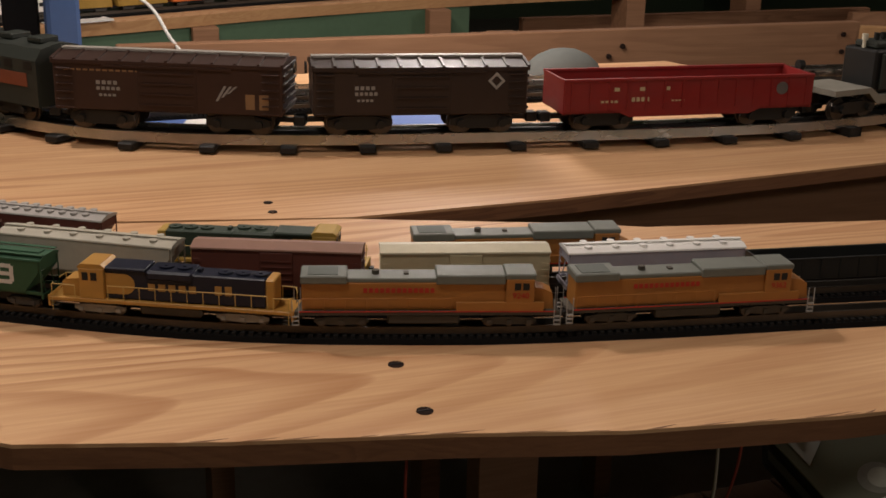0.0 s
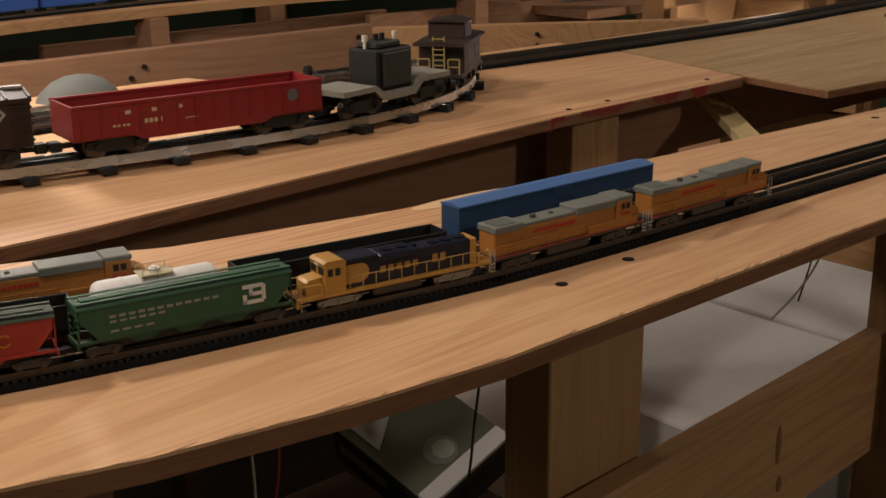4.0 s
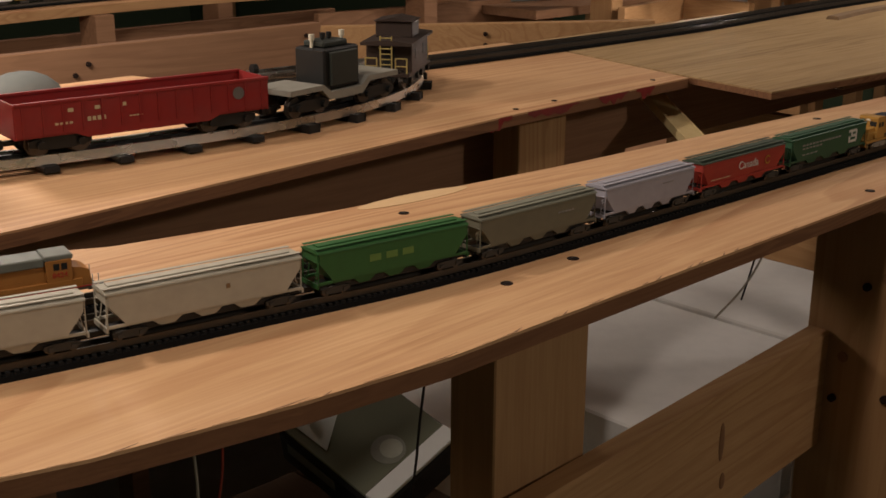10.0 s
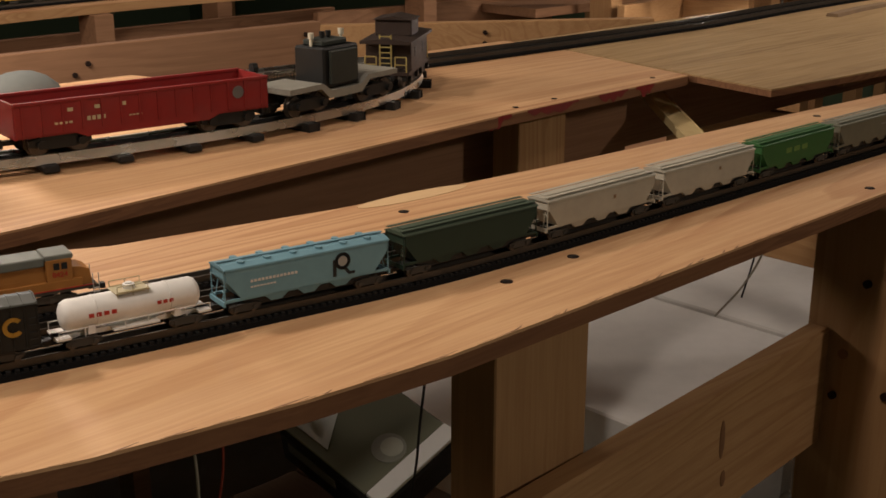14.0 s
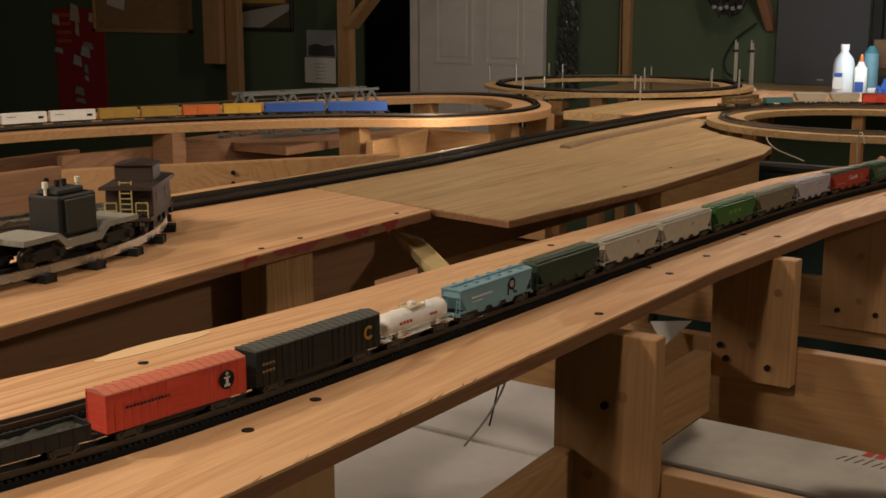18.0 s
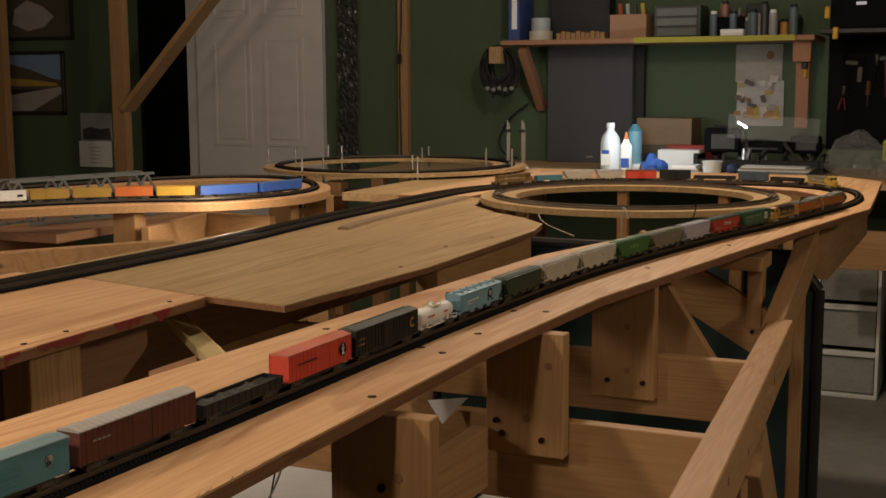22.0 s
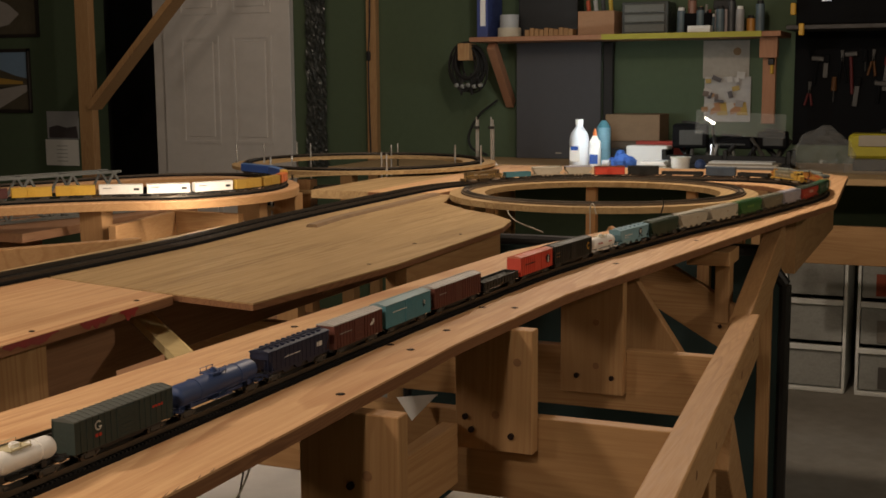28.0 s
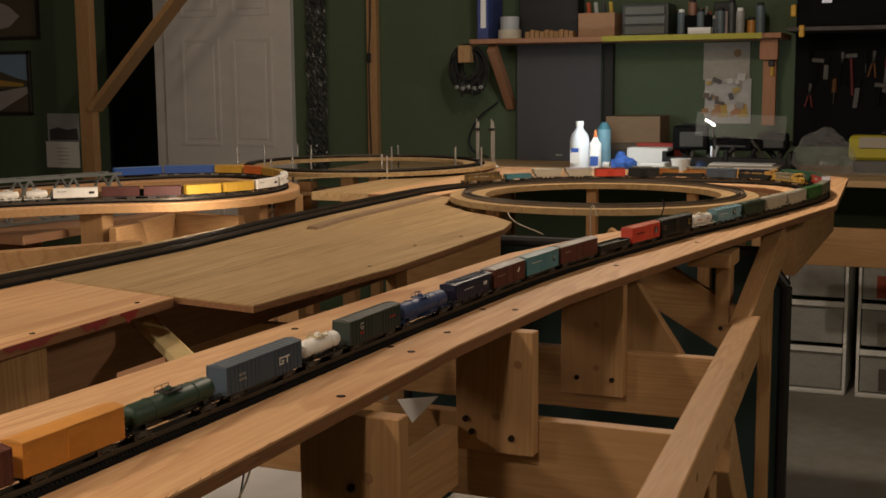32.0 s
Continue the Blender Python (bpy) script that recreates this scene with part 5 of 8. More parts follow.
def o_boxcar(label, L, H, paint_o, diamond):
    car = thing("tinplate_boxcar", label, "train car", "cars of the tinplate train")
    h, w = L / 2 - 0.006, 0.0255
    part("body", box(BM(), -h, h, -w, w, 0.017, H - 0.006, 0.001), paint_o, car)
    roof = part("roof", profile(BM(), [(-w - 0.0015, H - 0.007), (w + 0.0015, H - 0.007), (w + 0.0015, H - 0.004), (0.004, H), (-0.004, H), (-w - 0.0015, H - 0.004)], -h - 0.001, h + 0.001), paint_o, car)
    part("roof_walk", box(BM(), -h, h, -0.0042, 0.0042, H + 0.0004, H + 0.0022), col("grey_walk", (0.32, 0.29, 0.25), rough=0.45), roof)
    n = 11
    for i in range(n):
        x = -h + 2 * h * i / (n - 1)
        part("roof_rib", profile(BM(), [(-w - 0.001, H - 0.004), (-0.004, H), (-0.004, H + 0.0012), (-w - 0.001, H - 0.0026)], x - 0.0012, x + 0.0012), paint_o, roof)
    for s in (-1, 1):
        d = part("door", box(BM(), -0.024, 0.024, s * w - 0.0005, s * w + 0.0016, 0.0185, H - 0.0085, 0.0004), paint_o, car)
        bm = BM()
        for i in range(4):
            z = 0.022 + i * 0.0085
            box(bm, -0.021, 0.021, s * (w + 0.0016) - 0.0004, s * (w + 0.0016) + 0.0004, z, z + 0.0012)
        part("door_rib", bm, paint_o, d)
        part("door_rail", box(BM(), -0.052, 0.052, s * (w + 0.0012) - 0.0008, s * (w + 0.0012) + 0.0008, H - 0.0088, H - 0.0072), paint_o, car)
        for e in (-1, 1):
            bm = BM()
            for k in range(6):
                cyl(bm, (e * (h - 0.016), s * (w + 0.0015), 0.019 + k * 0.0062), (e * (h - 0.003), s * (w + 0.0015), 0.019 + k * 0.0062), 0.0007, 6)
            part("ladder", bm, paint_o, car)
        marks("lettering", car, "mark_grey", s * (w + 0.0002), word_rects(-h * 0.62, -h * 0.42, 0.038, 0.0410, 4) + word_rects(-h * 0.62, -h * 0.40, 0.0335, 0.0362, 5) + word_rects(-h * 0.60, -h * 0.44, 0.0285, 0.0305, 4))
        if diamond:
            bm = BM()
            q = s * (w + 0.0003)
            x, z = h * 0.70, H - 0.0155
            for r, m2 in ((0.0072, "mark_white"),):
                o = [bm.verts.new((x + a * r, q, z + b * r)) for a, b in ((1, 0), (0, 1), (-1, 0), (0, -1))]
                k = [bm.verts.new((x + a * r * 0.6, q, z + b * r * 0.6)) for a, b in ((1, 0), (0, 1), (-1, 0), (0, -1))]
                for i in range(4):
                    bm.faces.new((o[i], o[(i + 1) % 4], k[(i + 1) % 4], k[i]))
            bmesh.ops.solidify(bm, geom=bm.faces[:], thickness=0.0003)
            part("emblem", bm, col("mark_white"), car)
        else:
            bm = BM()
            for i in range(3):
                x = h * 0.42 + i * 0.0045
                sidecut(bm, [(x, 0.028 + i * 0.003), (x + 0.002, 0.028 + i * 0.003), (x + 0.009, 0.040), (x + 0.007, 0.040)], s * w, s * (w + 0.0003))
            part("emblem", bm, col("mark_grey"), car)
            marks("lettering", car, "mark_brown", s * (w + 0.0002), [(h * 0.68, h * 0.76, 0.022, 0.034), (h * 0.80, h * 0.88, 0.022, 0.034)] + word_rects(-h * 0.9, -h * 0.1, H - 0.0125, H - 0.0110, 14))
    for e in (-1, 1):
        bm = BM()
        for k in range(6):
            z = 0.021 + k * 0.0065
            box(bm, e * h - 0.0004, e * h + 0.0016, -w + 0.002, w - 0.002, z, z + 0.0022, 0.0004)
        part("end_rib", bm, paint_o, car)
        part("brake_wheel", cyl(BM(), (e * (h + 0.003), 0.006, H - 0.009), (e * (h + 0.0045), 0.006, H - 0.009), 0.005, 14), O_BLACK, car)
        o_truck(car, e * (h - 0.037))
    o_couplers(car, h)
    return car


def o_gondola(L):
    car = thing("tinplate_gondola", "red tinplate gondola car, empty, with white lettering", "train car", "cars of the tinplate train")
    h, w, H = L / 2 - 0.006, 0.0255, 0.0435
    part("floor", box(BM(), -h, h, -w + 0.001, w - 0.001, 0.016, 0.019), O_RED, car)
    for s in (-1, 1):
        wall = part("side_wall", sidecut(BM(), [(-h, 0.018), (-h, H), (h, H), (h, 0.018), (h - 0.045, 0.018), (h - 0.058, 0.0125), (-h + 0.058, 0.0125), (-h + 0.045, 0.018)], s * w - 0.001, s * w + 0.001), O_RED, car)
        bm = BM()
        box(bm, -h - 0.001, h + 0.001, s * w - 0.002, s * w + 0.002, H - 0.001, H + 0.0016, 0.0004)
        for i in range(14):
            x = -h + 0.006 + (2 * h - 0.012) * i / 13
            box(bm, x - 0.0009, x + 0.0009, s * (w + 0.0013) - 0.0006, s * (w + 0.0013) + 0.0006, 0.019, H)
        part("rib", bm, O_RED, wall)
        marks("lettering", car, "mark_cream", s * (w + 0.0012), [(-h * 0.62, -h * 0.58, H - 0.009, H - 0.006), (-h * 0.42, -h * 0.38, H - 0.009, H - 0.006), (-h * 0.22, -h * 0.18, H - 0.009, H - 0.006)] + word_rects(-h * 0.48, -h * 0.33, 0.0255, 0.029, 4) + word_rects(-h * 0.72, -h * 0.58, 0.025, 0.0268, 4) + word_rects(-h * 0.16, -h * 0.05, 0.025, 0.0262, 4))
        disc("emblem", car, "mark_grey", h * 0.74, H - 0.010, 0.0055, s * (w + 0.0013))
    for e in (-1, 1):
        part("end_wall", box(BM(), e * h - 0.001, e * h + 0.001, -w, w, 0.016, H + 0.001), O_RED, car)
        o_truck(car, e * (h - 0.037))
    o_couplers(car, h)
    bm = BM()
    cyl(bm, (h + 0.006, 0.008, 0.018), (h + 0.006, 0.008, H + 0.004), 0.0022, 8)
    cyl(bm, (h + 0.004, 0.008, H + 0.003), (h + 0.009, 0.008, H + 0.003), 0.0048, 14)
    part("brake_wheel", bm, O_BLACK, car)
    return car


def o_flat(L):
    car = thing("depressed_flatcar", "grey tinplate depressed-centre flatcar carrying a black transformer", "train car", "cars of the tinplate train")
    h, w = L / 2 - 0.004, 0.0245
    xz = [(-h, 0.0225), (-h, 0.0275), (-h + 0.046, 0.0275), (-h + 0.058, 0.0195), (h - 0.058, 0.0195), (h - 0.046, 0.0275), (h, 0.0275), (h, 0.0225), (h - 0.044, 0.0225), (h - 0.056, 0.0120), (-h + 0.056, 0.0120), (-h + 0.044, 0.0225)]
    part("deck", sidecut(BM(), xz, -w, w), O_GREY, car)
    tr = part("transformer", box(BM(), -0.026, 0.026, -0.019, 0.019, 0.0195, 0.0590, 0.002), O_BLACK, car, "black transformer tank")
    part("transformer_top", box(BM(), -0.020, 0.016, -0.013, 0.013, 0.0590, 0.0650, 0.0015), O_GREEN, tr)
    for y in (-0.0225, 0.0225):
        part("radiator", box(BM(), -0.020, 0.020, min(y, y * 0.84), max(y, y * 0.84), 0.024, 0.056, 0.001), O_GREEN, tr)
    for x in (-0.022, -0.006, 0.003, 0.022):
        part("insulator", cyl(cyl(BM(), (x, 0.0, 0.058), (x, 0.0, 0.070), 0.0016, 8), (x, 0, 0.066), (x, 0, 0.0715), 0.0028, 10), col("insulator_white", (0.6, 0.55, 0.42), rough=0.3) if abs(x) > 0.01 else O_BLACK, tr)
    for e in (-1, 1):
        o_truck(car, e * (h - 0.030))
    o_couplers(car, h)
    return car


def o_caboose(L):
    car = thing("tinplate_caboose", "dark brown tinplate caboose with brass ladders", "train car", "cars of the tinplate train")
    h, w, H = L / 2 - 0.004, 0.0245, 0.052
    part("body", box(BM(), -h + 0.014, h - 0.014, -w, w, 0.017, H - 0.004, 0.0008), O_BROWN2, car)
    part("roof", profile(BM(), [(-w - 0.003, H - 0.006), (w + 0.003, H - 0.006), (w + 0.003, H - 0.003), (0, H), (-w - 0.003, H - 0.003)], -h, h), O_BROWN2, car)
    part("cupola", box(BM(), -0.018, 0.018, -0.020, 0.020, H - 0.002, H + 0.016, 0.001), O_BROWN2, car)
    part("cupola_roof", profile(BM(), [(-0.022, H + 0.015), (0.022, H + 0.015), (0, H + 0.019)], -0.021, 0.021), O_BROWN2, car)
    part("platform", box(BM(), -h, h, -w, w, 0.014, 0.0175), O_BROWN2, car)
    for e in (-1, 1):
        bm = BM()
        x = e * (h - 0.001)
        for s in (-0.006, 0.006):
            cyl(bm, (x, s, 0.016), (x, s, H + 0.004), 0.0008, 6)
        for k in range(7):
            cyl(bm, (x, -0.006, 0.021 + k * 0.0055), (x, 0.006, 0.021 + k * 0.0055), 0.0007, 6)
        part("ladder", bm, O_BRASS, car, "yellow ladder")
        bm = BM()
        for s in (-1, 1):
            railing(bm, [(x, s * 0.022, 0.0165), (x, s * 0.022, 0.033), (x, s * 0.010, 0.033), (x, s * 0.010, 0.0165)], 0.0008)
            railing(bm, [(x, s * 0.022, 0.025), (x, s * 0.010, 0.025)], 0.0007)
        part("end_railing", bm, O_BRASS, car, "yellow end railing")
        part("end_door", box(BM(), min(e * (h - 0.0145), e * (h - 0.0135)), max(e * (h - 0.0145), e * (h - 0.0135)), -0.006, 0.006, 0.018, 0.042), O_BLACK, car)
        for s in (-1, 1):
            part("window", box(BM(), e * 0.02 - 0.005, e * 0.02 + 0.005, s * w - 0.0004, s * w + 0.0004, 0.030, 0.040), O_BLACK, car)
        o_truck(car, e * (h - 0.028))
    o_couplers(car, h)
    return car


def o_engine(L):
    car = thing("tinplate_engine", "dark green tinplate diesel engine with a dull orange band", "locomotive", "cars of the tinplate train")
    h, w, H = L / 2, 0.0255, 0.064
    part("body", profile(BM(), [(-w, 0.014), (w, 0.014), (w, H - 0.012), (w * 0.75, H - 0.003), (0, H), (-w * 0.75, H - 0.003), (-w, H - 0.012)], -h, h), O_GREEN, car)
    for s in (-1, 1):
        part("band", box(BM(), -h + 0.004, h - 0.012, s * w - 0.0005, s * w + 0.0006, 0.030, 0.041), paint("faded_orange_band", (0.19, 0.055, 0.025), 0.5, 0.3), car)
        bm = BM()
        for x in (h - 0.010, h - 0.034, 0.0, -0.04):
            box(bm, x - 0.005, x + 0.005, s * w - 0.0004, s * w + 0.0005, 0.044, 0.051)
        part("window", bm, O_BLACK, car)
    for i in range(5):
        x = h - 0.02 - i * 0.035
        part("roof_vent", box(BM(), x - 0.008, x + 0.008, -0.010, 0.010, H - 0.001, H + 0.004, 0.001), O_GREEN, car)
    for x in (-h + 0.04, h - 0.04):
        o_truck(car, x)
    o_couplers(car, h)
    return car


for car, s0, s1 in ((o_engine(0.235), 0.022, 0.257), (o_boxcar("brown tinplate boxcar with pale slanted stripes", 0.197, 0.061, O_BROWN, False), 0.258, 0.455), (o_boxcar("dark brown tinplate boxcar with a white diamond emblem", 0.186, 0.060, O_BROWN2, True), 0.459, 0.648), (o_gondola(0.238), 0.663, 0.902), (o_flat(0.168), 0.909, 1.082), (o_caboose(0.12), 1.090, 1.215)):
    stand(car, LINE_O, O_START + (s0 + s1) / 2, s1 - s0, z=O_RAIL)


# ---- timber frame under the decks ----
def timber(name, label, a, b, w, h, up=(0, 0, 1), mat=None, group="frame timbers"):
    d = Vector(b) - Vector(a)
    k = max(range(3), key=lambda i: abs(d[i]))
    mat = mat or (PINE_X, PINE_Y, PINE_Z)[k]
    return solid(name, beam(BM(), a, b, w, h, up), mat, label, "timber", group)


def bolts(ob, spots, axis=(-1, 0, 0), r=0.0034):
    for p in spots:
        p = Vector(p)
        part("bolt", cyl(BM(), p - Vector(axis) * 0.002, p + Vector(axis) * 0.0025, r, 10), SCREW, ob)


def plank(name, label, x0, x1, y0, y1, z0, z1, mat, group="frame timbers", bevel=0.001):
    return solid(name, box(BM(), x0, x1, y0, y1, z0, z1, bevel), mat, label, "timber", group)


U = DECK - T
post1 = plank("leg_post", "pale pine leg post with arched grain under the near deck", 0.466, 0.552, 0.4835, 0.5215, 0.0, U, PINE_Z)
r1 = timber("rail_board", "pine rail board with dark knots running past the leg post", (0.30, 0.4580, 0.868), (0.8695, 0.4928, 0.868), 0.019, 0.104)
for x, z, h in ((0.70, 0.880, 0.016), (0.705, 0.846, 0.007), (0.655, 0.838, 0.005)):
    y = 0.4580 + (x - 0.30) * 0.0611 - 0.0098
    part("knot", ball(BM(), (x, y, z), 0.0035, 1, 0.25, h / 0.0035, 10), paint("rail_knot_%d" % int(z * 1000), (0.21, 0.10, 0.042), 0.6, 0.3), r1)
p0 = plank("hanger_plank", "wide pine hanger plank bolted to the rail, upright", 0.870, 0.889, 0.411, 0.504, 0.70, 1.0275, PINE_Z)
bolts(p0, [(0.869, 0.455, 0.965), (0.869, 0.43, 0.875), (0.869, 0.475, 0.862)])
p1 = plank("hanger_plank", "wide pine hanger plank with two dark bolts", 1.200, 1.219, 0.408, 0.497, 0.899, U, PINE_Z)
bolts(p1, [(1.199, 0.478, 0.921), (1.199, 0.432, 0.918), (1.199, 0.485, 0.935)])
p2 = plank("hanger_plank", "wide pine hanger plank with knots and two dark bolts", 1.560, 1.579, 0.403, 0.490, 0.876, U, PINE_Z)
bolts(p2, [(1.559, 0.467, 0.900), (1.559, 0.418, 0.900)])
for p, x, spots in ((p0, 0.8695, ((0.44, 0.975), (0.47, 0.90))), (p1, 1.1995, ((0.45, 0.94), (0.425, 1.0))), (p2, 1.5595, ((0.44, 0.975), (0.44, 0.915)))):
    for y, z in spots:
        bm = BM()
        cyl(bm, (x - 0.0003, y, z), (x + 0.001, y, z), 0.0045, 14)
        part("knot", bm, paint("knot_brown", (0.27, 0.135, 0.06), 0.6, 0.3), p)
b0 = plank("cross_beam", "short pine cross beam behind the hanger plank", 0.8895, 0.9085, 0.245, 0.493, 0.82, 0.908, PINE_Y)
plank("rail_board", "pine rail board between the hanger planks", 0.8895, 1.1995, 0.494, 0.513, 0.858, 0.926, PINE_X)
b1 = plank("cross_beam", "pine cross beam bolted behind a hanger plank", 1.220, 1.239, 0.262, 0.80, 0.840, 0.935, PINE_Y)
b2 = plank("cross_beam", "pine cross beam bolted behind a hanger plank", 1.580, 1.599, 0.285, 1.16, 0.851, 0.935, PINE_Y)
rl = timber("front_rail", "long pine rail along the front of the frame, knotty", (0.985, 0.230, 0.9035), (1.90, 0.292, 0.9035), 0.036, 0.064)
for x, z, r in ((1.16, 0.912, 0.0055), (1.33, 0.892, 0.0045), (1.62, 0.905, 0.0065), (1.79, 0.918, 0.004)):
    part("knot", ball(BM(), (x, 0.230 + (x - 0.985) * 0.0678 - 0.018, z), r, 1.3, 0.12, 1, 12), paint("front_knot_%d" % int(x * 100), (0.20, 0.095, 0.04), 0.6, 0.3), rl)
timber("rail_brace", "pine brace slanting from the front rail up to the loop deck", (1.86, 0.300, 0.895), (2.36, 0.312, 1.000), 0.030, 0.070)
timber("leg_post", "pine leg post under the loop deck", (2.30, 0.322, 0.0), (2.30, 0.322, U), 0.019, 0.024)
timber("leg_brace", "pine brace between the front rail and the leg post", (1.50, 0.262, 0.845), (2.14, 0.300, 0.30), 0.030, 0.075)
timber("leg_post", "pine leg post under the front rail", (1.36, 0.262, 0.0), (1.36, 0.262, 0.846), 0.038, 0.038)
timber("gusset_board", "wide slanting pine gusset board under the loop deck", (2.00, 0.56, 1.02), (2.00, 0.325, 0.885), 0.075, 0.019, (1, 0, 0))
timber("gusset_board", "narrow slanting pine gusset board", (1.72, 0.475, 1.02), (1.72, 0.375, 0.87), 0.075, 0.019, (1, 0, 0))
sp = plank("stub_post", "short pine stub post with a cap block", 1.985, 2.02, 0.336, 0.360, 0.90, 0.998, PINE_Z)
part("cap_block", box(BM(), 1.96, 2.045, 0.332, 0.402, 0.9985, 1.022, 0.001), PINE_Y, sp)
bolts(sp, [(1.984, 0.35, 0.895)])
for x, y, mat in ((0.911, 0.872, PINE_Z), (0.445, 1.20, SHADE_PINE)):
    plank("leg_post", "pine leg post under the tinplate deck", x, x + 0.075, y, y + 0.038, 0.0, DECK - 0.0008 - T, mat)
plank("stringer", "pine stringer board under the tinplate deck", 0.15, 1.19, 0.945, 0.964, 0.90, DECK - 0.0008 - T, SHADE_PINE)
plank("stringer", "pine stringer board under the back of the decks", -0.4, 2.45, 1.176, 1.195, 0.91, DECK - 0.0008 - T, SHADE_PINE)
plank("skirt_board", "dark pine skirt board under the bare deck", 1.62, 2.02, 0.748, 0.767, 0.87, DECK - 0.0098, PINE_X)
plank("stringer", "pine stringer board under the bare deck, shade in its colour", 1.10, 2.02, 0.972, 0.991, 0.937, DECK - 0.0008 - T, SHADE_PINE)
for x in (1.42, 1.80):
    plank("cleat", "short pine cleat under the bare deck", x, x + 0.07, 0.78, 1.14, DECK - 0.032, DECK - 0.0098, SHADE_PINE)
timber("skirt_board", "curved run of pine skirt board under the ring", (2.02, 0.757, 0.955), (2.46, 1.01, 0.955), 0.012, 0.14)
timber("loose_stick", "pale yellow stick lying under the deck corner", (1.262, 0.966, 1.006), (1.128, 0.796, 0.985), 0.026, 0.008, mat=wood("pale_stick", (0.78, 0.62, 0.32), (0.6, 0.43, 0.2), "y", 1.5, 0.3, 0.5))
plank("loop_girder", "pine girder under the far loop", 2.55, 3.35, 0.30, 0.335, 0.90, U, PINE_X)
plank("loop_girder", "pine girder under the far loop", 2.1, 3.35, 1.2, 1.235, 0.86, U, PINE_X)
for x, y in ((3.33, 0.55), (3.33, 1.2), (2.52, 1.18)):
    plank("leg_post", "pine leg post under the far loop", x, x + 0.038, y, y + 0.038, 0.0, U, PINE_Z)
plank("loop_tray", "plywood tray board under the ring with loose wires", 2.42, 2.9, 0.45, 0.95, 0.845, 0.858, PLY_FAR)

# folded table with black rim, standing on edge behind the frame
ft = thing("folding_table", "folded card table with dark green top and black rim", "table")
part("top_panel", box(BM(), 2.40, 2.412, 0.31, 1.10, 0.10, 0.955), paint("dark_teal_vinyl", (0.018, 0.035, 0.034), 0.6, 0.2), ft)
bm = BM()
for a, b in (((2.406, 0.30, 0.08), (2.406, 0.30, 0.90)), ((2.406, 0.30, 0.90), (2.406, 0.35, 0.965)), ((2.406, 0.35, 0.965), (2.406, 1.11, 0.965)), ((2.406, 1.11, 0.965), (2.406, 1.11, 0.0)), ((2.406, 0.30, 0.08), (2.406, 0.35, 0.012)), ((2.406, 0.35, 0.012), (2.406, 1.11, 0.012))):
    cyl(bm, a, b, 0.012, 10)
part("rim", bm, BLACK, ft, "black padded rim")

# ---- paper boxes on the floor ----
BOXW = paint("white_carton", (0.90, 0.875, 0.83), 0.7, 0.12, scale=40)


# white carton greyed down: the shade under the near deck as colour
SHADED_CARTON = paint("shaded_white_carton", (0.42, 0.39, 0.335), 0.75, 0.3, scale=30)


def carton(x0, x1, y0, y1, z0, z1, label, text=False):
    ob = thing("paper_carton", label, "box", "paper cartons")
    part("carton_body", box(BM(), x0 + 0.004, x1 - 0.004, y0 + 0.004, y1 - 0.004, z0, z1 - 0.002, 0.002), SHADED_CARTON if text else BOXW, ob)
    part("lid", box(BM(), x0, x1, y0, y1, z1 - 0.065, z1, 0.003), SHADED_CARTON if text else BOXW, ob)
    if text:
        bm = BM()
        for i in range(5):
            x = x1 - 0.09
            y = y0 + 0.11 - i * 0.019
            prism(bm, [(x, y), (x + 0.026, y - 0.004), (x + 0.026, y - 0.018), (x, y - 0.014)], z1 + 0.0003, z1 + 0.0008)
        part("printed_mark", bm, col("mark_red"), ob, "red printed mark")
        bm = BM()
        for i in range(6):
            y = y0 + 0.14 - i * 0.014
            beam(bm, (x1 - 0.13, y, z1 + 0.0004), (x1 - 0.105 + 0.01 * (i % 2), y - 0.01, z1 + 0.0004), 0.002, 0.0004, bevel=0)
        for i in range(7):
            y = y1 - 0.05 - i * 0.012
            beam(bm, (x1 - 0.04, y, z1 + 0.0004), (x1 - 0.025 + 0.006 * (i % 2), y - 0.006, z1 + 0.0004), 0.002, 0.0004, bevel=0)
        part("handwriting", bm, col("mark_black"), ob)
        marks("printed_mark", ob, "mark_red", y0, [(x0 + 0.06 + i * 0.03, x0 + 0.08 + i * 0.03, z1 - 0.045, z1 - 0.02) for i in range(5)])
        marks("handwriting", ob, "mark_black", y0, [(x0 + 0.01, x0 + 0.3, z1 - 0.0665, z1 - 0.0655), (x0 + 0.05, x0 + 0.054, z1 - 0.12, z1 - 0.07)])
    return ob


for x0, x1, y0, y1, t in ((1.18, 1.602, 0.905, 1.19, False), (1.618, 2.06, 0.925, 1.21, False), (1.70, 1.99, 0.40, 0.80, True), (1.27, 1.68, 0.42, 0.72, True), (1.20, 1.62, 1.22, 1.52, False)):
    carton(x0, x1, y0, y1, 0.0, 0.288, "white paper carton at the bottom of a stack")
    carton(x0, x1, y0, y1, 0.289, 0.580, "printed white paper carton with a loose lid on a stack, greyed for shade" if t else "white paper carton with a loose lid on a stack", t)
CRATE = wood("crate_board", (0.12, 0.07, 0.036), (0.055, 0.03, 0.015), "y", 1.4, 0.6, 0.6)


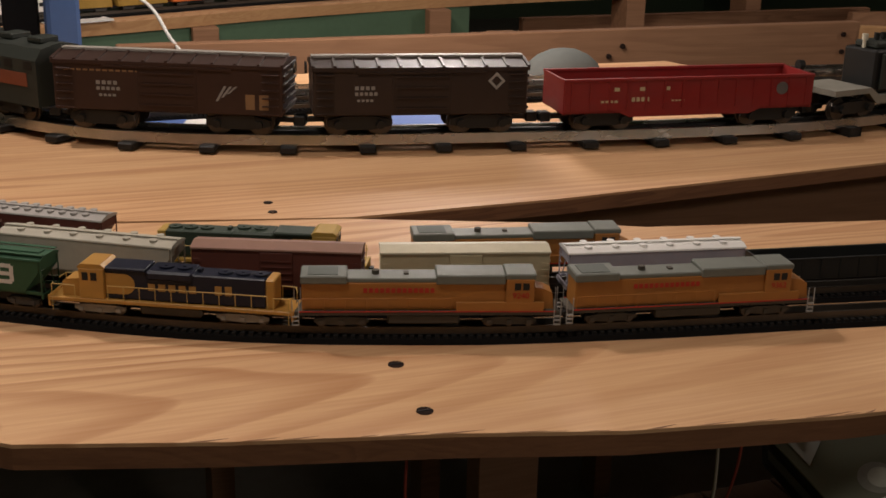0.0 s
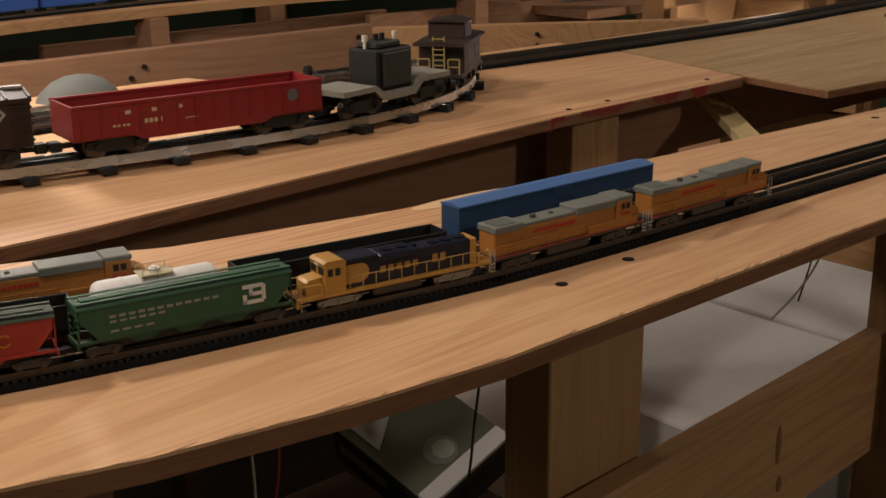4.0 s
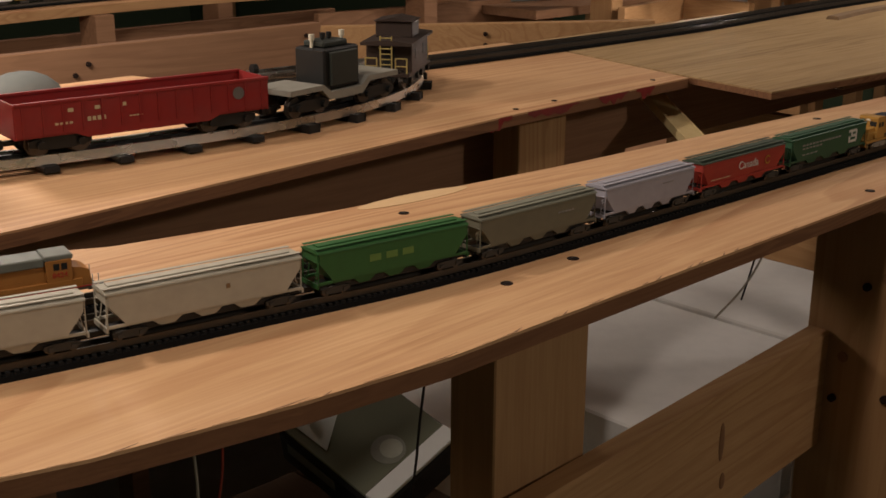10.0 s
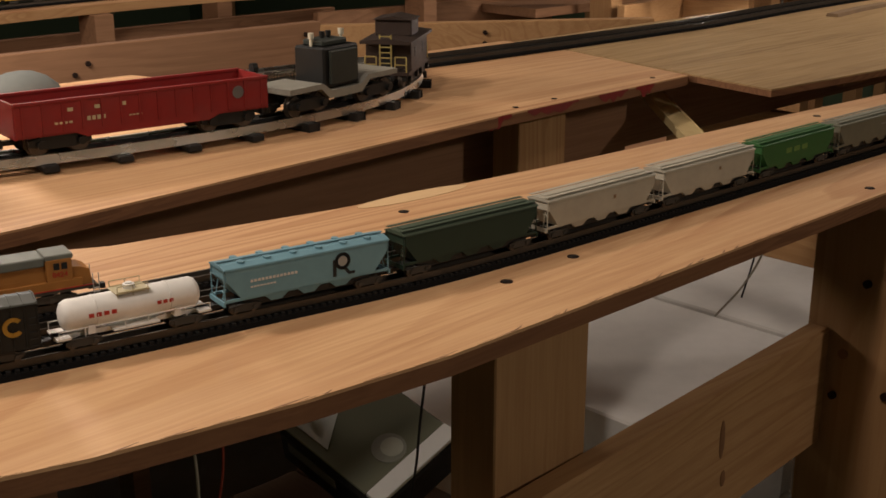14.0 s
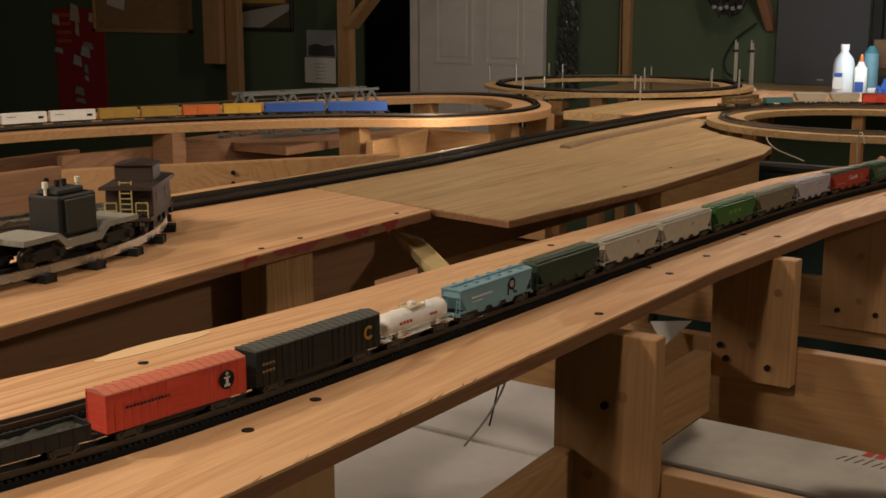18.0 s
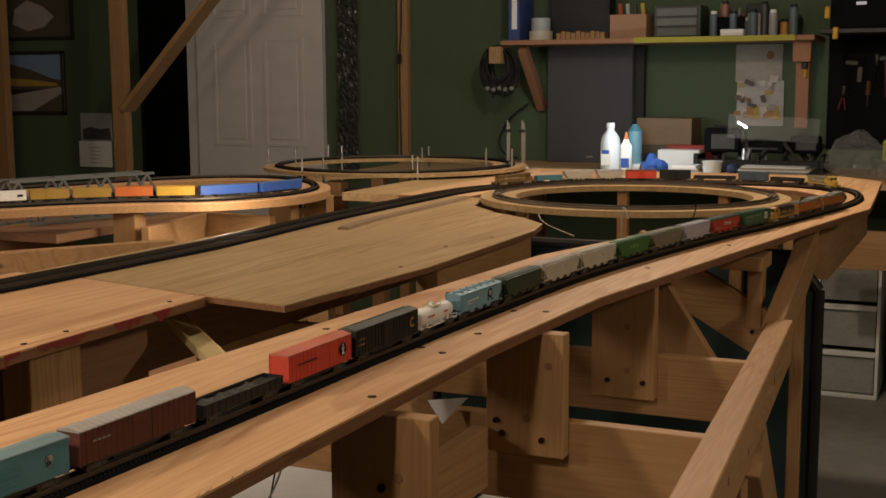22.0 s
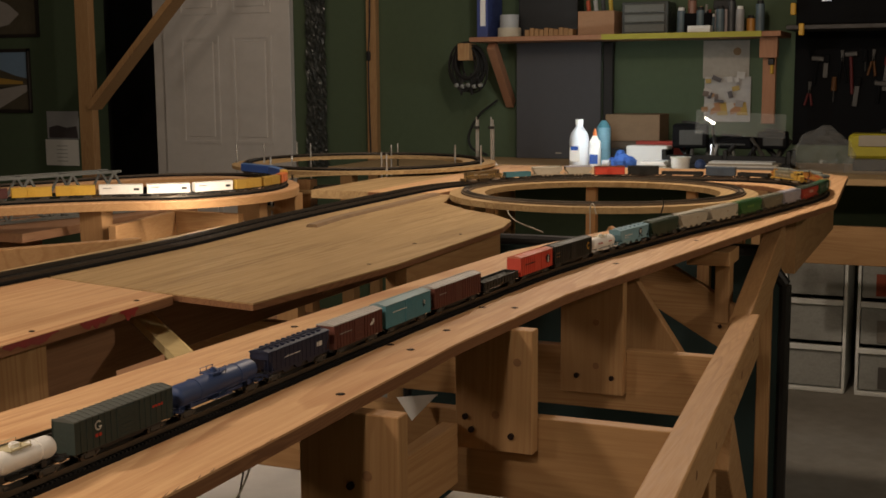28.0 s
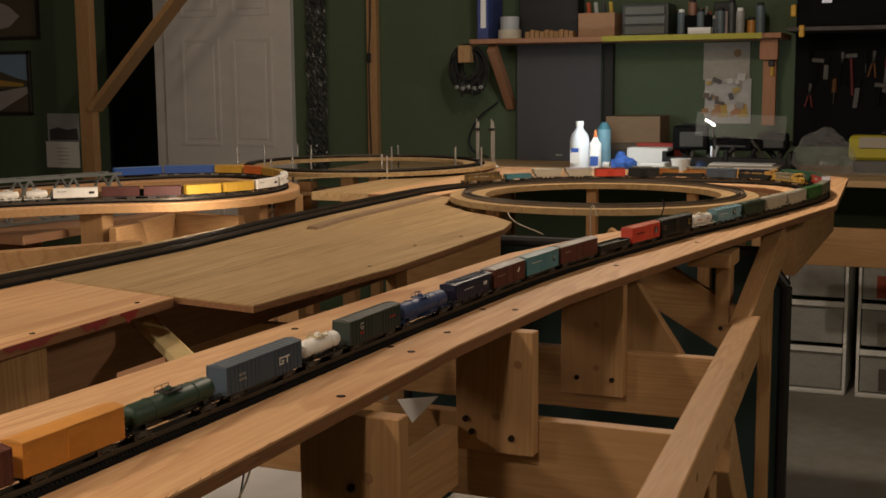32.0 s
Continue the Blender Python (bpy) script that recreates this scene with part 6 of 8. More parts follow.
def crate(x0, x1, y0, y1, z0, z1, n):
    """A closed box of boards with gaps between the top boards."""
    ob = thing("board_crate", "dark brown board crate standing under the decks", "crate", "board crates")
    part("side_board", box(BM(), x0, x1, y0, y0 + 0.014, z0, z1 - 0.0145, 0.001), CRATE, ob)
    part("side_board", box(BM(), x0, x1, y1 - 0.014, y1, z0, z1 - 0.0145, 0.001), CRATE, ob)
    part("end_board", box(BM(), x0, x0 + 0.014, y0 + 0.0145, y1 - 0.0145, z0, z1 - 0.0145, 0.001), CRATE, ob)
    part("end_board", box(BM(), x1 - 0.014, x1, y0 + 0.0145, y1 - 0.0145, z0, z1 - 0.0145, 0.001), CRATE, ob)
    w = (x1 - x0) / n
    for i in range(n):
        part("top_board", box(BM(), x0 + i * w, x0 + (i + 1) * w - 0.003, y0, y1, z1 - 0.014, z1, 0.0012), CRATE, ob)
    return ob


carton(0.93, 1.172, 1.02, 1.20, 0.0, 0.288, "white paper carton behind the slide viewer")
carton(0.93, 1.172, 1.02, 1.20, 0.289, 0.58, "white paper carton behind the slide viewer")
crate(0.30, 0.92, 0.915, 1.16, 0.0, 0.288, 6)
crate(0.32, 0.92, 0.918, 1.16, 0.2885, 0.55, 6)
# tilted appliance on the cartons
ap = thing("slide_viewer", "tilted black box with a smoky glass top and white edge strip", "appliance")
ax = (Vector((0.789, 0.942, 0.61)) - Vector((0.893, 0.941, 0.65))).normalized()
ay = Vector((-0.012, 0.096, 0.03))
ay = (ay - ax * ay.dot(ax)).normalized()
az = ax.cross(ay)
if az.z < 0:
    az = -az
am = Matrix((ax, ay, az)).transposed().to_4x4()
am.translation = Vector((0.893, 0.941, 0.65))
ap.matrix_world = am
part("case", box(BM(), -0.004, 0.134, -0.002, 0.166, -0.058, -0.0005, 0.004), BLACK, ap)
m, nt, b = nodes_of("reflecting_glass_tone")
# glass colour lifted to include what the pane reflects
b.inputs["Base Color"].default_value, b.inputs["Roughness"].default_value = (0.20, 0.205, 0.145, 1), 0.25
part("glass_front", box(BM(), 0.0, 0.130, 0.024, 0.162, 0.0, 0.003, 0.001), m, ap, "dark greenish glass front")
# two pale discs stand in for a round reflection in the glass
glare = part("glare_disc", cyl(BM(), (0.068, 0.047, 0.003), (0.068, 0.047, 0.0042), 0.0205, 28), paint("glare_disc_tone", (0.34, 0.34, 0.28), 0.35, 0.5, 0.2, scale=60), ap, "pale round reflection in the glass, built as a disc")
part("glare_core", cyl(BM(), (0.065, 0.045, 0.0042), (0.065, 0.045, 0.0048), 0.0135, 24), paint("glare_core_tone", (0.55, 0.56, 0.47), 0.2, 0.5, scale=45), glare, "paler middle of the built reflection")
part("edge_strip", box(BM(), 0.0, 0.130, 0.0, 0.022, 0.0, 0.007, 0.001), paint("white_plastic", (0.85, 0.84, 0.8), 0.4, 0.05), ap, "white plastic strip")
# pale plate in the shape of the bright corner reflection
part("glare_plate", prism(BM(), [(0.118, 0.160), (0.062, 0.160), (0.062, 0.134), (0.117, 0.098)], 0.0032, 0.0044), paint("glare_plate_tone", (0.7, 0.72, 0.68), 0.3, 0.1), ap, "pale corner reflection in the glass, built as a plate")
part("knob", ball(BM(), (0.096, 0.143, 0.008), 0.0075, 1, 1, 0.8, 14), paint("chrome_knob", (0.7, 0.7, 0.68), 0.12, 0.05, 1.0), ap, "chrome knob", smooth=True)
part("rating_label", box(BM(), 0.1338, 0.1346, 0.070, 0.150, -0.030, -0.012), paint("grey_label", (0.20, 0.21, 0.18), 0.5, 0.3), ap, "worn grey label")


def wire(points, r, mat, label, name="wire"):
    cu = bpy.data.curves.new(name, "CURVE")
    cu.dimensions, cu.bevel_depth, cu.bevel_resolution = "3D", r, 1
    spl = cu.splines.new("BEZIER")
    spl.bezier_points.add(len(points) - 1)
    for bp, p in zip(spl.bezier_points, points):
        bp.co, bp.handle_left_type, bp.handle_right_type = p, "AUTO", "AUTO"
    cu.materials.append(mat)
    return tagged(new(name, cu), label, "wire", "loose wires")


RED_W, GREY_W, BLK_W = paint("red_wire", (0.28, 0.04, 0.02), 0.5, 0.1), paint("grey_wire", (0.35, 0.31, 0.24), 0.5, 0.1), paint("black_wire", (0.02, 0.02, 0.02), 0.5, 0.1)
wire([(0.30, 0.52, U), (0.315, 0.55, 0.95), (0.31, 0.60, 0.85), (0.40, 0.70, 0.60)], 0.0008, RED_W, "thin red wire hanging under the deck")
wire([(0.27, 0.50, U), (0.28, 0.52, 0.95), (0.27, 0.55, 0.88), (0.36, 0.70, 0.60)], 0.0008, GREY_W, "thin grey wire hanging under the deck")
wire([(0.43, 0.50, U), (0.44, 0.52, 0.97), (0.46, 0.55, 0.90), (0.45, 0.57, 0.80)], 0.0009, BLK_W, "dark wire hanging beside the leg post")
wire([(0.125, 0.54, U), (0.13, 0.55, 0.96), (0.16, 0.56, 0.90)], 0.0008, RED_W, "thin red wire hanging under the deck")
wire([(0.56, 0.50, U), (0.57, 0.52, 0.98), (0.59, 0.53, 0.955)], 0.0009, BLK_W, "short wire end beside the leg post")
wire([(0.84, 0.52, U), (0.835, 0.53, 0.985), (0.825, 0.54, 0.955), (0.80, 0.55, 0.93)], 0.0010, GREY_W, "thin wire looped under the deck")
wire([(0.86, 0.54, U), (0.85, 0.55, 0.96), (0.855, 0.56, 0.93)], 0.0008, BLK_W, "thin wire looped under the deck")
wire([(2.12, 0.60, DECK + 0.01), (2.13, 0.61, 1.075), (2.15, 0.62, 1.03), (2.2, 0.62, 0.87)], 0.0014, GREY_W, "bent feeder wire at the ring")
wire([(2.0, 0.70, 1.0), (2.08, 0.68, 0.98), (2.16, 0.63, 0.87)], 0.0014, GREY_W, "loose feeder wire below the ring")
wire([(2.30, 0.56, 0.86), (2.26, 0.55, 0.97), (2.22, 0.50, 1.07), (2.2, 0.5, 1.085)], 0.0012, BLK_W, "dark feeder wire rising beside the ring")
wire([(2.62, 0.95, 1.03), (2.50, 0.90, 1.0), (2.42, 0.80, 0.98)], 0.0016, GREY_W, "feeder wire under the ring")

# ---- leaflets and odd things on the tinplate deck ----
BLUEP, PAPERP = paint("blue_leaflet", (0.10, 0.17, 0.42), 0.5, 0.1), paint("paper_white", (0.74, 0.72, 0.67), 0.6, 0.06, scale=40)
for x, y, a in ((0.105, 1.135, 158), (0.305, 1.098, -14)):
    lf = thing("leaflet", "blue and white printed leaflet lying on the deck", "paper", "leaflets", pose(x, y, DECK - 0.0008, 0, 0, a))
    part("page", box(BM(), -0.05, 0.05, -0.06, 0.06, 0.0, 0.0015), PAPERP, lf)
    part("print_panel", box(BM(), -0.015, 0.045, -0.055, 0.055, 0.0015, 0.002), BLUEP, lf, "blue printed panel")
pp = thing("paper_sheet", "white sheet of paper lying on the raised table's edge", "paper", m=pose(0.075, 1.795, DECK + 0.0002, 0, 0, 22))
part("page", box(BM(), -0.045, 0.045, -0.028, 0.028, 0.0, 0.0012), PAPERP, pp)
part("folded_corner", prism(BM(), [(0.020, -0.028), (0.045, -0.028), (0.045, 0.004)], 0.0013, 0.0026), PAPERP, pp)
dome = BM()
ball(dome, (0.565, 1.285, DECK - 0.016), 0.042, 1.25, 0.75, 1.0, 20)
bmesh.ops.bisect_plane(dome, geom=dome.verts[:] + dome.edges[:] + dome.faces[:], plane_co=(0, 0, DECK - 0.0008), plane_no=(0, 0, -1), clear_outer=True)
solid("plaster_mound", dome, paint("grey_plaster", (0.10, 0.105, 0.097), 0.7, 0.2), "rounded grey plaster mound on the deck", "scenery", smooth=True)
FELT = paint("black_stand", (0.008, 0.008, 0.0085), 0.85, 0.1, spec=0.06)
st = thing("equipment_stand", "black upright stand behind the tinplate engine", "stand")
part("column", box(BM(), -0.022, 0.016, 1.47, 1.52, DECK - 0.0008, 1.32, 0.003), FELT, st)
part("base", box(BM(), -0.05, 0.03, 1.468, 1.56, DECK - 0.0008, DECK + 0.008, 0.002), FELT, st)
sb = thing("storage_tub", "blue plastic tub behind the tinplate engine", "box")
part("tub", box(BM(), 0.020, 0.054, 1.40, 1.46, DECK - 0.0008, 1.135, 0.004), paint("blue_plastic", (0.05, 0.10, 0.24), 0.4, 0.1), sb)
part("tub_lid", box(BM(), 0.017, 0.057, 1.396, 1.464, 1.135, 1.145, 0.002), BLACK, sb)
wire([(0.095, 1.60, 1.115), (0.14, 1.58, 1.10), (0.165, 1.52, 1.06), (0.17, 1.47, 1.05)], 0.0022, PAPERP, "white cable lying over the table edge", "cable")

# ---- raised loop table of the reefer train ----
lt = thing("loop_table", "curved plywood table edge carrying the reefer train's loop", "train table")
ce = even(LINE_C, 0.03)
part("face_veneer", ribbon(BM(), ce, 0.048, DECK - 0.003, DECK - 0.0002, 0.012), PLY, lt)
part("core", ribbon(BM(), ce, 0.048, DECK - 0.019, DECK - 0.0031, 0.012), PINE_X, lt)
gp = np.array([(-1.3, 1.41), (-0.6, 1.545), (0.085, 1.787), (0.39, 1.912), (0.76, 2.012)])
part("green_fascia", ribbon(BM(), even(curve_through(gp), 0.03), 0.006, DECK - 0.075, DECK - 0.0195), paint("green_trim_paint", (0.07, 0.12, 0.07), 0.5, 0.25), lt, "faded green painted fascia")
# posts left of x = 2 take the shade-darkened pine
for x, y in ((2.12, 1.72), (1.78, 1.95), (0.67, 1.985), (2.60, 1.52), (1.08, 2.06), (2.72, 1.95), (1.5, 2.30), (0.26, 1.86)):
    plank("table_post", "pine post under the raised loop table", x - 0.019, x + 0.019, y - 0.03, y + 0.03, 0.0, DECK - 0.0195, SHADE_PINE if x < 2.0 else PINE_Z)
f1 = plank("fascia_board", "reddish pine fascia board with bolt heads behind the decks, darkened for shade", 0.10, 1.15, 1.500, 1.519, 0.955, 1.057, SHADE_PINE)
f2 = timber("fascia_board", "pine fascia board slanting in behind the decks", (1.152, 1.509, 1.0), (1.60, 1.212, 1.0), 0.019, 0.102)
bolts(f1, [(0.76, 1.499, 1.035), (0.76, 1.499, 1.01), (0.74, 1.499, 1.022), (1.12, 1.499, 1.04), (1.12, 1.499, 1.015)], (0, -1, 0), 0.0035)
bolts(f2, [(1.36, 1.355, 1.035), (1.36, 1.355, 1.018)], (-0.56, -0.82, 0), 0.0035)
plank("table_post", "pine post behind the fascia board, shade in its colour", 0.585, 0.625, 1.5195, 1.56, 0.6, 1.052, SHADE_PINE)
for a, b in (((2.09, 1.655, 0.963), (2.37, 1.70, 0.963)), ((2.378, 1.71, 0.963), (2.365, 1.51, 0.963)), ((2.45, 1.5, 0.985), (2.7, 1.72, 0.985)), ((1.55, 2.02, 0.96), (2.2, 1.95, 0.96)), ((0.9, 2.14, 0.95), (1.7, 2.15, 0.95))):
    timber("table_joist", "pine joist under the raised loop table", a, b, 0.019, 0.07, mat=SHADE_PINE if a[0] < 2 else None)
for y in (1.75, 2.3):
    plank("table_rail", "long pine rail low under the raised table", -0.2, 2.7, y, y + 0.03, 0.70, 0.80, SHADE_PINE)
plank("lower_shelf", "dim plywood shelf low under the raised table", -0.4, 2.9, 1.54, 2.6, 0.66, 0.68, SHADE_PINE)
for i, (x, y, w, h) in enumerate(((0.25, 1.75, 0.20, 0.10), (0.62, 1.9, 0.16, 0.14), (1.05, 1.85, 0.22, 0.12), (1.5, 1.8, 0.18, 0.16), (1.85, 2.1, 0.16, 0.13), (2.3, 2.1, 0.2, 0.12))):
    ob = thing("cardboard_box", "dim brown cardboard box stored under the raised table", "box", "stored boxes", pose(x, y, 0.681, 0, 0, i * 17))
    part("box_body", box(BM(), -w / 2, w / 2, -0.08, 0.08, 0, h, 0.002), paint("cardboard_%d" % i, (0.20, 0.13, 0.07), 0.8, 0.3), ob)
    part("flap", box(BM(), -w / 2, w / 2, -0.082, -0.0, h, h + 0.003), paint("cardboard_flap_%d" % i, (0.23, 0.15, 0.08), 0.8, 0.3), ob)
# grey truss bridge standing on the table
br = thing("model_bridge", "grey plastic truss bridge model standing behind the loop", "model bridge")
GREYP = paint("grey_model_plastic", (0.13, 0.138, 0.128), 0.5, 0.2)
plank("bridge_ledge", "plywood ledge inside the loop under the bridge model", 1.98, 2.62, 1.80, 2.12, DECK - 0.080, DECK - 0.0605, SHADE_PINE)
br.matrix_world = pose(2.42, 1.865, DECK - 0.0602, 0, 0, 161)
BL, BH = 0.44, 0.102
for s in (-0.028, 0.028):
    part("bottom_chord", beam(BM(), (0, s, 0.005), (BL, s, 0.005), 0.005, 0.007, bevel=0), GREYP, br)
    part("top_chord", beam(BM(), (0.035, s, BH), (BL - 0.035, s, BH), 0.005, 0.006, bevel=0), GREYP, br)
    for i in range(8):
        xa, xb = BL * i / 8, BL * (i + 1) / 8
        z0, z1 = (0.005, BH) if i % 2 == 0 else (BH, 0.005)
        part("diagonal", beam(BM(), (xa, s, z0), (xb, s, z1), 0.004, 0.0055, bevel=0), GREYP, br)
for i in range(9):
    x = BL * i / 8
    part("floor_beam", box(BM(), x - 0.003, x + 0.003, -0.028, 0.028, 0.002, 0.008), GREYP, br)
    if 0 < i < 8 and i % 2:
        part("top_strut", box(BM(), x - 0.0025, x + 0.0025, -0.028, 0.028, BH - 0.002, BH + 0.002), GREYP, br)

# ---- helix with threaded rods ----
hx = thing("helix", "stacked plywood helix rings with steel threaded rods", "train table")
HC = (3.2, 1.61)
for k, z in enumerate((DECK + 0.016, DECK - 0.035, DECK - 0.085)):
    part("helix_ring", annulus(BM(), HC, 0.290, 0.385, z - 0.009, z), PLY_FAR, hx)
    part("roadbed", annulus(BM(), HC, 0.33, 0.352, z, z + 0.004), ROADBED, hx)
    for r in (0.3365, 0.3455):
        part("rail", annulus(BM(), HC, r - 0.0007, r + 0.0007, z + 0.004, z + 0.008), RAIL, hx)
for i in range(7):
    a = radians(10 + 51.4 * i)
    for r in (0.295, 0.375):
        x, y = HC[0] + r * math.cos(a), HC[1] + r * math.sin(a)
        part("threaded_rod", cyl(BM(), (x, y, DECK - 0.15), (x, y, 1.098 + 0.010 * ((i * 7) % 3)), 0.0028, 8), STEEL, hx)
for a in (180, 300, 80):
    x, y = HC[0] + 0.345 * math.cos(radians(a)), HC[1] + 0.345 * math.sin(radians(a))
    part("helix_post", box(BM(), x - 0.02, x + 0.02, y - 0.02, y + 0.02, 0.0, DECK - 0.008, 0.001), PINE_Z, hx)
for y in (1.335, 1.288):
    ts = thing("signal_mast", "bundle of steel rods on a white weighted foot", "rod stand", "rod stands")
    part("foot", cyl(BM(), (3.40, y, DECK), (3.40, y, DECK + 0.008), 0.022, 20, 0.014), WHITE_PAINT, ts)
    for k in range(2 if y > 1.3 else 4):
        part("rod", cyl(BM(), (3.40 + 0.004 * k, y - 0.004 * (k % 2), DECK + 0.008), (3.40 + 0.004 * k, y - 0.004 * (k % 2), 1.19 - 0.008 * k), 0.0026, 8), STEEL, ts)
    part("collar", cyl(BM(), (3.40, y, 1.155), (3.40, y, 1.163), 0.010, 10), BLACK, ts)
plank("deck_bridge", "plywood strip joining the loop deck and the helix", 2.5, 3.45, 1.251, 1.40, DECK - 0.02, DECK - 0.0004, PLY_FAR)

# added white triangle at the cross beam, for the carton glimpsed between planks
bm = BM()
tri = [(0.526, 0.951), (0.564, 0.9505), (0.548, 0.924)]
lo, hi = [[bm.verts.new((1.2185 - k - 0.7 * (y - 0.526) - 0.25 * (0.951 - z), y, z)) for y, z in tri] for k in (0.0, 0.0008)]
bm.faces.new(lo)
bm.faces.new(hi[::-1])
for i in range(3):
    bm.faces.new((lo[i], hi[i], hi[(i + 1) % 3], lo[(i + 1) % 3]))
bmesh.ops.recalc_face_normals(bm, faces=bm.faces)
solid("carton_glimpse", bm, paint("glimpse_white", (0.9, 0.89, 0.87), 0.6, 0.02), "white triangle standing in for a carton glimpsed between planks", "paper")


# ---- door wall ----
DOOR_Y0, DOOR_Y1 = 3.272, 4.075
dr = thing("door_1", "white six-panel door folded open against the wall", "door", kind="structure")
DX = WX - 0.045
part("door_leaf", box(BM(), DX, WX - 0.005, DOOR_Y0, DOOR_Y1, 0.01, 2.04, 0.002), WHITE_PAINT, dr)
pw = 0.245
for y0 in (DOOR_Y0 + 0.115, DOOR_Y1 - 0.115 - pw):
    for z0, z1 in ((0.21, 0.76), (0.965, 1.545), (1.66, 1.91)):
        bm = BM()
        for a0, a1, b0, b1 in ((y0, y0 + pw, z0, z0 + 0.016), (y0, y0 + pw, z1 - 0.016, z1), (y0, y0 + 0.016, z0 + 0.016, z1 - 0.016), (y0 + pw - 0.016, y0 + pw, z0 + 0.016, z1 - 0.016)):
            box(bm, DX - 0.007, DX + 0.001, a0, a1, b0, b1)
        mould = part("panel_moulding", bm, WHITE_PAINT, dr)
        part("raised_panel", box(BM(), DX - 0.005, DX + 0.001, y0 + 0.034, y0 + pw - 0.034, z0 + 0.034, z1 - 0.034, 0.004), WHITE_PAINT, mould)
for y0, y1 in ((4.09, 4.16),):
    solid("door_casing", box(BM(), WX - 0.018, WX + 0.125, y0, y1, 0, 2.1, 0.002), WHITE_PAINT, "white painted casing beside the dark doorway", kind="structure")
solid("door_casing", box(BM(), WX - 0.018, WX + 0.125, 4.09, 4.66, 2.1, 2.17, 0.002), WHITE_PAINT, "white painted casing over the dark doorway", kind="structure")
timber("support_post", "rough pine support post standing beside the doorway", (5.2, 4.235, 0), (5.2, 4.235, 2.45), 0.05, 0.085, (0, 1, 0))
timber("support_brace", "slanting pine brace fixed to the support post", (5.2, 4.20, 1.17), (5.2, 3.12, 2.25), 0.03, 0.10, (1, 0, 0))
timber("support_post", "rough pine support post on the green wall", (5.45, 5.31, 0), (5.45, 5.31, 2.45), 0.05, 0.10, (0, 1, 0))
timber("support_post_board", "rough pine board doubled onto the post", (5.42, 5.45, 0.93), (5.42, 5.45, 2.45), 0.05, 0.14, (0, 1, 0))
timber("support_post", "rough pine support post on the green wall", (5.45, 8.05, 0), (5.45, 8.05, 2.45), 0.05, 0.10, (0, 1, 0))
timber("support_brace", "slanting pine brace on the far support post", (5.45, 7.98, 1.30), (5.45, 7.4, 2.1), 0.03, 0.10, (1, 0, 0))
timber("wall_stud", "narrow pine stud fixed to the green wall", (WX - 0.02, 2.80, 0), (WX - 0.02, 2.80, 2.45), 0.04, 0.055, (0, 1, 0))
wire([(WX - 0.045, 2.81, 2.4), (WX - 0.05, 2.802, 1.6), (WX - 0.048, 2.812, 1.42), (WX - 0.05, 2.806, 0.9)], 0.004, BLK_W, "black cord hanging down the stud", "cord")
solid("cord_switch", box(BM(), WX - 0.06, WX - 0.044, 2.80, 2.82, 1.40, 1.45, 0.004), BLACK, "black in-line switch on the hanging cord", "switch")
# crumpled clear plastic hanging beside the door
bm = BM()
n, m2 = 90, 13
g = [[bm.verts.new((WX - 0.030 + 0.016 * noise.noise((i * 0.9, j * 0.9, 2.0)) + 0.009 * noise.noise((i * 2.3, j * 2.1, 4.0)), 3.07 + 0.0098 * j + 0.012 * noise.noise((i * 0.16, j * 0.2, 7.0)), 0.80 + 1.5 * i / n)) for j in range(m2)] for i in range(n + 1)]
for i in range(n):
    for j in range(m2 - 1):
        bm.faces.new((g[i][j], g[i + 1][j], g[i + 1][j + 1], g[i][j + 1]))
bmesh.ops.solidify(bm, geom=bm.faces[:], thickness=0.0015)
solid("plastic_sheet", bm, paint("crumpled_plastic", (0.075, 0.08, 0.07), 0.2, 0.3, spec=0.6), "crumpled grey plastic sheet hanging beside the door", "plastic sheet")

# pictures and papers on the wall
PX = WX - 0.004


def wall_panel(parent, name, y0, y1, z0, z1, mat, lift=0.0, th=0.003, label=""):
    return part(name, box(BM(), PX - lift - th, PX - lift, y0, y1, z0, z1), mat, parent, label)


FRAME_D = paint("dark_frame", (0.03, 0.024, 0.02), 0.4, 0.2)
SKY_B, HILL, TRAIN_Y, ROADP = paint("print_sky", (0.20, 0.30, 0.42), 0.4, 0.1, scale=20), paint("print_hill", (0.09, 0.075, 0.05), 0.5, 0.4, scale=40), paint("print_yellow", (0.45, 0.27, 0.06), 0.5, 0.2), paint("print_road", (0.36, 0.33, 0.30), 0.5, 0.2, scale=30)
pf = thing("framed_picture", "framed photograph of a yellow train under a blue sky", "picture")
Y0, Y1, Z0, Z1 = 5.045, 5.60, 1.125, 1.50
wall_panel(pf, "backing", Y0, Y1, Z0, Z1, FRAME_D)
for a0, a1, b0, b1 in ((Y0, Y1, Z0, Z0 + 0.018), (Y0, Y1, Z1 - 0.018, Z1), (Y0, Y0 + 0.018, Z0, Z1), (Y1 - 0.018, Y1, Z0, Z1)):
    part("frame_bar", box(BM(), PX - 0.02, PX - 0.003, a0, a1, b0, b1, 0.002), FRAME_D, pf)
wall_panel(pf, "printed_sky", Y0 + 0.02, Y1 - 0.02, Z0 + 0.19, Z1 - 0.02, SKY_B, 0.0035, 0.001)


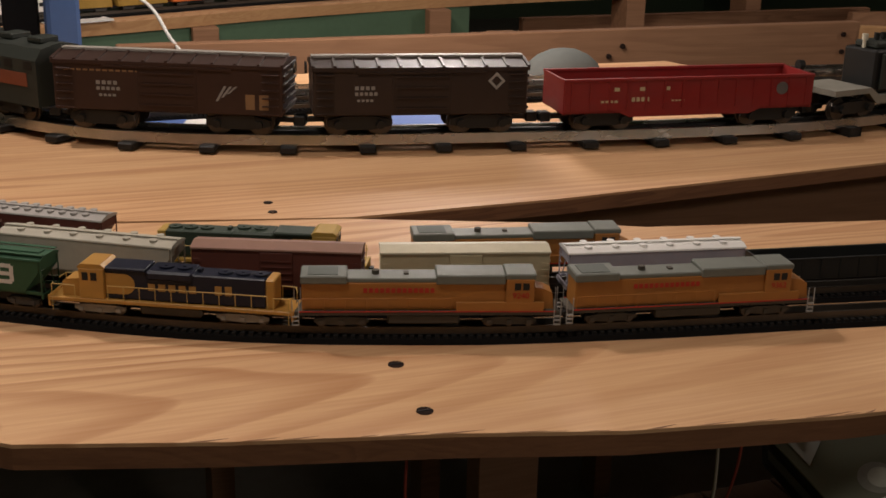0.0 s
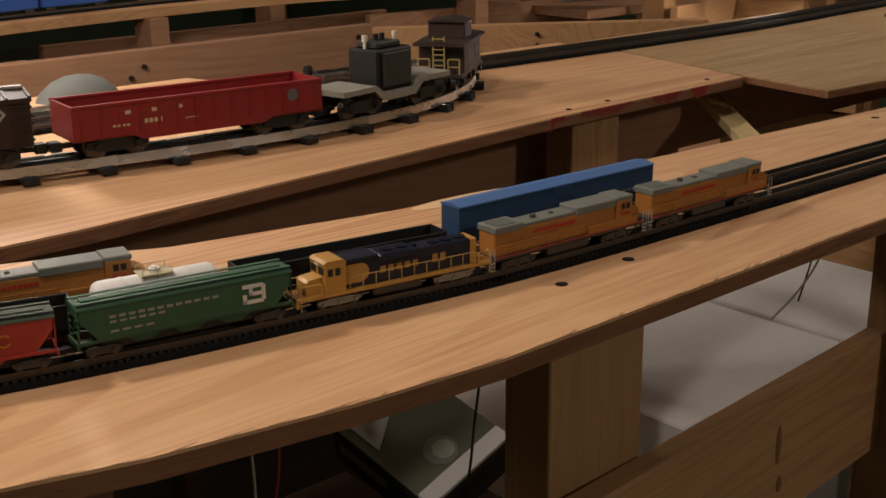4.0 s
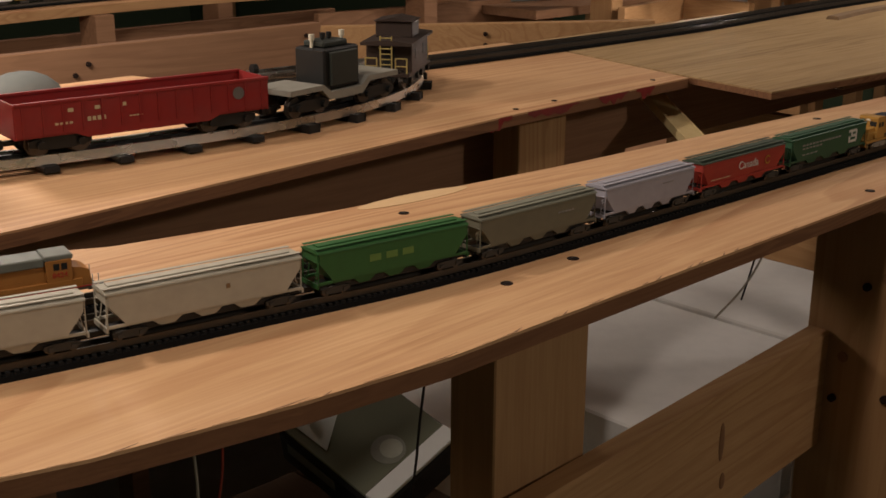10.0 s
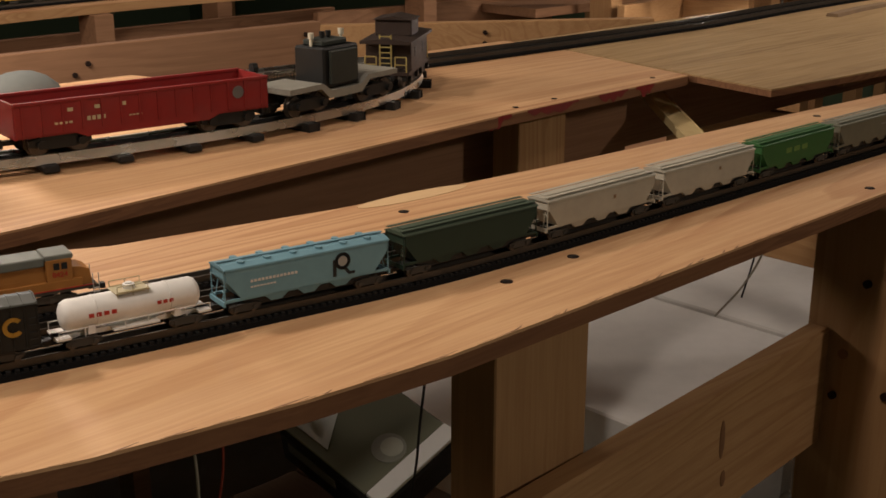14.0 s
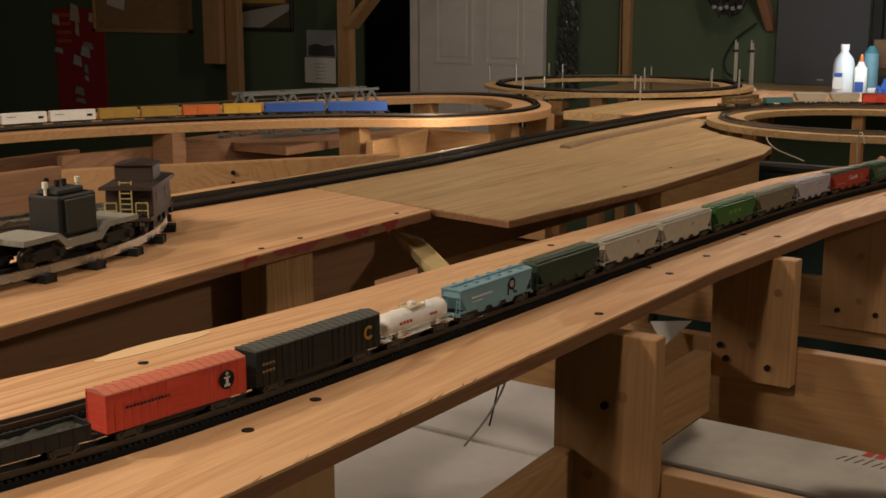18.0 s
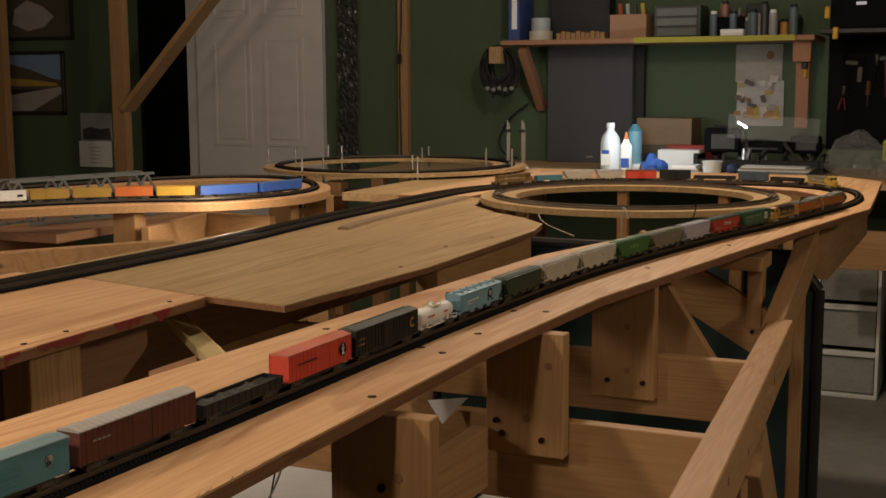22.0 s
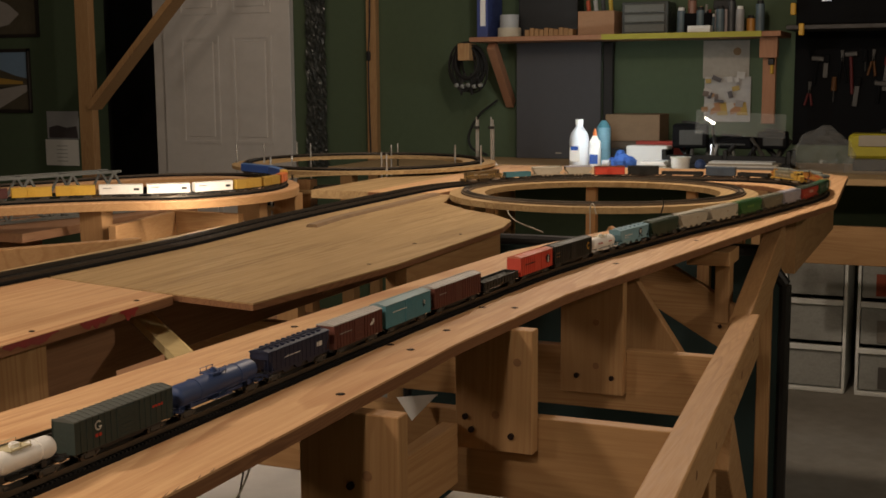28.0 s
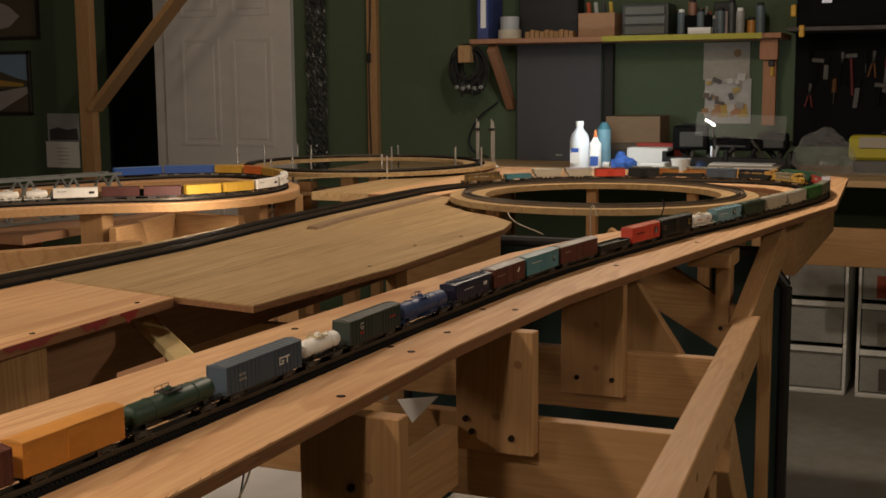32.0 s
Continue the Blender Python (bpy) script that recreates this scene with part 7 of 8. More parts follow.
def wall_poly(parent, name, pts, mat, lift, label=""):
    bm = BM()
    a, b = [bm.verts.new((PX - lift, y, z)) for y, z in pts], [bm.verts.new((PX - lift - 0.0007, y, z)) for y, z in pts]
    bm.faces.new(a)
    bm.faces.new(b[::-1])
    for i in range(len(pts)):
        j = (i + 1) % len(pts)
        bm.faces.new((a[i], b[i], b[j], a[j]))
    bmesh.ops.recalc_face_normals(bm, faces=bm.faces)
    return part(name, bm, mat, parent, label)


wall_poly(pf, "printed_hill", [(Y1 - 0.02, Z0 + 0.15), (Y1 - 0.02, Z0 + 0.24), (Y1 - 0.14, Z0 + 0.30), (Y1 - 0.28, Z0 + 0.27), (Y0 + 0.12, Z0 + 0.22), (Y0 + 0.02, Z0 + 0.20), (Y0 + 0.02, Z0 + 0.15)], HILL, 0.0055)
wall_poly(pf, "printed_train", [(Y1 - 0.03, Z0 + 0.17), (Y1 - 0.03, Z0 + 0.22), (Y1 - 0.33, Z0 + 0.205), (Y0 + 0.06, Z0 + 0.185), (Y0 + 0.06, Z0 + 0.168)], TRAIN_Y, 0.007)
wall_poly(pf, "printed_road", [(Y1 - 0.02, Z0 + 0.02), (Y1 - 0.02, Z0 + 0.10), (Y0 + 0.04, Z0 + 0.165), (Y0 + 0.02, Z0 + 0.165), (Y0 + 0.02, Z0 + 0.13), (Y1 - 0.30, Z0 + 0.02)], ROADP, 0.007)
wall_poly(pf, "printed_verge", [(Y1 - 0.30, Z0 + 0.02), (Y0 + 0.02, Z0 + 0.13), (Y0 + 0.02, Z0 + 0.02)], HILL, 0.0085)
pf2 = thing("framed_picture", "dark framed photograph with pale cloud of steam", "picture")
wall_panel(pf2, "backing", 4.965, 5.50, 1.565, 1.95, FRAME_D, 0.0, 0.012)
wall_panel(pf2, "printed_dark", 4.985, 5.48, 1.585, 1.93, HILL, 0.0125, 0.001)
wall_poly(pf2, "printed_steam", [(5.42, 1.66), (5.40, 1.75), (5.30, 1.80), (5.18, 1.76), (5.10, 1.70), (5.18, 1.64), (5.3, 1.62)], ROADP, 0.0145)
cal = thing("wall_calendar", "hanging wall calendar with a grey train photograph", "calendar")
wall_panel(cal, "photo_page", 4.715, 4.945, 0.975, 1.135, paint("calendar_sky", (0.36, 0.36, 0.36), 0.5, 0.1, scale=30), 0.0, 0.003)
wall_poly(cal, "printed_train", [(4.93, 0.98), (4.93, 1.04), (4.87, 1.055), (4.80, 1.04), (4.73, 1.05), (4.72, 0.98)], paint("print_dark", (0.07, 0.06, 0.06), 0.5, 0.3), 0.0045)
part("month_page", box(BM(), PX - 0.018, PX - 0.015, 4.71, 4.95, 0.82, 0.972), PAPERP, cal)
bm = BM()
for i in range(5):
    box(bm, PX - 0.0195, PX - 0.018, 4.79, 4.87, 0.845 + i * 0.022, 0.848 + i * 0.022)
part("printed_row", bm, col("mark_grey"), cal)
cb = thing("cork_board", "cork pin board covered with papers and cards", "notice board")
wall_panel(cb, "cork", 5.93, 6.86, 1.115, 1.95, paint("cork", (0.33, 0.19, 0.09), 0.9, 0.4, scale=90), 0, 0.012)
for a0, a1, b0, b1 in ((5.915, 6.875, 1.10, 1.125), (5.915, 5.94, 1.10, 1.97), (6.85, 6.875, 1.10, 1.97)):
    part("frame_bar", box(BM(), PX - 0.022, PX - 0.001, a0, a1, b0, b1, 0.002), PINE_Y, cb)
rnd = random.Random(5)
for i in range(16):
    y, z = 5.98 + rnd.random() * 0.72, 1.16 + rnd.random() * 0.62
    w, h = 0.10 + rnd.random() * 0.12, 0.08 + rnd.random() * 0.12
    c = rnd.choice([(0.62, 0.60, 0.56), (0.5, 0.5, 0.48), (0.42, 0.36, 0.28), (0.25, 0.42, 0.38), (0.66, 0.64, 0.6), (0.18, 0.17, 0.16)])
    a = rnd.uniform(-0.25, 0.25)
    pts = [(y + dy * math.cos(a) - dz * math.sin(a), z + dy * math.sin(a) + dz * math.cos(a)) for dy, dz in ((0, 0), (w, 0), (w, h), (0, h))]
    wall_poly(cb, "pinned_paper", pts, col("pin_%d_%d_%d" % tuple(int(k * 100) for k in c), c, rough=0.7), 0.014 + 0.0012 * i)
rc = thing("tool_chart", "red hanging cloth with tools and small parts pinned on it", "wall hanging")
wall_panel(rc, "red_cloth", 6.78, 7.30, 0.50, 1.26, paint("red_cloth", (0.30, 0.018, 0.022), 0.8, 0.2, scale=60), 0.0, 0.01)
for i in range(12):
    y, z = 6.83 + rnd.random() * 0.40, 0.56 + rnd.random() * 0.6
    w, h = 0.03 + rnd.random() * 0.09, 0.04 + rnd.random() * 0.1
    wall_poly(rc, "pinned_tool", [(y, z), (y + w, z + 0.02), (y + w * 0.8, z + h), (y + w * 0.1, z + h * 0.8)], col("tool_%d" % (i % 3), ((0.45, 0.45, 0.43), (0.3, 0.29, 0.27), (0.5, 0.4, 0.3))[i % 3], rough=0.5), 0.012 + 0.001 * i)
for i in range(4):
    part("printed_row", box(BM(), PX - 0.0115, PX - 0.010, 7.12, 7.28, 1.02 + i * 0.06, 1.045 + i * 0.06), paint("faded_orange_%d" % i, (0.42, 0.10, 0.03), 0.7, 0.2), rc)

# ---- work bench ----
bench = thing("work_bench", "wooden work bench along the green wall", "bench")
part("bench_top", box(BM(), 4.80, 5.66, -1.6, 2.6, 0.895, 0.92, 0.002), wood("bench_pine", (0.50, 0.34, 0.18), (0.30, 0.17, 0.07), "y", 1.0, 0.5, 0.5), bench)
part("bench_apron", box(BM(), 4.70, 4.738, 0.02, 0.52, 0.607, 0.75, 0.002), PINE_Y, bench)
for y in (-1.5, 0.68, 2.5):
    for x in (4.84, 5.58):
        part("bench_leg", box(BM(), x, x + 0.06, y, y + 0.06, 0, 0.895, 0.002), PINE_Z, bench)


def drawer_unit(y0, y1, label, fill):
    ob = thing("drawer_tower", label, "drawers", "plastic drawer towers")
    CL = paint("clear_plastic_%d" % int(y0 * 100), (0.8, 0.8, 0.75), 0.3, 0.15)
    for z0, z1 in ((0.0, 0.02), (0.60, 0.62)):
        part("tower_plate", box(BM(), 5.15, 5.52, y0, y1, z0, z1, 0.004), CL, ob)
    for y in (y0, y1 - 0.012):
        part("tower_side", box(BM(), 5.15, 5.52, y, y + 0.012, 0.02, 0.60), CL, ob)
    for k in range(3):
        z = 0.025 + k * 0.192
        dw = part("drawer", box(BM(), 5.155, 5.50, y0 + 0.016, y1 - 0.016, z, z + 0.155, 0.003), paint("drawer_%d_%d" % (int(y0 * 100), k), (0.36, 0.36, 0.33), 0.22, 0.35), ob, "smoky clear drawer")
        part("drawer_lip", box(BM(), 5.135, 5.156, y0 + 0.012, y1 - 0.012, z + 0.155, z + 0.178, 0.003), CL, dw, "pale drawer lip")
        if fill:
            part("drawer_content", box(BM(), 5.148, 5.156, y0 + 0.05 + 0.02 * k, y1 - 0.09 + 0.01 * k, z + 0.01, z + 0.10), paint("content_%d" % k, ((0.1, 0.09, 0.08), (0.22, 0.2, 0.17), (0.3, 0.06, 0.03))[k], 0.6, 0.3), dw)
    return ob


drawer_unit(0.395, 0.645, "clear plastic drawer tower under the bench, empty looking", False)
drawer_unit(0.07, 0.355, "clear plastic drawer tower filled with odds and ends", True)
drawer_unit(-0.28, 0.03, "clear plastic drawer tower filled with odds and ends", True)

UPRIGHT = wood("reddish_board", (0.36, 0.18, 0.10), (0.2, 0.09, 0.05), "z", 1.3, 0.5, 0.55)
shelf = thing("wall_shelf", "pine wall shelf with a yellow rule along its edge", "shelf")
part("shelf_board", box(BM(), 5.36, WX, 0.72, 2.14, 1.475, 1.497, 0.002), UPRIGHT, shelf)
part("yellow_rule", box(BM(), 5.352, 5.36, 0.80, 1.50, 1.474, 1.498), paint("yellow_rule", (0.34, 0.30, 0.035), 0.5, 0.2), shelf, "yellow measuring rule")
for y in (2.05,):
    part("shelf_bracket", beam(BM(), (5.42, y, 1.46), (WX - 0.01, y, 1.18), 0.04, 0.05), UPRIGHT, shelf)
part("bracket_block", box(BM(), 5.43, 5.47, 0.742, 0.818, 1.385, 1.4745, 0.002), UPRIGHT, shelf, "reddish end block")
part("bracket_upright", box(BM(), 5.471, 5.50, 0.752, 0.808, 1.10, 1.4745, 0.002), UPRIGHT, shelf, "reddish upright board")
S_Z = 1.4975


def simple_box(name, label, cat, x0, x1, y0, y1, z0, z1, mat, bevel=0.003, group=""):
    return solid(name, box(BM(), x0, x1, y0, y1, z0, z1, bevel), mat, label, cat, group)


bd = thing("ring_binder", "blue and grey ring binder standing on the shelf", "binder")
part("cover", box(BM(), 5.42, 5.62, 2.07, 2.125, S_Z, 1.80, 0.003), paint("binder_blue", (0.05, 0.07, 0.20), 0.4, 0.1), bd)
part("spine_label", box(BM(), 5.415, 5.42, 2.08, 2.105, 1.55, 1.75), PAPERP, bd)
tp = thing("tape_rolls", "two stacked rolls of tape on the shelf", "tape")
part("tape_roll", annulus(BM(), (5.46, 1.975), 0.03, 0.055, S_Z, 1.54, 28), paint("masking_tape", (0.50, 0.44, 0.33), 0.6, 0.1), tp)
part("tape_roll", annulus(BM(), (5.46, 1.975), 0.025, 0.045, 1.5405, 1.60, 28), paint("duct_tape", (0.35, 0.35, 0.34), 0.4, 0.1), tp)
for i in range(10):
    simple_box("wood_block", "small pale wood block in a row on the shelf", "wood block", 5.44, 5.50, 1.66 + i * 0.0235, 1.681 + i * 0.0235, S_Z, 1.528 + 0.004 * (i % 3), PINE_Z, 0.001, "wood blocks in a row")
simple_box("storage_case", "black case standing behind the blocks", "case", 5.52, 5.62, 1.66, 1.95, S_Z, 1.78, BLACK)
cbx = thing("cardboard_box", "small brown cardboard box on the shelf with oddments on top", "box")
part("box_body", box(BM(), 5.42, 5.56, 1.46, 1.63, S_Z, 1.605, 0.002), paint("brown_card", (0.36, 0.20, 0.11), 0.8, 0.2), cbx)
for i in range(4):
    solid("oddment", cyl(BM(), (5.48, 1.49 + 0.035 * i, 1.6055), (5.48, 1.495 + 0.035 * i, 1.655), 0.010, 10), (paint("odd_%d" % i, ((0.5, 0.35, 0.05), (0.05, 0.05, 0.05), (0.4, 0.4, 0.38), (0.45, 0.08, 0.03))[i], 0.4, 0.2)), "small bottle on top of the cardboard box", "bottle", "small bottles")
org = thing("parts_organiser", "smoky plastic organiser with small drawers on the shelf", "organiser")
part("case", box(BM(), 5.44, 5.60, 1.22, 1.43, S_Z, 1.64, 0.003), paint("smoky_plastic", (0.05, 0.055, 0.05), 0.25, 0.2), org)
for k in range(3):
    part("drawer", box(BM(), 5.43, 5.441, 1.235, 1.415, 1.505 + k * 0.044, 1.54 + k * 0.044, 0.002), paint("smoky_front_%d" % k, (0.13, 0.135, 0.12), 0.25, 0.3), org)
rnd = random.Random(11)
for i in range(9):
    y = 1.17 - i * 0.043
    h = rnd.uniform(0.05, 0.16)
    c = rnd.choice([(0.05, 0.05, 0.05), (0.32, 0.31, 0.3), (0.5, 0.48, 0.44), (0.25, 0.12, 0.08), (0.1, 0.14, 0.16), (0.45, 0.2, 0.04)])
    jar = thing("paint_jar", "small jar or bottle in a crowd on the shelf", "jar", "jars on the shelf")
    part("jar_body", cyl(BM(), (5.48 + 0.03 * (i % 2), y, S_Z), (5.48 + 0.03 * (i % 2), y, S_Z + h), 0.019, 14), col("jar_%d_%d" % (int(c[0] * 100), int(c[2] * 100)), c, rough=0.3), jar, smooth=True)
    part("jar_cap", cyl(BM(), (5.48 + 0.03 * (i % 2), y, S_Z + h), (5.48 + 0.03 * (i % 2), y, S_Z + h + 0.014), 0.014, 12), BLACK if i % 3 else PAPERP, jar)
simple_box("tissue_packet", "white and blue packet on the shelf edge", "packet", 5.375, 5.43, 1.02, 1.12, S_Z, 1.527, PAPERP)
radio = thing("stereo_receiver", "black stereo receiver with small lit blue display", "stereo")
part("case", box(BM(), 5.38, 5.66, 0.18, 0.66, 1.52, 1.66, 0.004), FELT, radio)
m, nt, b = nodes_of("blue_display")
b.inputs["Emission Color"].default_value, b.inputs["Emission Strength"].default_value = (0.25, 0.45, 1.0, 1), 0.12
part("display", box(BM(), 5.375, 5.381, 0.52, 0.56, 1.615, 1.628), m, radio, "lit blue display")
for k in range(6):
    part("knob", cyl(BM(), (5.372, 0.24 + 0.04 * k, 1.555), (5.381, 0.24 + 0.04 * k, 1.555), 0.009, 12), FELT, radio)
solid("receiver_shelf", box(BM(), 5.36, WX, 0.14, 0.70, 1.50, 1.519, 0.002), FRAME_D, "small dark shelf under the receiver", "shelf")
for k, (y, z) in enumerate(((0.66, 1.56), (0.625, 1.475))):
    solid("spring_clamp", box(BM(), 5.345, 5.372, y, y + 0.022, z, z + 0.05, 0.004), paint("yellow_clamp_%d" % k, (0.55, 0.30, 0.03), 0.4, 0.1), "yellow handled clamp hooked on the shelf", "clamp", "clamps")

hc = thing("hanging_clamp", "yellow and black clamp hooked on the upright board", "clamp", "clamps")
part("jaw", box(BM(), 5.452, 5.470, 0.757, 0.784, 1.355, 1.384, 0.004), BLACK, hc)
part("grip", box(BM(), 5.455, 5.470, 0.760, 0.774, 1.315, 1.3545, 0.004), col("clamp_yellow", (0.50, 0.30, 0.03), rough=0.4), hc, "yellow grip")
bk = thing("wire_basket", "black basket of oddments on the shelf", "basket")
part("basket_front", box(BM(), 5.47, 5.475, 1.035, 1.185, S_Z, 1.585, 0.001), FELT, bk)
for y in (1.035, 1.181):
    part("basket_side", box(BM(), 5.4755, 5.60, y, y + 0.004, S_Z, 1.585, 0.001), FELT, bk)
part("basket_floor", box(BM(), 5.4755, 5.60, 1.0395, 1.1805, S_Z, S_Z + 0.004), FELT, bk)
rb = random.Random(8)
for k in range(9):
    y = 1.05 + 0.014 * k
    part("basket_content", cyl(BM(), (5.53, y, S_Z + 0.005), (5.53 + rb.uniform(-0.02, 0.02), y + rb.uniform(-0.012, 0.012), S_Z + rb.uniform(0.09, 0.15)), 0.006, 8), (BLACK, col("odd_red", (0.3, 0.05, 0.03)), col("odd_grey", (0.3, 0.29, 0.27)), PINE_Z)[k % 4], bk)
pb = thing("photo_box", "pale printed box standing open on the shelf", "box")
part("box_body", box(BM(), 5.50, 5.58, 0.955, 1.025, S_Z, 1.60, 0.002), paint("pale_print", (0.36, 0.30, 0.29), 0.6, 0.3, scale=60), pb)
part("box_rim", box(BM(), 5.495, 5.585, 0.948, 1.032, 1.6005, 1.64, 0.003), BLACK, pb)

# cable coil hanging from the shelf end
cc = thing("cable_coil", "hanging coil of black and grey cables with clear plugs", "cable")
rk = random.Random(4)
for k in range(13):
    bm = BM()
    ry, rz = rk.uniform(0.045, 0.095), rk.uniform(0.07, 0.115)
    cy, cz = 2.17 + rk.uniform(-0.022, 0.022), 1.475 - rz + rk.uniform(-0.02, 0.0)
    ph, wob, gr = rk.uniform(0, 6), rk.uniform(0.004, 0.016), rk.uniform(0.0035, 0.0065)
    ring = []
    for a in np.linspace(0, 2 * math.pi, 33)[:-1]:
        f = 1 + wob * 8 * math.sin(2 * a + ph) * 0.5
        ring.append([bm.verts.new((5.39 + 0.006 * k + wob * math.sin(a + ph) + gr * math.sin(u), cy + (ry * f + gr * math.cos(u)) * math.cos(a), cz + (rz * f + gr * math.cos(u)) * math.sin(a))) for u in (0, 1.05, 2.09, 3.14, 4.19, 5.24)])
    for q in range(32):
        for u in range(6):
            bm.faces.new((ring[q][u], ring[q][(u + 1) % 6], ring[(q + 1) % 32][(u + 1) % 6], ring[(q + 1) % 32][u]))
    bmesh.ops.recalc_face_normals(bm, faces=bm.faces)
    part("cable_loop", bm, BLACK, cc)
for k in range(4):
    y = 2.12 + 0.028 * k
    part("cable_tail", beam(BM(), (5.40, y, 1.33), (5.395, y + rk.uniform(-0.03, 0.03), 1.25 - 0.02 * (k % 2)), 0.007, 0.007), BLACK, cc)
part("peg", box(BM(), 5.36, 5.45, 2.14, 2.20, 1.39, 1.47, 0.003), PINE_Z, cc)
for k in range(5):
    part("plug", ball(BM(), (5.40, 2.10 + 0.03 * k, 1.275 - 0.006 * (k % 2)), 0.014, 1, 1, 0.8, 10), paint("clear_plug_%d" % k, (0.22, 0.22, 0.2), 0.2, 0.1), cc, smooth=True)
wire([(5.63, 2.10, 1.2), (5.64, 2.22, 1.1), (5.64, 2.25, 0.98), (5.62, 2.15, 0.93)], 0.006, BLK_W, "black cable hanging down the green wall", "cable")
solid("grey_board", box(BM(), 5.60, 5.62, 1.57, 1.99, 0.921, 1.474, 0.002), paint("slate_grey_board", (0.07, 0.07, 0.074), 0.75, 0.15, scale=30), "large slate-grey board leaning upright on the bench", "board")
solid("grey_board_label", box(BM(), 5.597, 5.6, 1.76, 1.79, 0.945, 0.951), GREY_W, "tiny label plate on the grey board", "label")
# added black strip in place of the dark upright gap by the board
solid("dark_gap_strip", box(BM(), 5.63, 5.66, 1.52, 1.568, 0.921, 1.47, 0.004), BLACK, "black strip standing in for the dark gap beside the grey board", "cloth")
mp = thing("wall_map", "pale printed sheets pinned on the wall behind the bench", "poster")
wall_panel(mp, "sheet", 0.90, 1.11, 1.30, 1.47, paint("map_paper", (0.34, 0.31, 0.26), 0.7, 0.3, scale=50))
wall_panel(mp, "sheet", 0.89, 1.10, 1.10, 1.305, paint("map_paper_light", (0.42, 0.40, 0.37), 0.7, 0.3, scale=50), 0.0035)
for k in range(6):
    wall_poly(mp, "pinned_scrap", [(0.90 + 0.03 * k, 1.13 + 0.02 * (k % 3)), (0.95 + 0.03 * k, 1.13), (0.95 + 0.03 * k, 1.18), (0.91 + 0.03 * k, 1.19)], col("scrap_%d" % (k % 3), ((0.45, 0.30, 0.08), (0.4, 0.2, 0.1), (0.5, 0.46, 0.4))[k % 3], rough=0.7), 0.009 + 0.001 * k)
rm = random.Random(21)
for k in range(16):
    y, z = 0.91 + rm.random() * 0.17, 1.135 + rm.random() * 0.16
    w, h, a = rm.uniform(0.012, 0.045), rm.uniform(0.010, 0.035), rm.uniform(-0.4, 0.4)
    pts_m = [(y + u * math.cos(a) - v * math.sin(a), z + u * math.sin(a) + v * math.cos(a)) for u, v in ((0, 0), (w, 0), (w, h), (0, h))]
    tint = rm.choice(((0.50, 0.47, 0.43), (0.16, 0.12, 0.10), (0.34, 0.19, 0.09), (0.42, 0.30, 0.10), (0.30, 0.27, 0.25), (0.10, 0.09, 0.09)))
    wall_poly(mp, "pinned_scrap", pts_m, col("snip_%d" % int(tint[0] * 100), tint, rough=0.7), 0.0155 + 0.0009 * k)
disc_ob = cyl(BM(), (PX - 0.006, 0.955, 1.42), (PX - 0.004, 0.955, 1.42), 0.018, 20)
part("printed_rose", disc_ob, col("mark_brown"), mp)
hp = thing("tool_rack", "hand tools hanging before a black panel that darkens the wall", "tool rack")
# added black panel: the green wall's darkness here as a sheet of colour
wall_panel(hp, "wall_shade_panel", -1.2, 0.70, 1.0, 2.2, FELT, 0, 0.0045)
STEEL_T, GRIP_R, GRIP_O = paint("worn_tool_steel", (0.055, 0.052, 0.048), 0.4, 0.5, 0.3), paint("dark_red_grip", (0.09, 0.012, 0.012), 0.5, 0.2), paint("orange_grip", (0.09, 0.035, 0.008), 0.5, 0.2)
rt = random.Random(17)
for k in range(17):
    y, z1 = 0.10 + 0.033 * k + rt.uniform(-0.006, 0.006), 1.40 - 0.11 * (k % 3 == 1) + rt.uniform(-0.02, 0.02)
    L = rt.uniform(0.09, 0.20)
    tl = thing("hand_tool", "dark hand tool hanging on the wall", "tool", "hanging tools", pose(PX - 0.016, y, z1, rt.uniform(-7, 7), 0, 0))
    kind = k % 4
    grip = (FELT, GRIP_R, FELT, GRIP_O, FELT)[k % 5]
    if kind == 0:
        for e in (-1, 1):
            part("jaw", beam(BM(), (0, 0, -0.05), (0, e * 0.004, 0), 0.008, 0.008), STEEL_T, tl)
            part("grip", beam(BM(), (0, e * 0.004, -0.052), (0, e * 0.016, -0.052 - L * 0.6), 0.010, 0.010, bevel=0.003), grip, tl)
    elif kind == 1:
        part("shank", cyl(BM(), (0, 0, -L * 0.55), (0, 0, -L), 0.003, 8), STEEL_T, tl)
        part("grip", cyl(BM(), (0, 0, 0), (0, 0, -L * 0.55), 0.010, 12, 0.012), grip, tl)
    elif kind == 2:
        part("blade", box(BM(), -0.002, 0.002, -0.010, 0.010, -L, -0.04, 0.0005), STEEL_T, tl)
        part("grip", box(BM(), -0.008, 0.008, -0.014, 0.014, -0.04, 0.0, 0.004), grip, tl)
    else:
        part("head", box(BM(), -0.010, 0.010, -0.030, 0.026, -0.022, 0.0, 0.004), STEEL_T, tl)
        part("shaft", cyl(BM(), (0, 0, -0.022), (0, 0, -L), 0.007, 10), grip, tl)

# things on the bench
B_Z = 0.9205
alc = thing("alcohol_bottle", "clear plastic alcohol bottle with white cap and blue label", "bottle")
m, nt, b = nodes_of("cloudy_bottle_plastic")
b.inputs["Base Color"].default_value, b.inputs["Roughness"].default_value, b.inputs["Transmission Weight"].default_value = (0.78, 0.80, 0.82, 1), 0.35, 0.25
bm = BM()
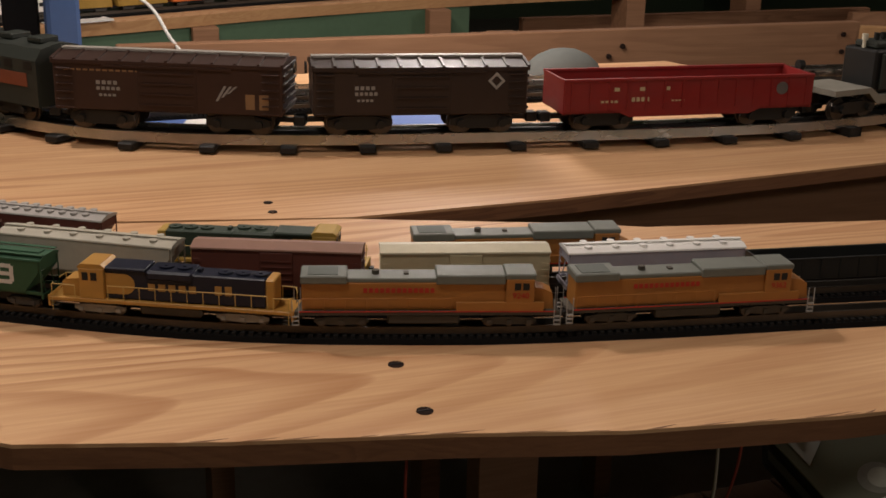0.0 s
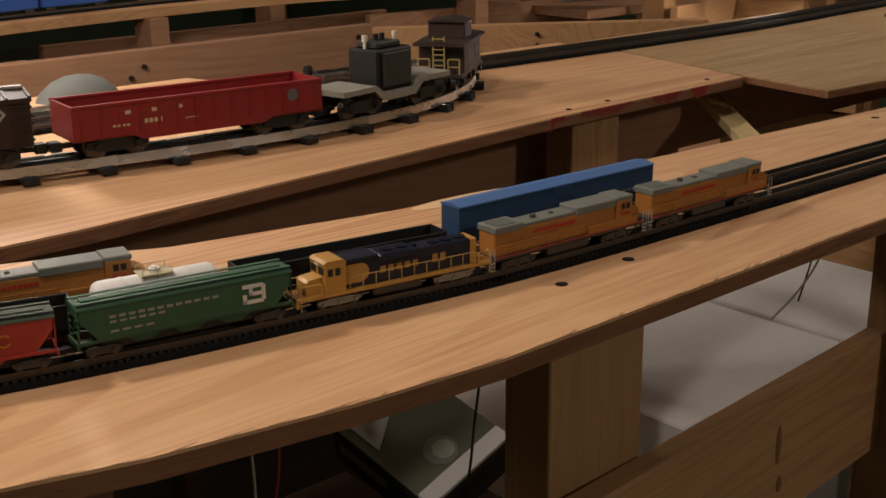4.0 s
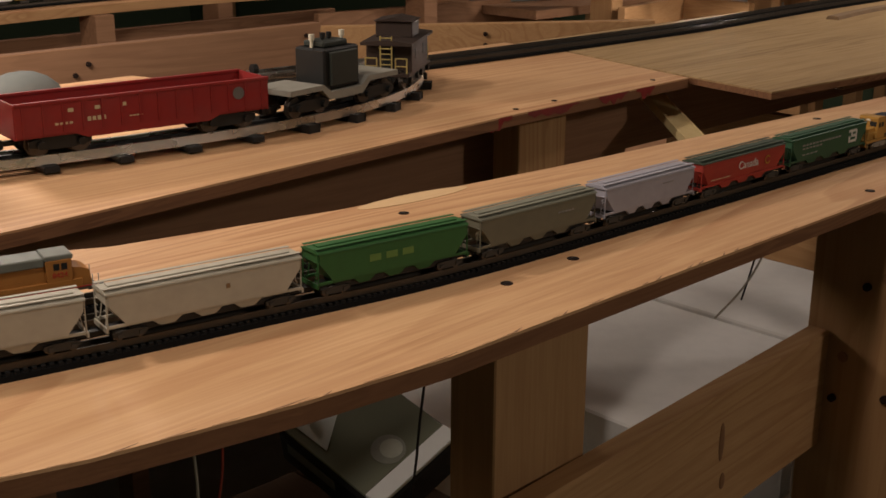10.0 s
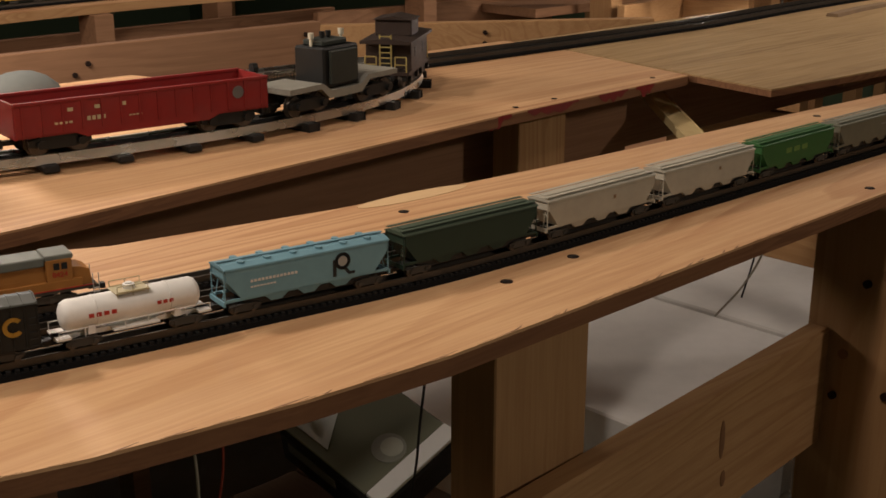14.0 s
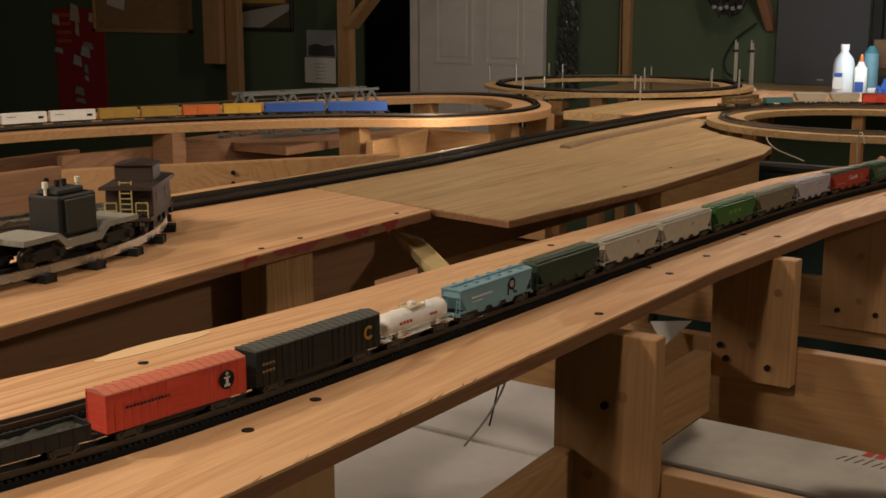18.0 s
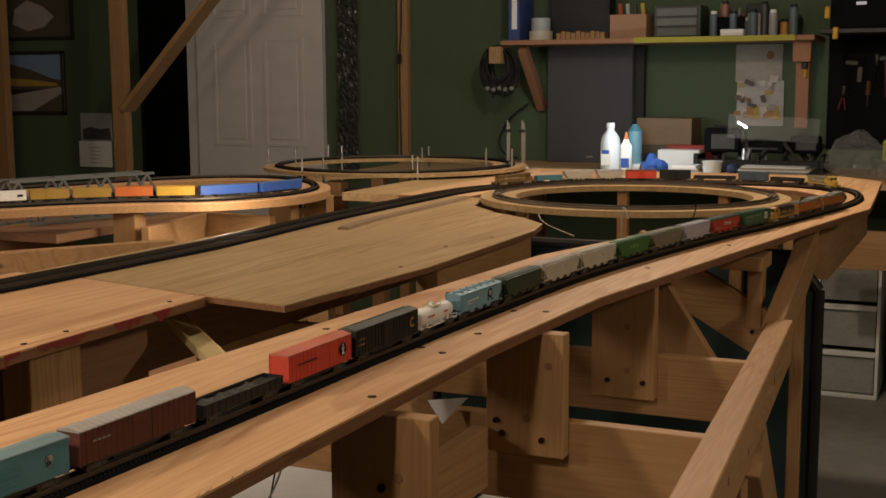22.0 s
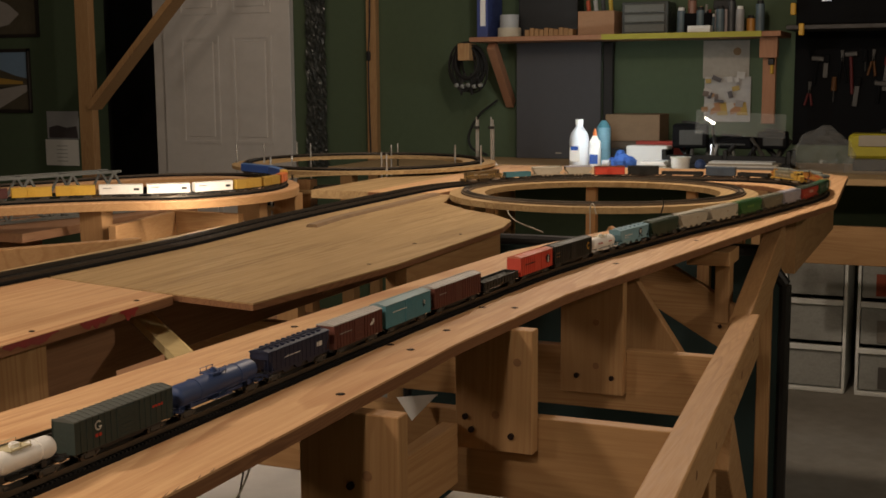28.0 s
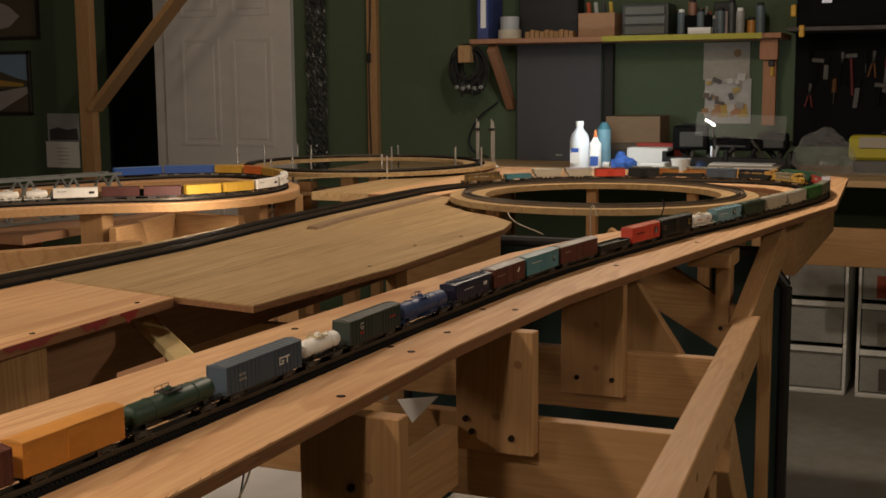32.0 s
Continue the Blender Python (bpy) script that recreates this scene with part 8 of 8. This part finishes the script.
prof = [(0.0, B_Z), (0.040, B_Z), (0.042, B_Z + 0.01), (0.042, B_Z + 0.125), (0.036, B_Z + 0.150), (0.020, B_Z + 0.172), (0.0145, B_Z + 0.180), (0.0145, B_Z + 0.186)]
rows = [[bm.verts.new((5.05 + max(r, 0.0005) * math.cos(2 * math.pi * i / 24), 1.508 + max(r, 0.0005) * math.sin(2 * math.pi * i / 24), z)) for i in range(24)] for r, z in prof]
for a, c in zip(rows, rows[1:]):
    for i in range(24):
        bm.faces.new((a[i], a[(i + 1) % 24], c[(i + 1) % 24], c[i]))
bm.faces.new(rows[0])
bm.faces.new(rows[-1])
bmesh.ops.recalc_face_normals(bm, faces=bm.faces)
part("bottle_body", bm, m, alc, smooth=True)
part("cap", cyl(BM(), (5.05, 1.508, B_Z + 0.186), (5.05, 1.508, B_Z + 0.208), 0.017, 20), BRIGHT, alc, "white cap")
part("label_panel", box(BM(), 5.0055, 5.010, 1.494, 1.536, B_Z + 0.03, B_Z + 0.095), PAPERP, alc)
part("label_stripe", box(BM(), 5.0045, 5.0056, 1.500, 1.533, B_Z + 0.078, B_Z + 0.095), BLUE, alc, "blue label stripe")
glu = thing("glue_bottle", "white glue bottle with an orange twist cap and blue label", "bottle")
part("bottle_body", box(BM(), 5.03, 5.058, 1.412, 1.462, B_Z, B_Z + 0.125, 0.010), BRIGHT, glu, smooth=True)
part("shoulder", cyl(BM(), (5.044, 1.437, B_Z + 0.124), (5.044, 1.437, B_Z + 0.140), 0.017, 18, 0.010), BRIGHT, glu)
part("cap", cyl(BM(), (5.044, 1.437, B_Z + 0.140), (5.044, 1.437, B_Z + 0.170), 0.010, 14, 0.004), ORG, glu, "orange cap")
part("label_panel", box(BM(), 5.0275, 5.0305, 1.420, 1.455, B_Z + 0.02, B_Z + 0.06), BLUE, glu)
blb = thing("spray_bottle", "light blue spray bottle behind the glue", "bottle")
part("bottle_body", cyl(BM(), (5.16, 1.43, B_Z), (5.16, 1.43, B_Z + 0.17), 0.030, 20), SKYBLUE, blb, smooth=True)
part("shoulder", cyl(BM(), (5.16, 1.43, B_Z + 0.17), (5.16, 1.43, B_Z + 0.20), 0.030, 20, 0.012), TEAL, blb)
rag = BM()
for k, (dy, dz, s) in enumerate(((0, 0.03, 0.04), (0.035, 0.02, 0.03), (-0.03, 0.025, 0.032), (0.01, 0.055, 0.022))):
    ball(rag, (5.10, 1.33 + dy, B_Z + dz), s, 1.0, 1.0, 0.85, 10)
for v in rag.verts:
    v.co += Vector((0.008 * noise.noise(v.co * 60), 0.012 * noise.noise(v.co * 60 + Vector((3, 1, 2))), 0.008 * noise.noise(v.co * 60 + Vector((7, 1, 2)))))
solid("blue_rag", rag, paint("blue_paper_towel", (0.04, 0.11, 0.36), 0.8, 0.1), "crumpled blue paper towel on the bench", "towel")
simple_box("white_carton_box", "small white carton on the bench", "box", 5.20, 5.30, 1.16, 1.34, B_Z, 1.01, PAPERP)
cbo = thing("cardboard_box", "flat brown cardboard box at the back of the bench", "box")
part("box_body", box(BM(), 5.40, 5.58, 1.24, 1.49, 1.02, 1.14, 0.002), paint("tan_card", (0.22, 0.145, 0.085), 0.8, 0.2), cbo)
for k in range(3):
    simple_box("book", "dark book in a stack under the cardboard box", "book", 5.38 + 0.004 * k, 5.60, 1.20 + 0.006 * (k % 2), 1.50 - 0.005 * k, B_Z + 0.033 * k, B_Z + 0.033 * k + 0.0325, paint("dark_book_%d" % k, ((0.06, 0.03, 0.03), (0.04, 0.045, 0.05), (0.08, 0.06, 0.04))[k], 0.5, 0.2), 0.002, "stacked books")
simple_box("red_book", "red book lying on the bench", "book", 5.33, 5.375, 1.10, 1.33, B_Z, 1.025, RED_C)
for k in range(4):
    simple_box("magazine", "pale magazine in a stack on the bench", "magazine", 5.04, 5.16, 1.12 + 0.006 * k, 1.25 - 0.004 * k, B_Z + k * 0.0085, B_Z + k * 0.0085 + 0.008, (PAPERP, GREY_W, PAPERP, BOXW)[k], 0.001, "magazine stack")
cup = thing("plastic_cup", "clear plastic cup lying on the bench", "cup")
part("cup_wall", cyl(BM(), (5.02, 1.365, B_Z + 0.02), (5.02, 1.395, B_Z + 0.022), 0.020, 16, 0.017), paint("clear_cup", (0.40, 0.38, 0.36), 0.2, 0.1), cup)
tub = thing("plastic_tub", "white plastic tub on the bench", "tub")
part("tub_wall", cyl(BM(), (5.05, 1.07, B_Z), (5.05, 1.07, B_Z + 0.05), 0.036, 22, 0.040), WHITE, tub, smooth=True)
part("tub_rim", cyl(BM(), (5.05, 1.07, B_Z + 0.05), (5.05, 1.07, B_Z + 0.056), 0.043, 22), BRIGHT, tub)
solid("tape_ball", ball(BM(), (5.04, 0.985, B_Z + 0.024), 0.024), TANKBLUE, "dull blue ball of tape on the bench", "ball", smooth=True)
tray = thing("tool_tray", "black tool tray heaped with dark parts", "tray")
part("tray_base", box(BM(), 5.18, 5.34, 0.64, 1.18, B_Z, B_Z + 0.02, 0.003), BLACK, tray)
for y0, y1 in ((0.64, 0.66), (0.90, 0.92), (1.16, 1.18)):
    part("tray_wall", box(BM(), 5.18, 5.34, y0, y1, B_Z + 0.02, B_Z + 0.078, 0.003), BLACK, tray)
for y0, y1 in ((0.66, 0.90), (0.92, 1.16)):
    part("tray_front", box(BM(), 5.18, 5.195, y0, y1, B_Z + 0.02, B_Z + 0.055, 0.003), BLACK, tray)
rnd = random.Random(3)
for k in range(18):
    y, x, z = 0.68 + rnd.random() * 0.46, 5.21 + rnd.random() * 0.1, B_Z + 0.02 + rnd.random() * 0.03
    part("loose_part", cyl(BM(), (x, y, z), (x + rnd.uniform(-0.03, 0.03), y + rnd.uniform(-0.06, 0.06), z + rnd.uniform(0.03, 0.09)), 0.006 + 0.006 * rnd.random(), 8), (BLACK, FRAME_GREY, STEEL, BLACK)[k % 4], tray)
for k, (y0, y1, z0, z1) in enumerate(((1.00, 1.15, 0.942, 1.085), (0.80, 0.985, 0.942, 1.03), (0.665, 0.79, 0.942, 1.055))):
    hb = thing("equipment_case", "black equipment case piled on the bench", "case", "black cases", pose(5.275, (y0 + y1) / 2, 0, 0, 0, (8, -6, 4)[k]))
    w = (y1 - y0) / 2
    part("case_body", box(BM(), -0.05, 0.05, -w, w, z0 + 0.06, z1 + 0.02, 0.008), FELT, hb)
    part("case_panel", box(BM(), -0.0525, -0.0505, -w * 0.7, w * 0.6, z0 + 0.075, z1 - 0.005, 0.001), paint("dim_panel_%d" % k, (0.06, 0.062, 0.058), 0.35, 0.4), hb, "dim grey front panel")
    part("case_handle", beam(BM(), (-0.03, -w * 0.5, z1 + 0.024), (-0.03, w * 0.5, z1 + 0.030), 0.010, 0.010), BLACK, hb)
for k in range(6):
    simple_box("paper_stack", "pale folder in a low stack on the bench", "paper", 4.99 + 0.003 * (k % 2), 5.10, 0.665 + 0.008 * ((k * 3) % 4), 0.955 - 0.006 * (k % 3), B_Z + 0.0068 * k, B_Z + 0.0068 * k + 0.0062, (PAPERP, GREY_W, col("dull_folder", (0.22, 0.21, 0.2), rough=0.4), PAPERP, GREY_W, PAPERP)[k], 0.001, "folders in a stack")
lampt = thing("desk_lamp", "small desk lamp with a lit tube and a clear plastic shade", "lamp")
part("lamp_arm", cyl(BM(), (5.30, 0.96, B_Z + 0.02), (5.16, 0.965, 1.115), 0.007, 10), STEEL, lampt)
part("lamp_foot", cyl(BM(), (5.30, 0.96, B_Z), (5.30, 0.96, B_Z + 0.02), 0.05, 20), BLACK, lampt)
m, nt, b = nodes_of("lit_tube")
b.inputs["Emission Color"].default_value, b.inputs["Emission Strength"].default_value = (1.0, 0.95, 0.85, 1), 9.0
part("lit_tube", cyl(BM(), (5.13, 0.985, 1.135), (5.115, 0.945, 1.112), 0.0048, 10), m, lampt, "glowing white tube")
m, nt, b = nodes_of("clear_sheet_plastic")
b.inputs["Base Color"].default_value, b.inputs["Roughness"].default_value, b.inputs["Alpha"].default_value = (0.6, 0.6, 0.57, 1), 0.12, 0.09
CLEAR = m
part("clear_shade", beam(BM(), (5.10, 1.02, 1.12), (5.14, 0.66, 1.10), 0.003, 0.10), CLEAR, lampt, "clear plastic shade")
# clear plastic bag and yellow case
m, nt, b = nodes_of("crumpled_film")
b.inputs["Base Color"].default_value, b.inputs["Roughness"].default_value, b.inputs["Alpha"].default_value = (0.55, 0.55, 0.52, 1), 0.16, 0.11
FILM = m
bag = BM()
bmesh.ops.create_icosphere(bag, subdivisions=4, radius=1.0)
for v in bag.verts:
    d = v.co.normalized()
    k = 1 + 0.22 * noise.noise(d * 2.3) + 0.14 * abs(noise.noise(d * 5 + Vector((3, 1, 2)))) - 0.10 * abs(noise.noise(d * 11 + Vector((7, 1, 2))))
    v.co = Vector((5.10 + 0.085 * k * d.x, 0.505 + 0.115 * k * d.y, B_Z + 0.07 + max(-0.069, (0.085 + 0.03 * (1 - abs(d.y))) * k * d.z)))
solid("plastic_bag", bag, FILM, "crumpled clear plastic bag on the bench", "bag")
simple_box("clear_tub", "clear plastic tub with crumpled film", "tub", 5.04, 5.16, 0.20, 0.42, B_Z, B_Z + 0.055, FILM)
yc = thing("tool_case", "yellow and black tool case on the bench", "tool case")
part("case_body", box(BM(), 5.22, 5.36, 0.02, 0.42, B_Z + 0.05, B_Z + 0.15, 0.012), paint("tool_yellow", (0.42, 0.36, 0.03), 0.4, 0.15), yc)
part("case_base", box(BM(), 5.22, 5.36, 0.02, 0.40, B_Z, B_Z + 0.05, 0.004), BLACK, yc)
part("case_panel", box(BM(), 5.212, 5.221, 0.08, 0.38, B_Z + 0.10, B_Z + 0.145, 0.002), GREY_W, yc, "grey front panel")
part("case_handle", box(BM(), 5.26, 5.30, 0.16, 0.30, B_Z + 0.15, B_Z + 0.17, 0.006), BLACK, yc)
bm = BM()
for k in range(14):
    cyl(bm, (4.76, 0.45 + 0.01 * k, 0.78 + 0.02 * noise.noise((k * 2.0, 0, 0))), (4.69, 0.50 + 0.008 * k, 0.70 + 0.04 * noise.noise((k * 3.1, 1, 0))), 0.002, 5)
solid("wire_tangle", bm, RED_W, "tangle of red wires over the bench apron", "wire")


# ---- motion of the trains ----
def car_pose(line, s, L, back=False, z=RAIL_TOP):
    a, b = line_at(line, s + 0.34 * L), line_at(line, s - 0.34 * L)
    d = a - b
    c = (a + b) / 2
    return pose(c[0], c[1], z, 0, 0, math.degrees(math.atan2(d[1], d[0])) + (180 if back else 0))


def s_of(line, x, y):
    return float(line[1][np.argmin(np.linalg.norm(line[0] - np.array((x, y)), axis=1))])


def motions():
    ts = np.arange(0, 32.01, 1.0)
    head = [(0, 1.528), (2, 1.713), (4, 1.905), (7, 2.212), (8, 2.315), (12, 2.716), (19, 3.438), (23, 3.835), (28, 4.307), (32, 4.671)]
    hs = np.interp(ts, *zip(*head)) + A_START
    for i, car in enumerate(train_a):
        mid = (OFFS_A[i] + OFFS_A[i + 1]) / 2
        walk(car, [(t, car_pose(LINE_A, h - mid, LA[i], car is back_engine)) for t, h in zip(ts, hs)])
    shift = s_of(LINE_B, *(offset_line(LINE_A[0], OFF_B)[np.argmin(np.abs(LINE_A[1] - A_START - 1.5))])) - 1.5
    for i, car in enumerate(train_b):
        mid = (MARK_B[i] + MARK_B[i + 1]) / 2
        tb = np.arange(0, 32.01, 2.0)
        walk(car, [(t, car_pose(LINE_B, mid + shift + 0.039 - 0.0945 * t, LB[i])) for t in tb])
    lead = [(0, 0.326), (1.5, 0.461), (17.5, 1.940), (19, 2.071), (23, 2.420), (25, 2.594), (28, 2.845), (32, 3.205)]
    off = -0.280
    for car, L in train_c:
        off += L / 2
        ls = np.interp(ts, *zip(*lead)) + C_START
        walk(car, [(t, car_pose(LINE_C, l - off, L)) for t, l in zip(ts, ls)])
        off += L / 2


motions()
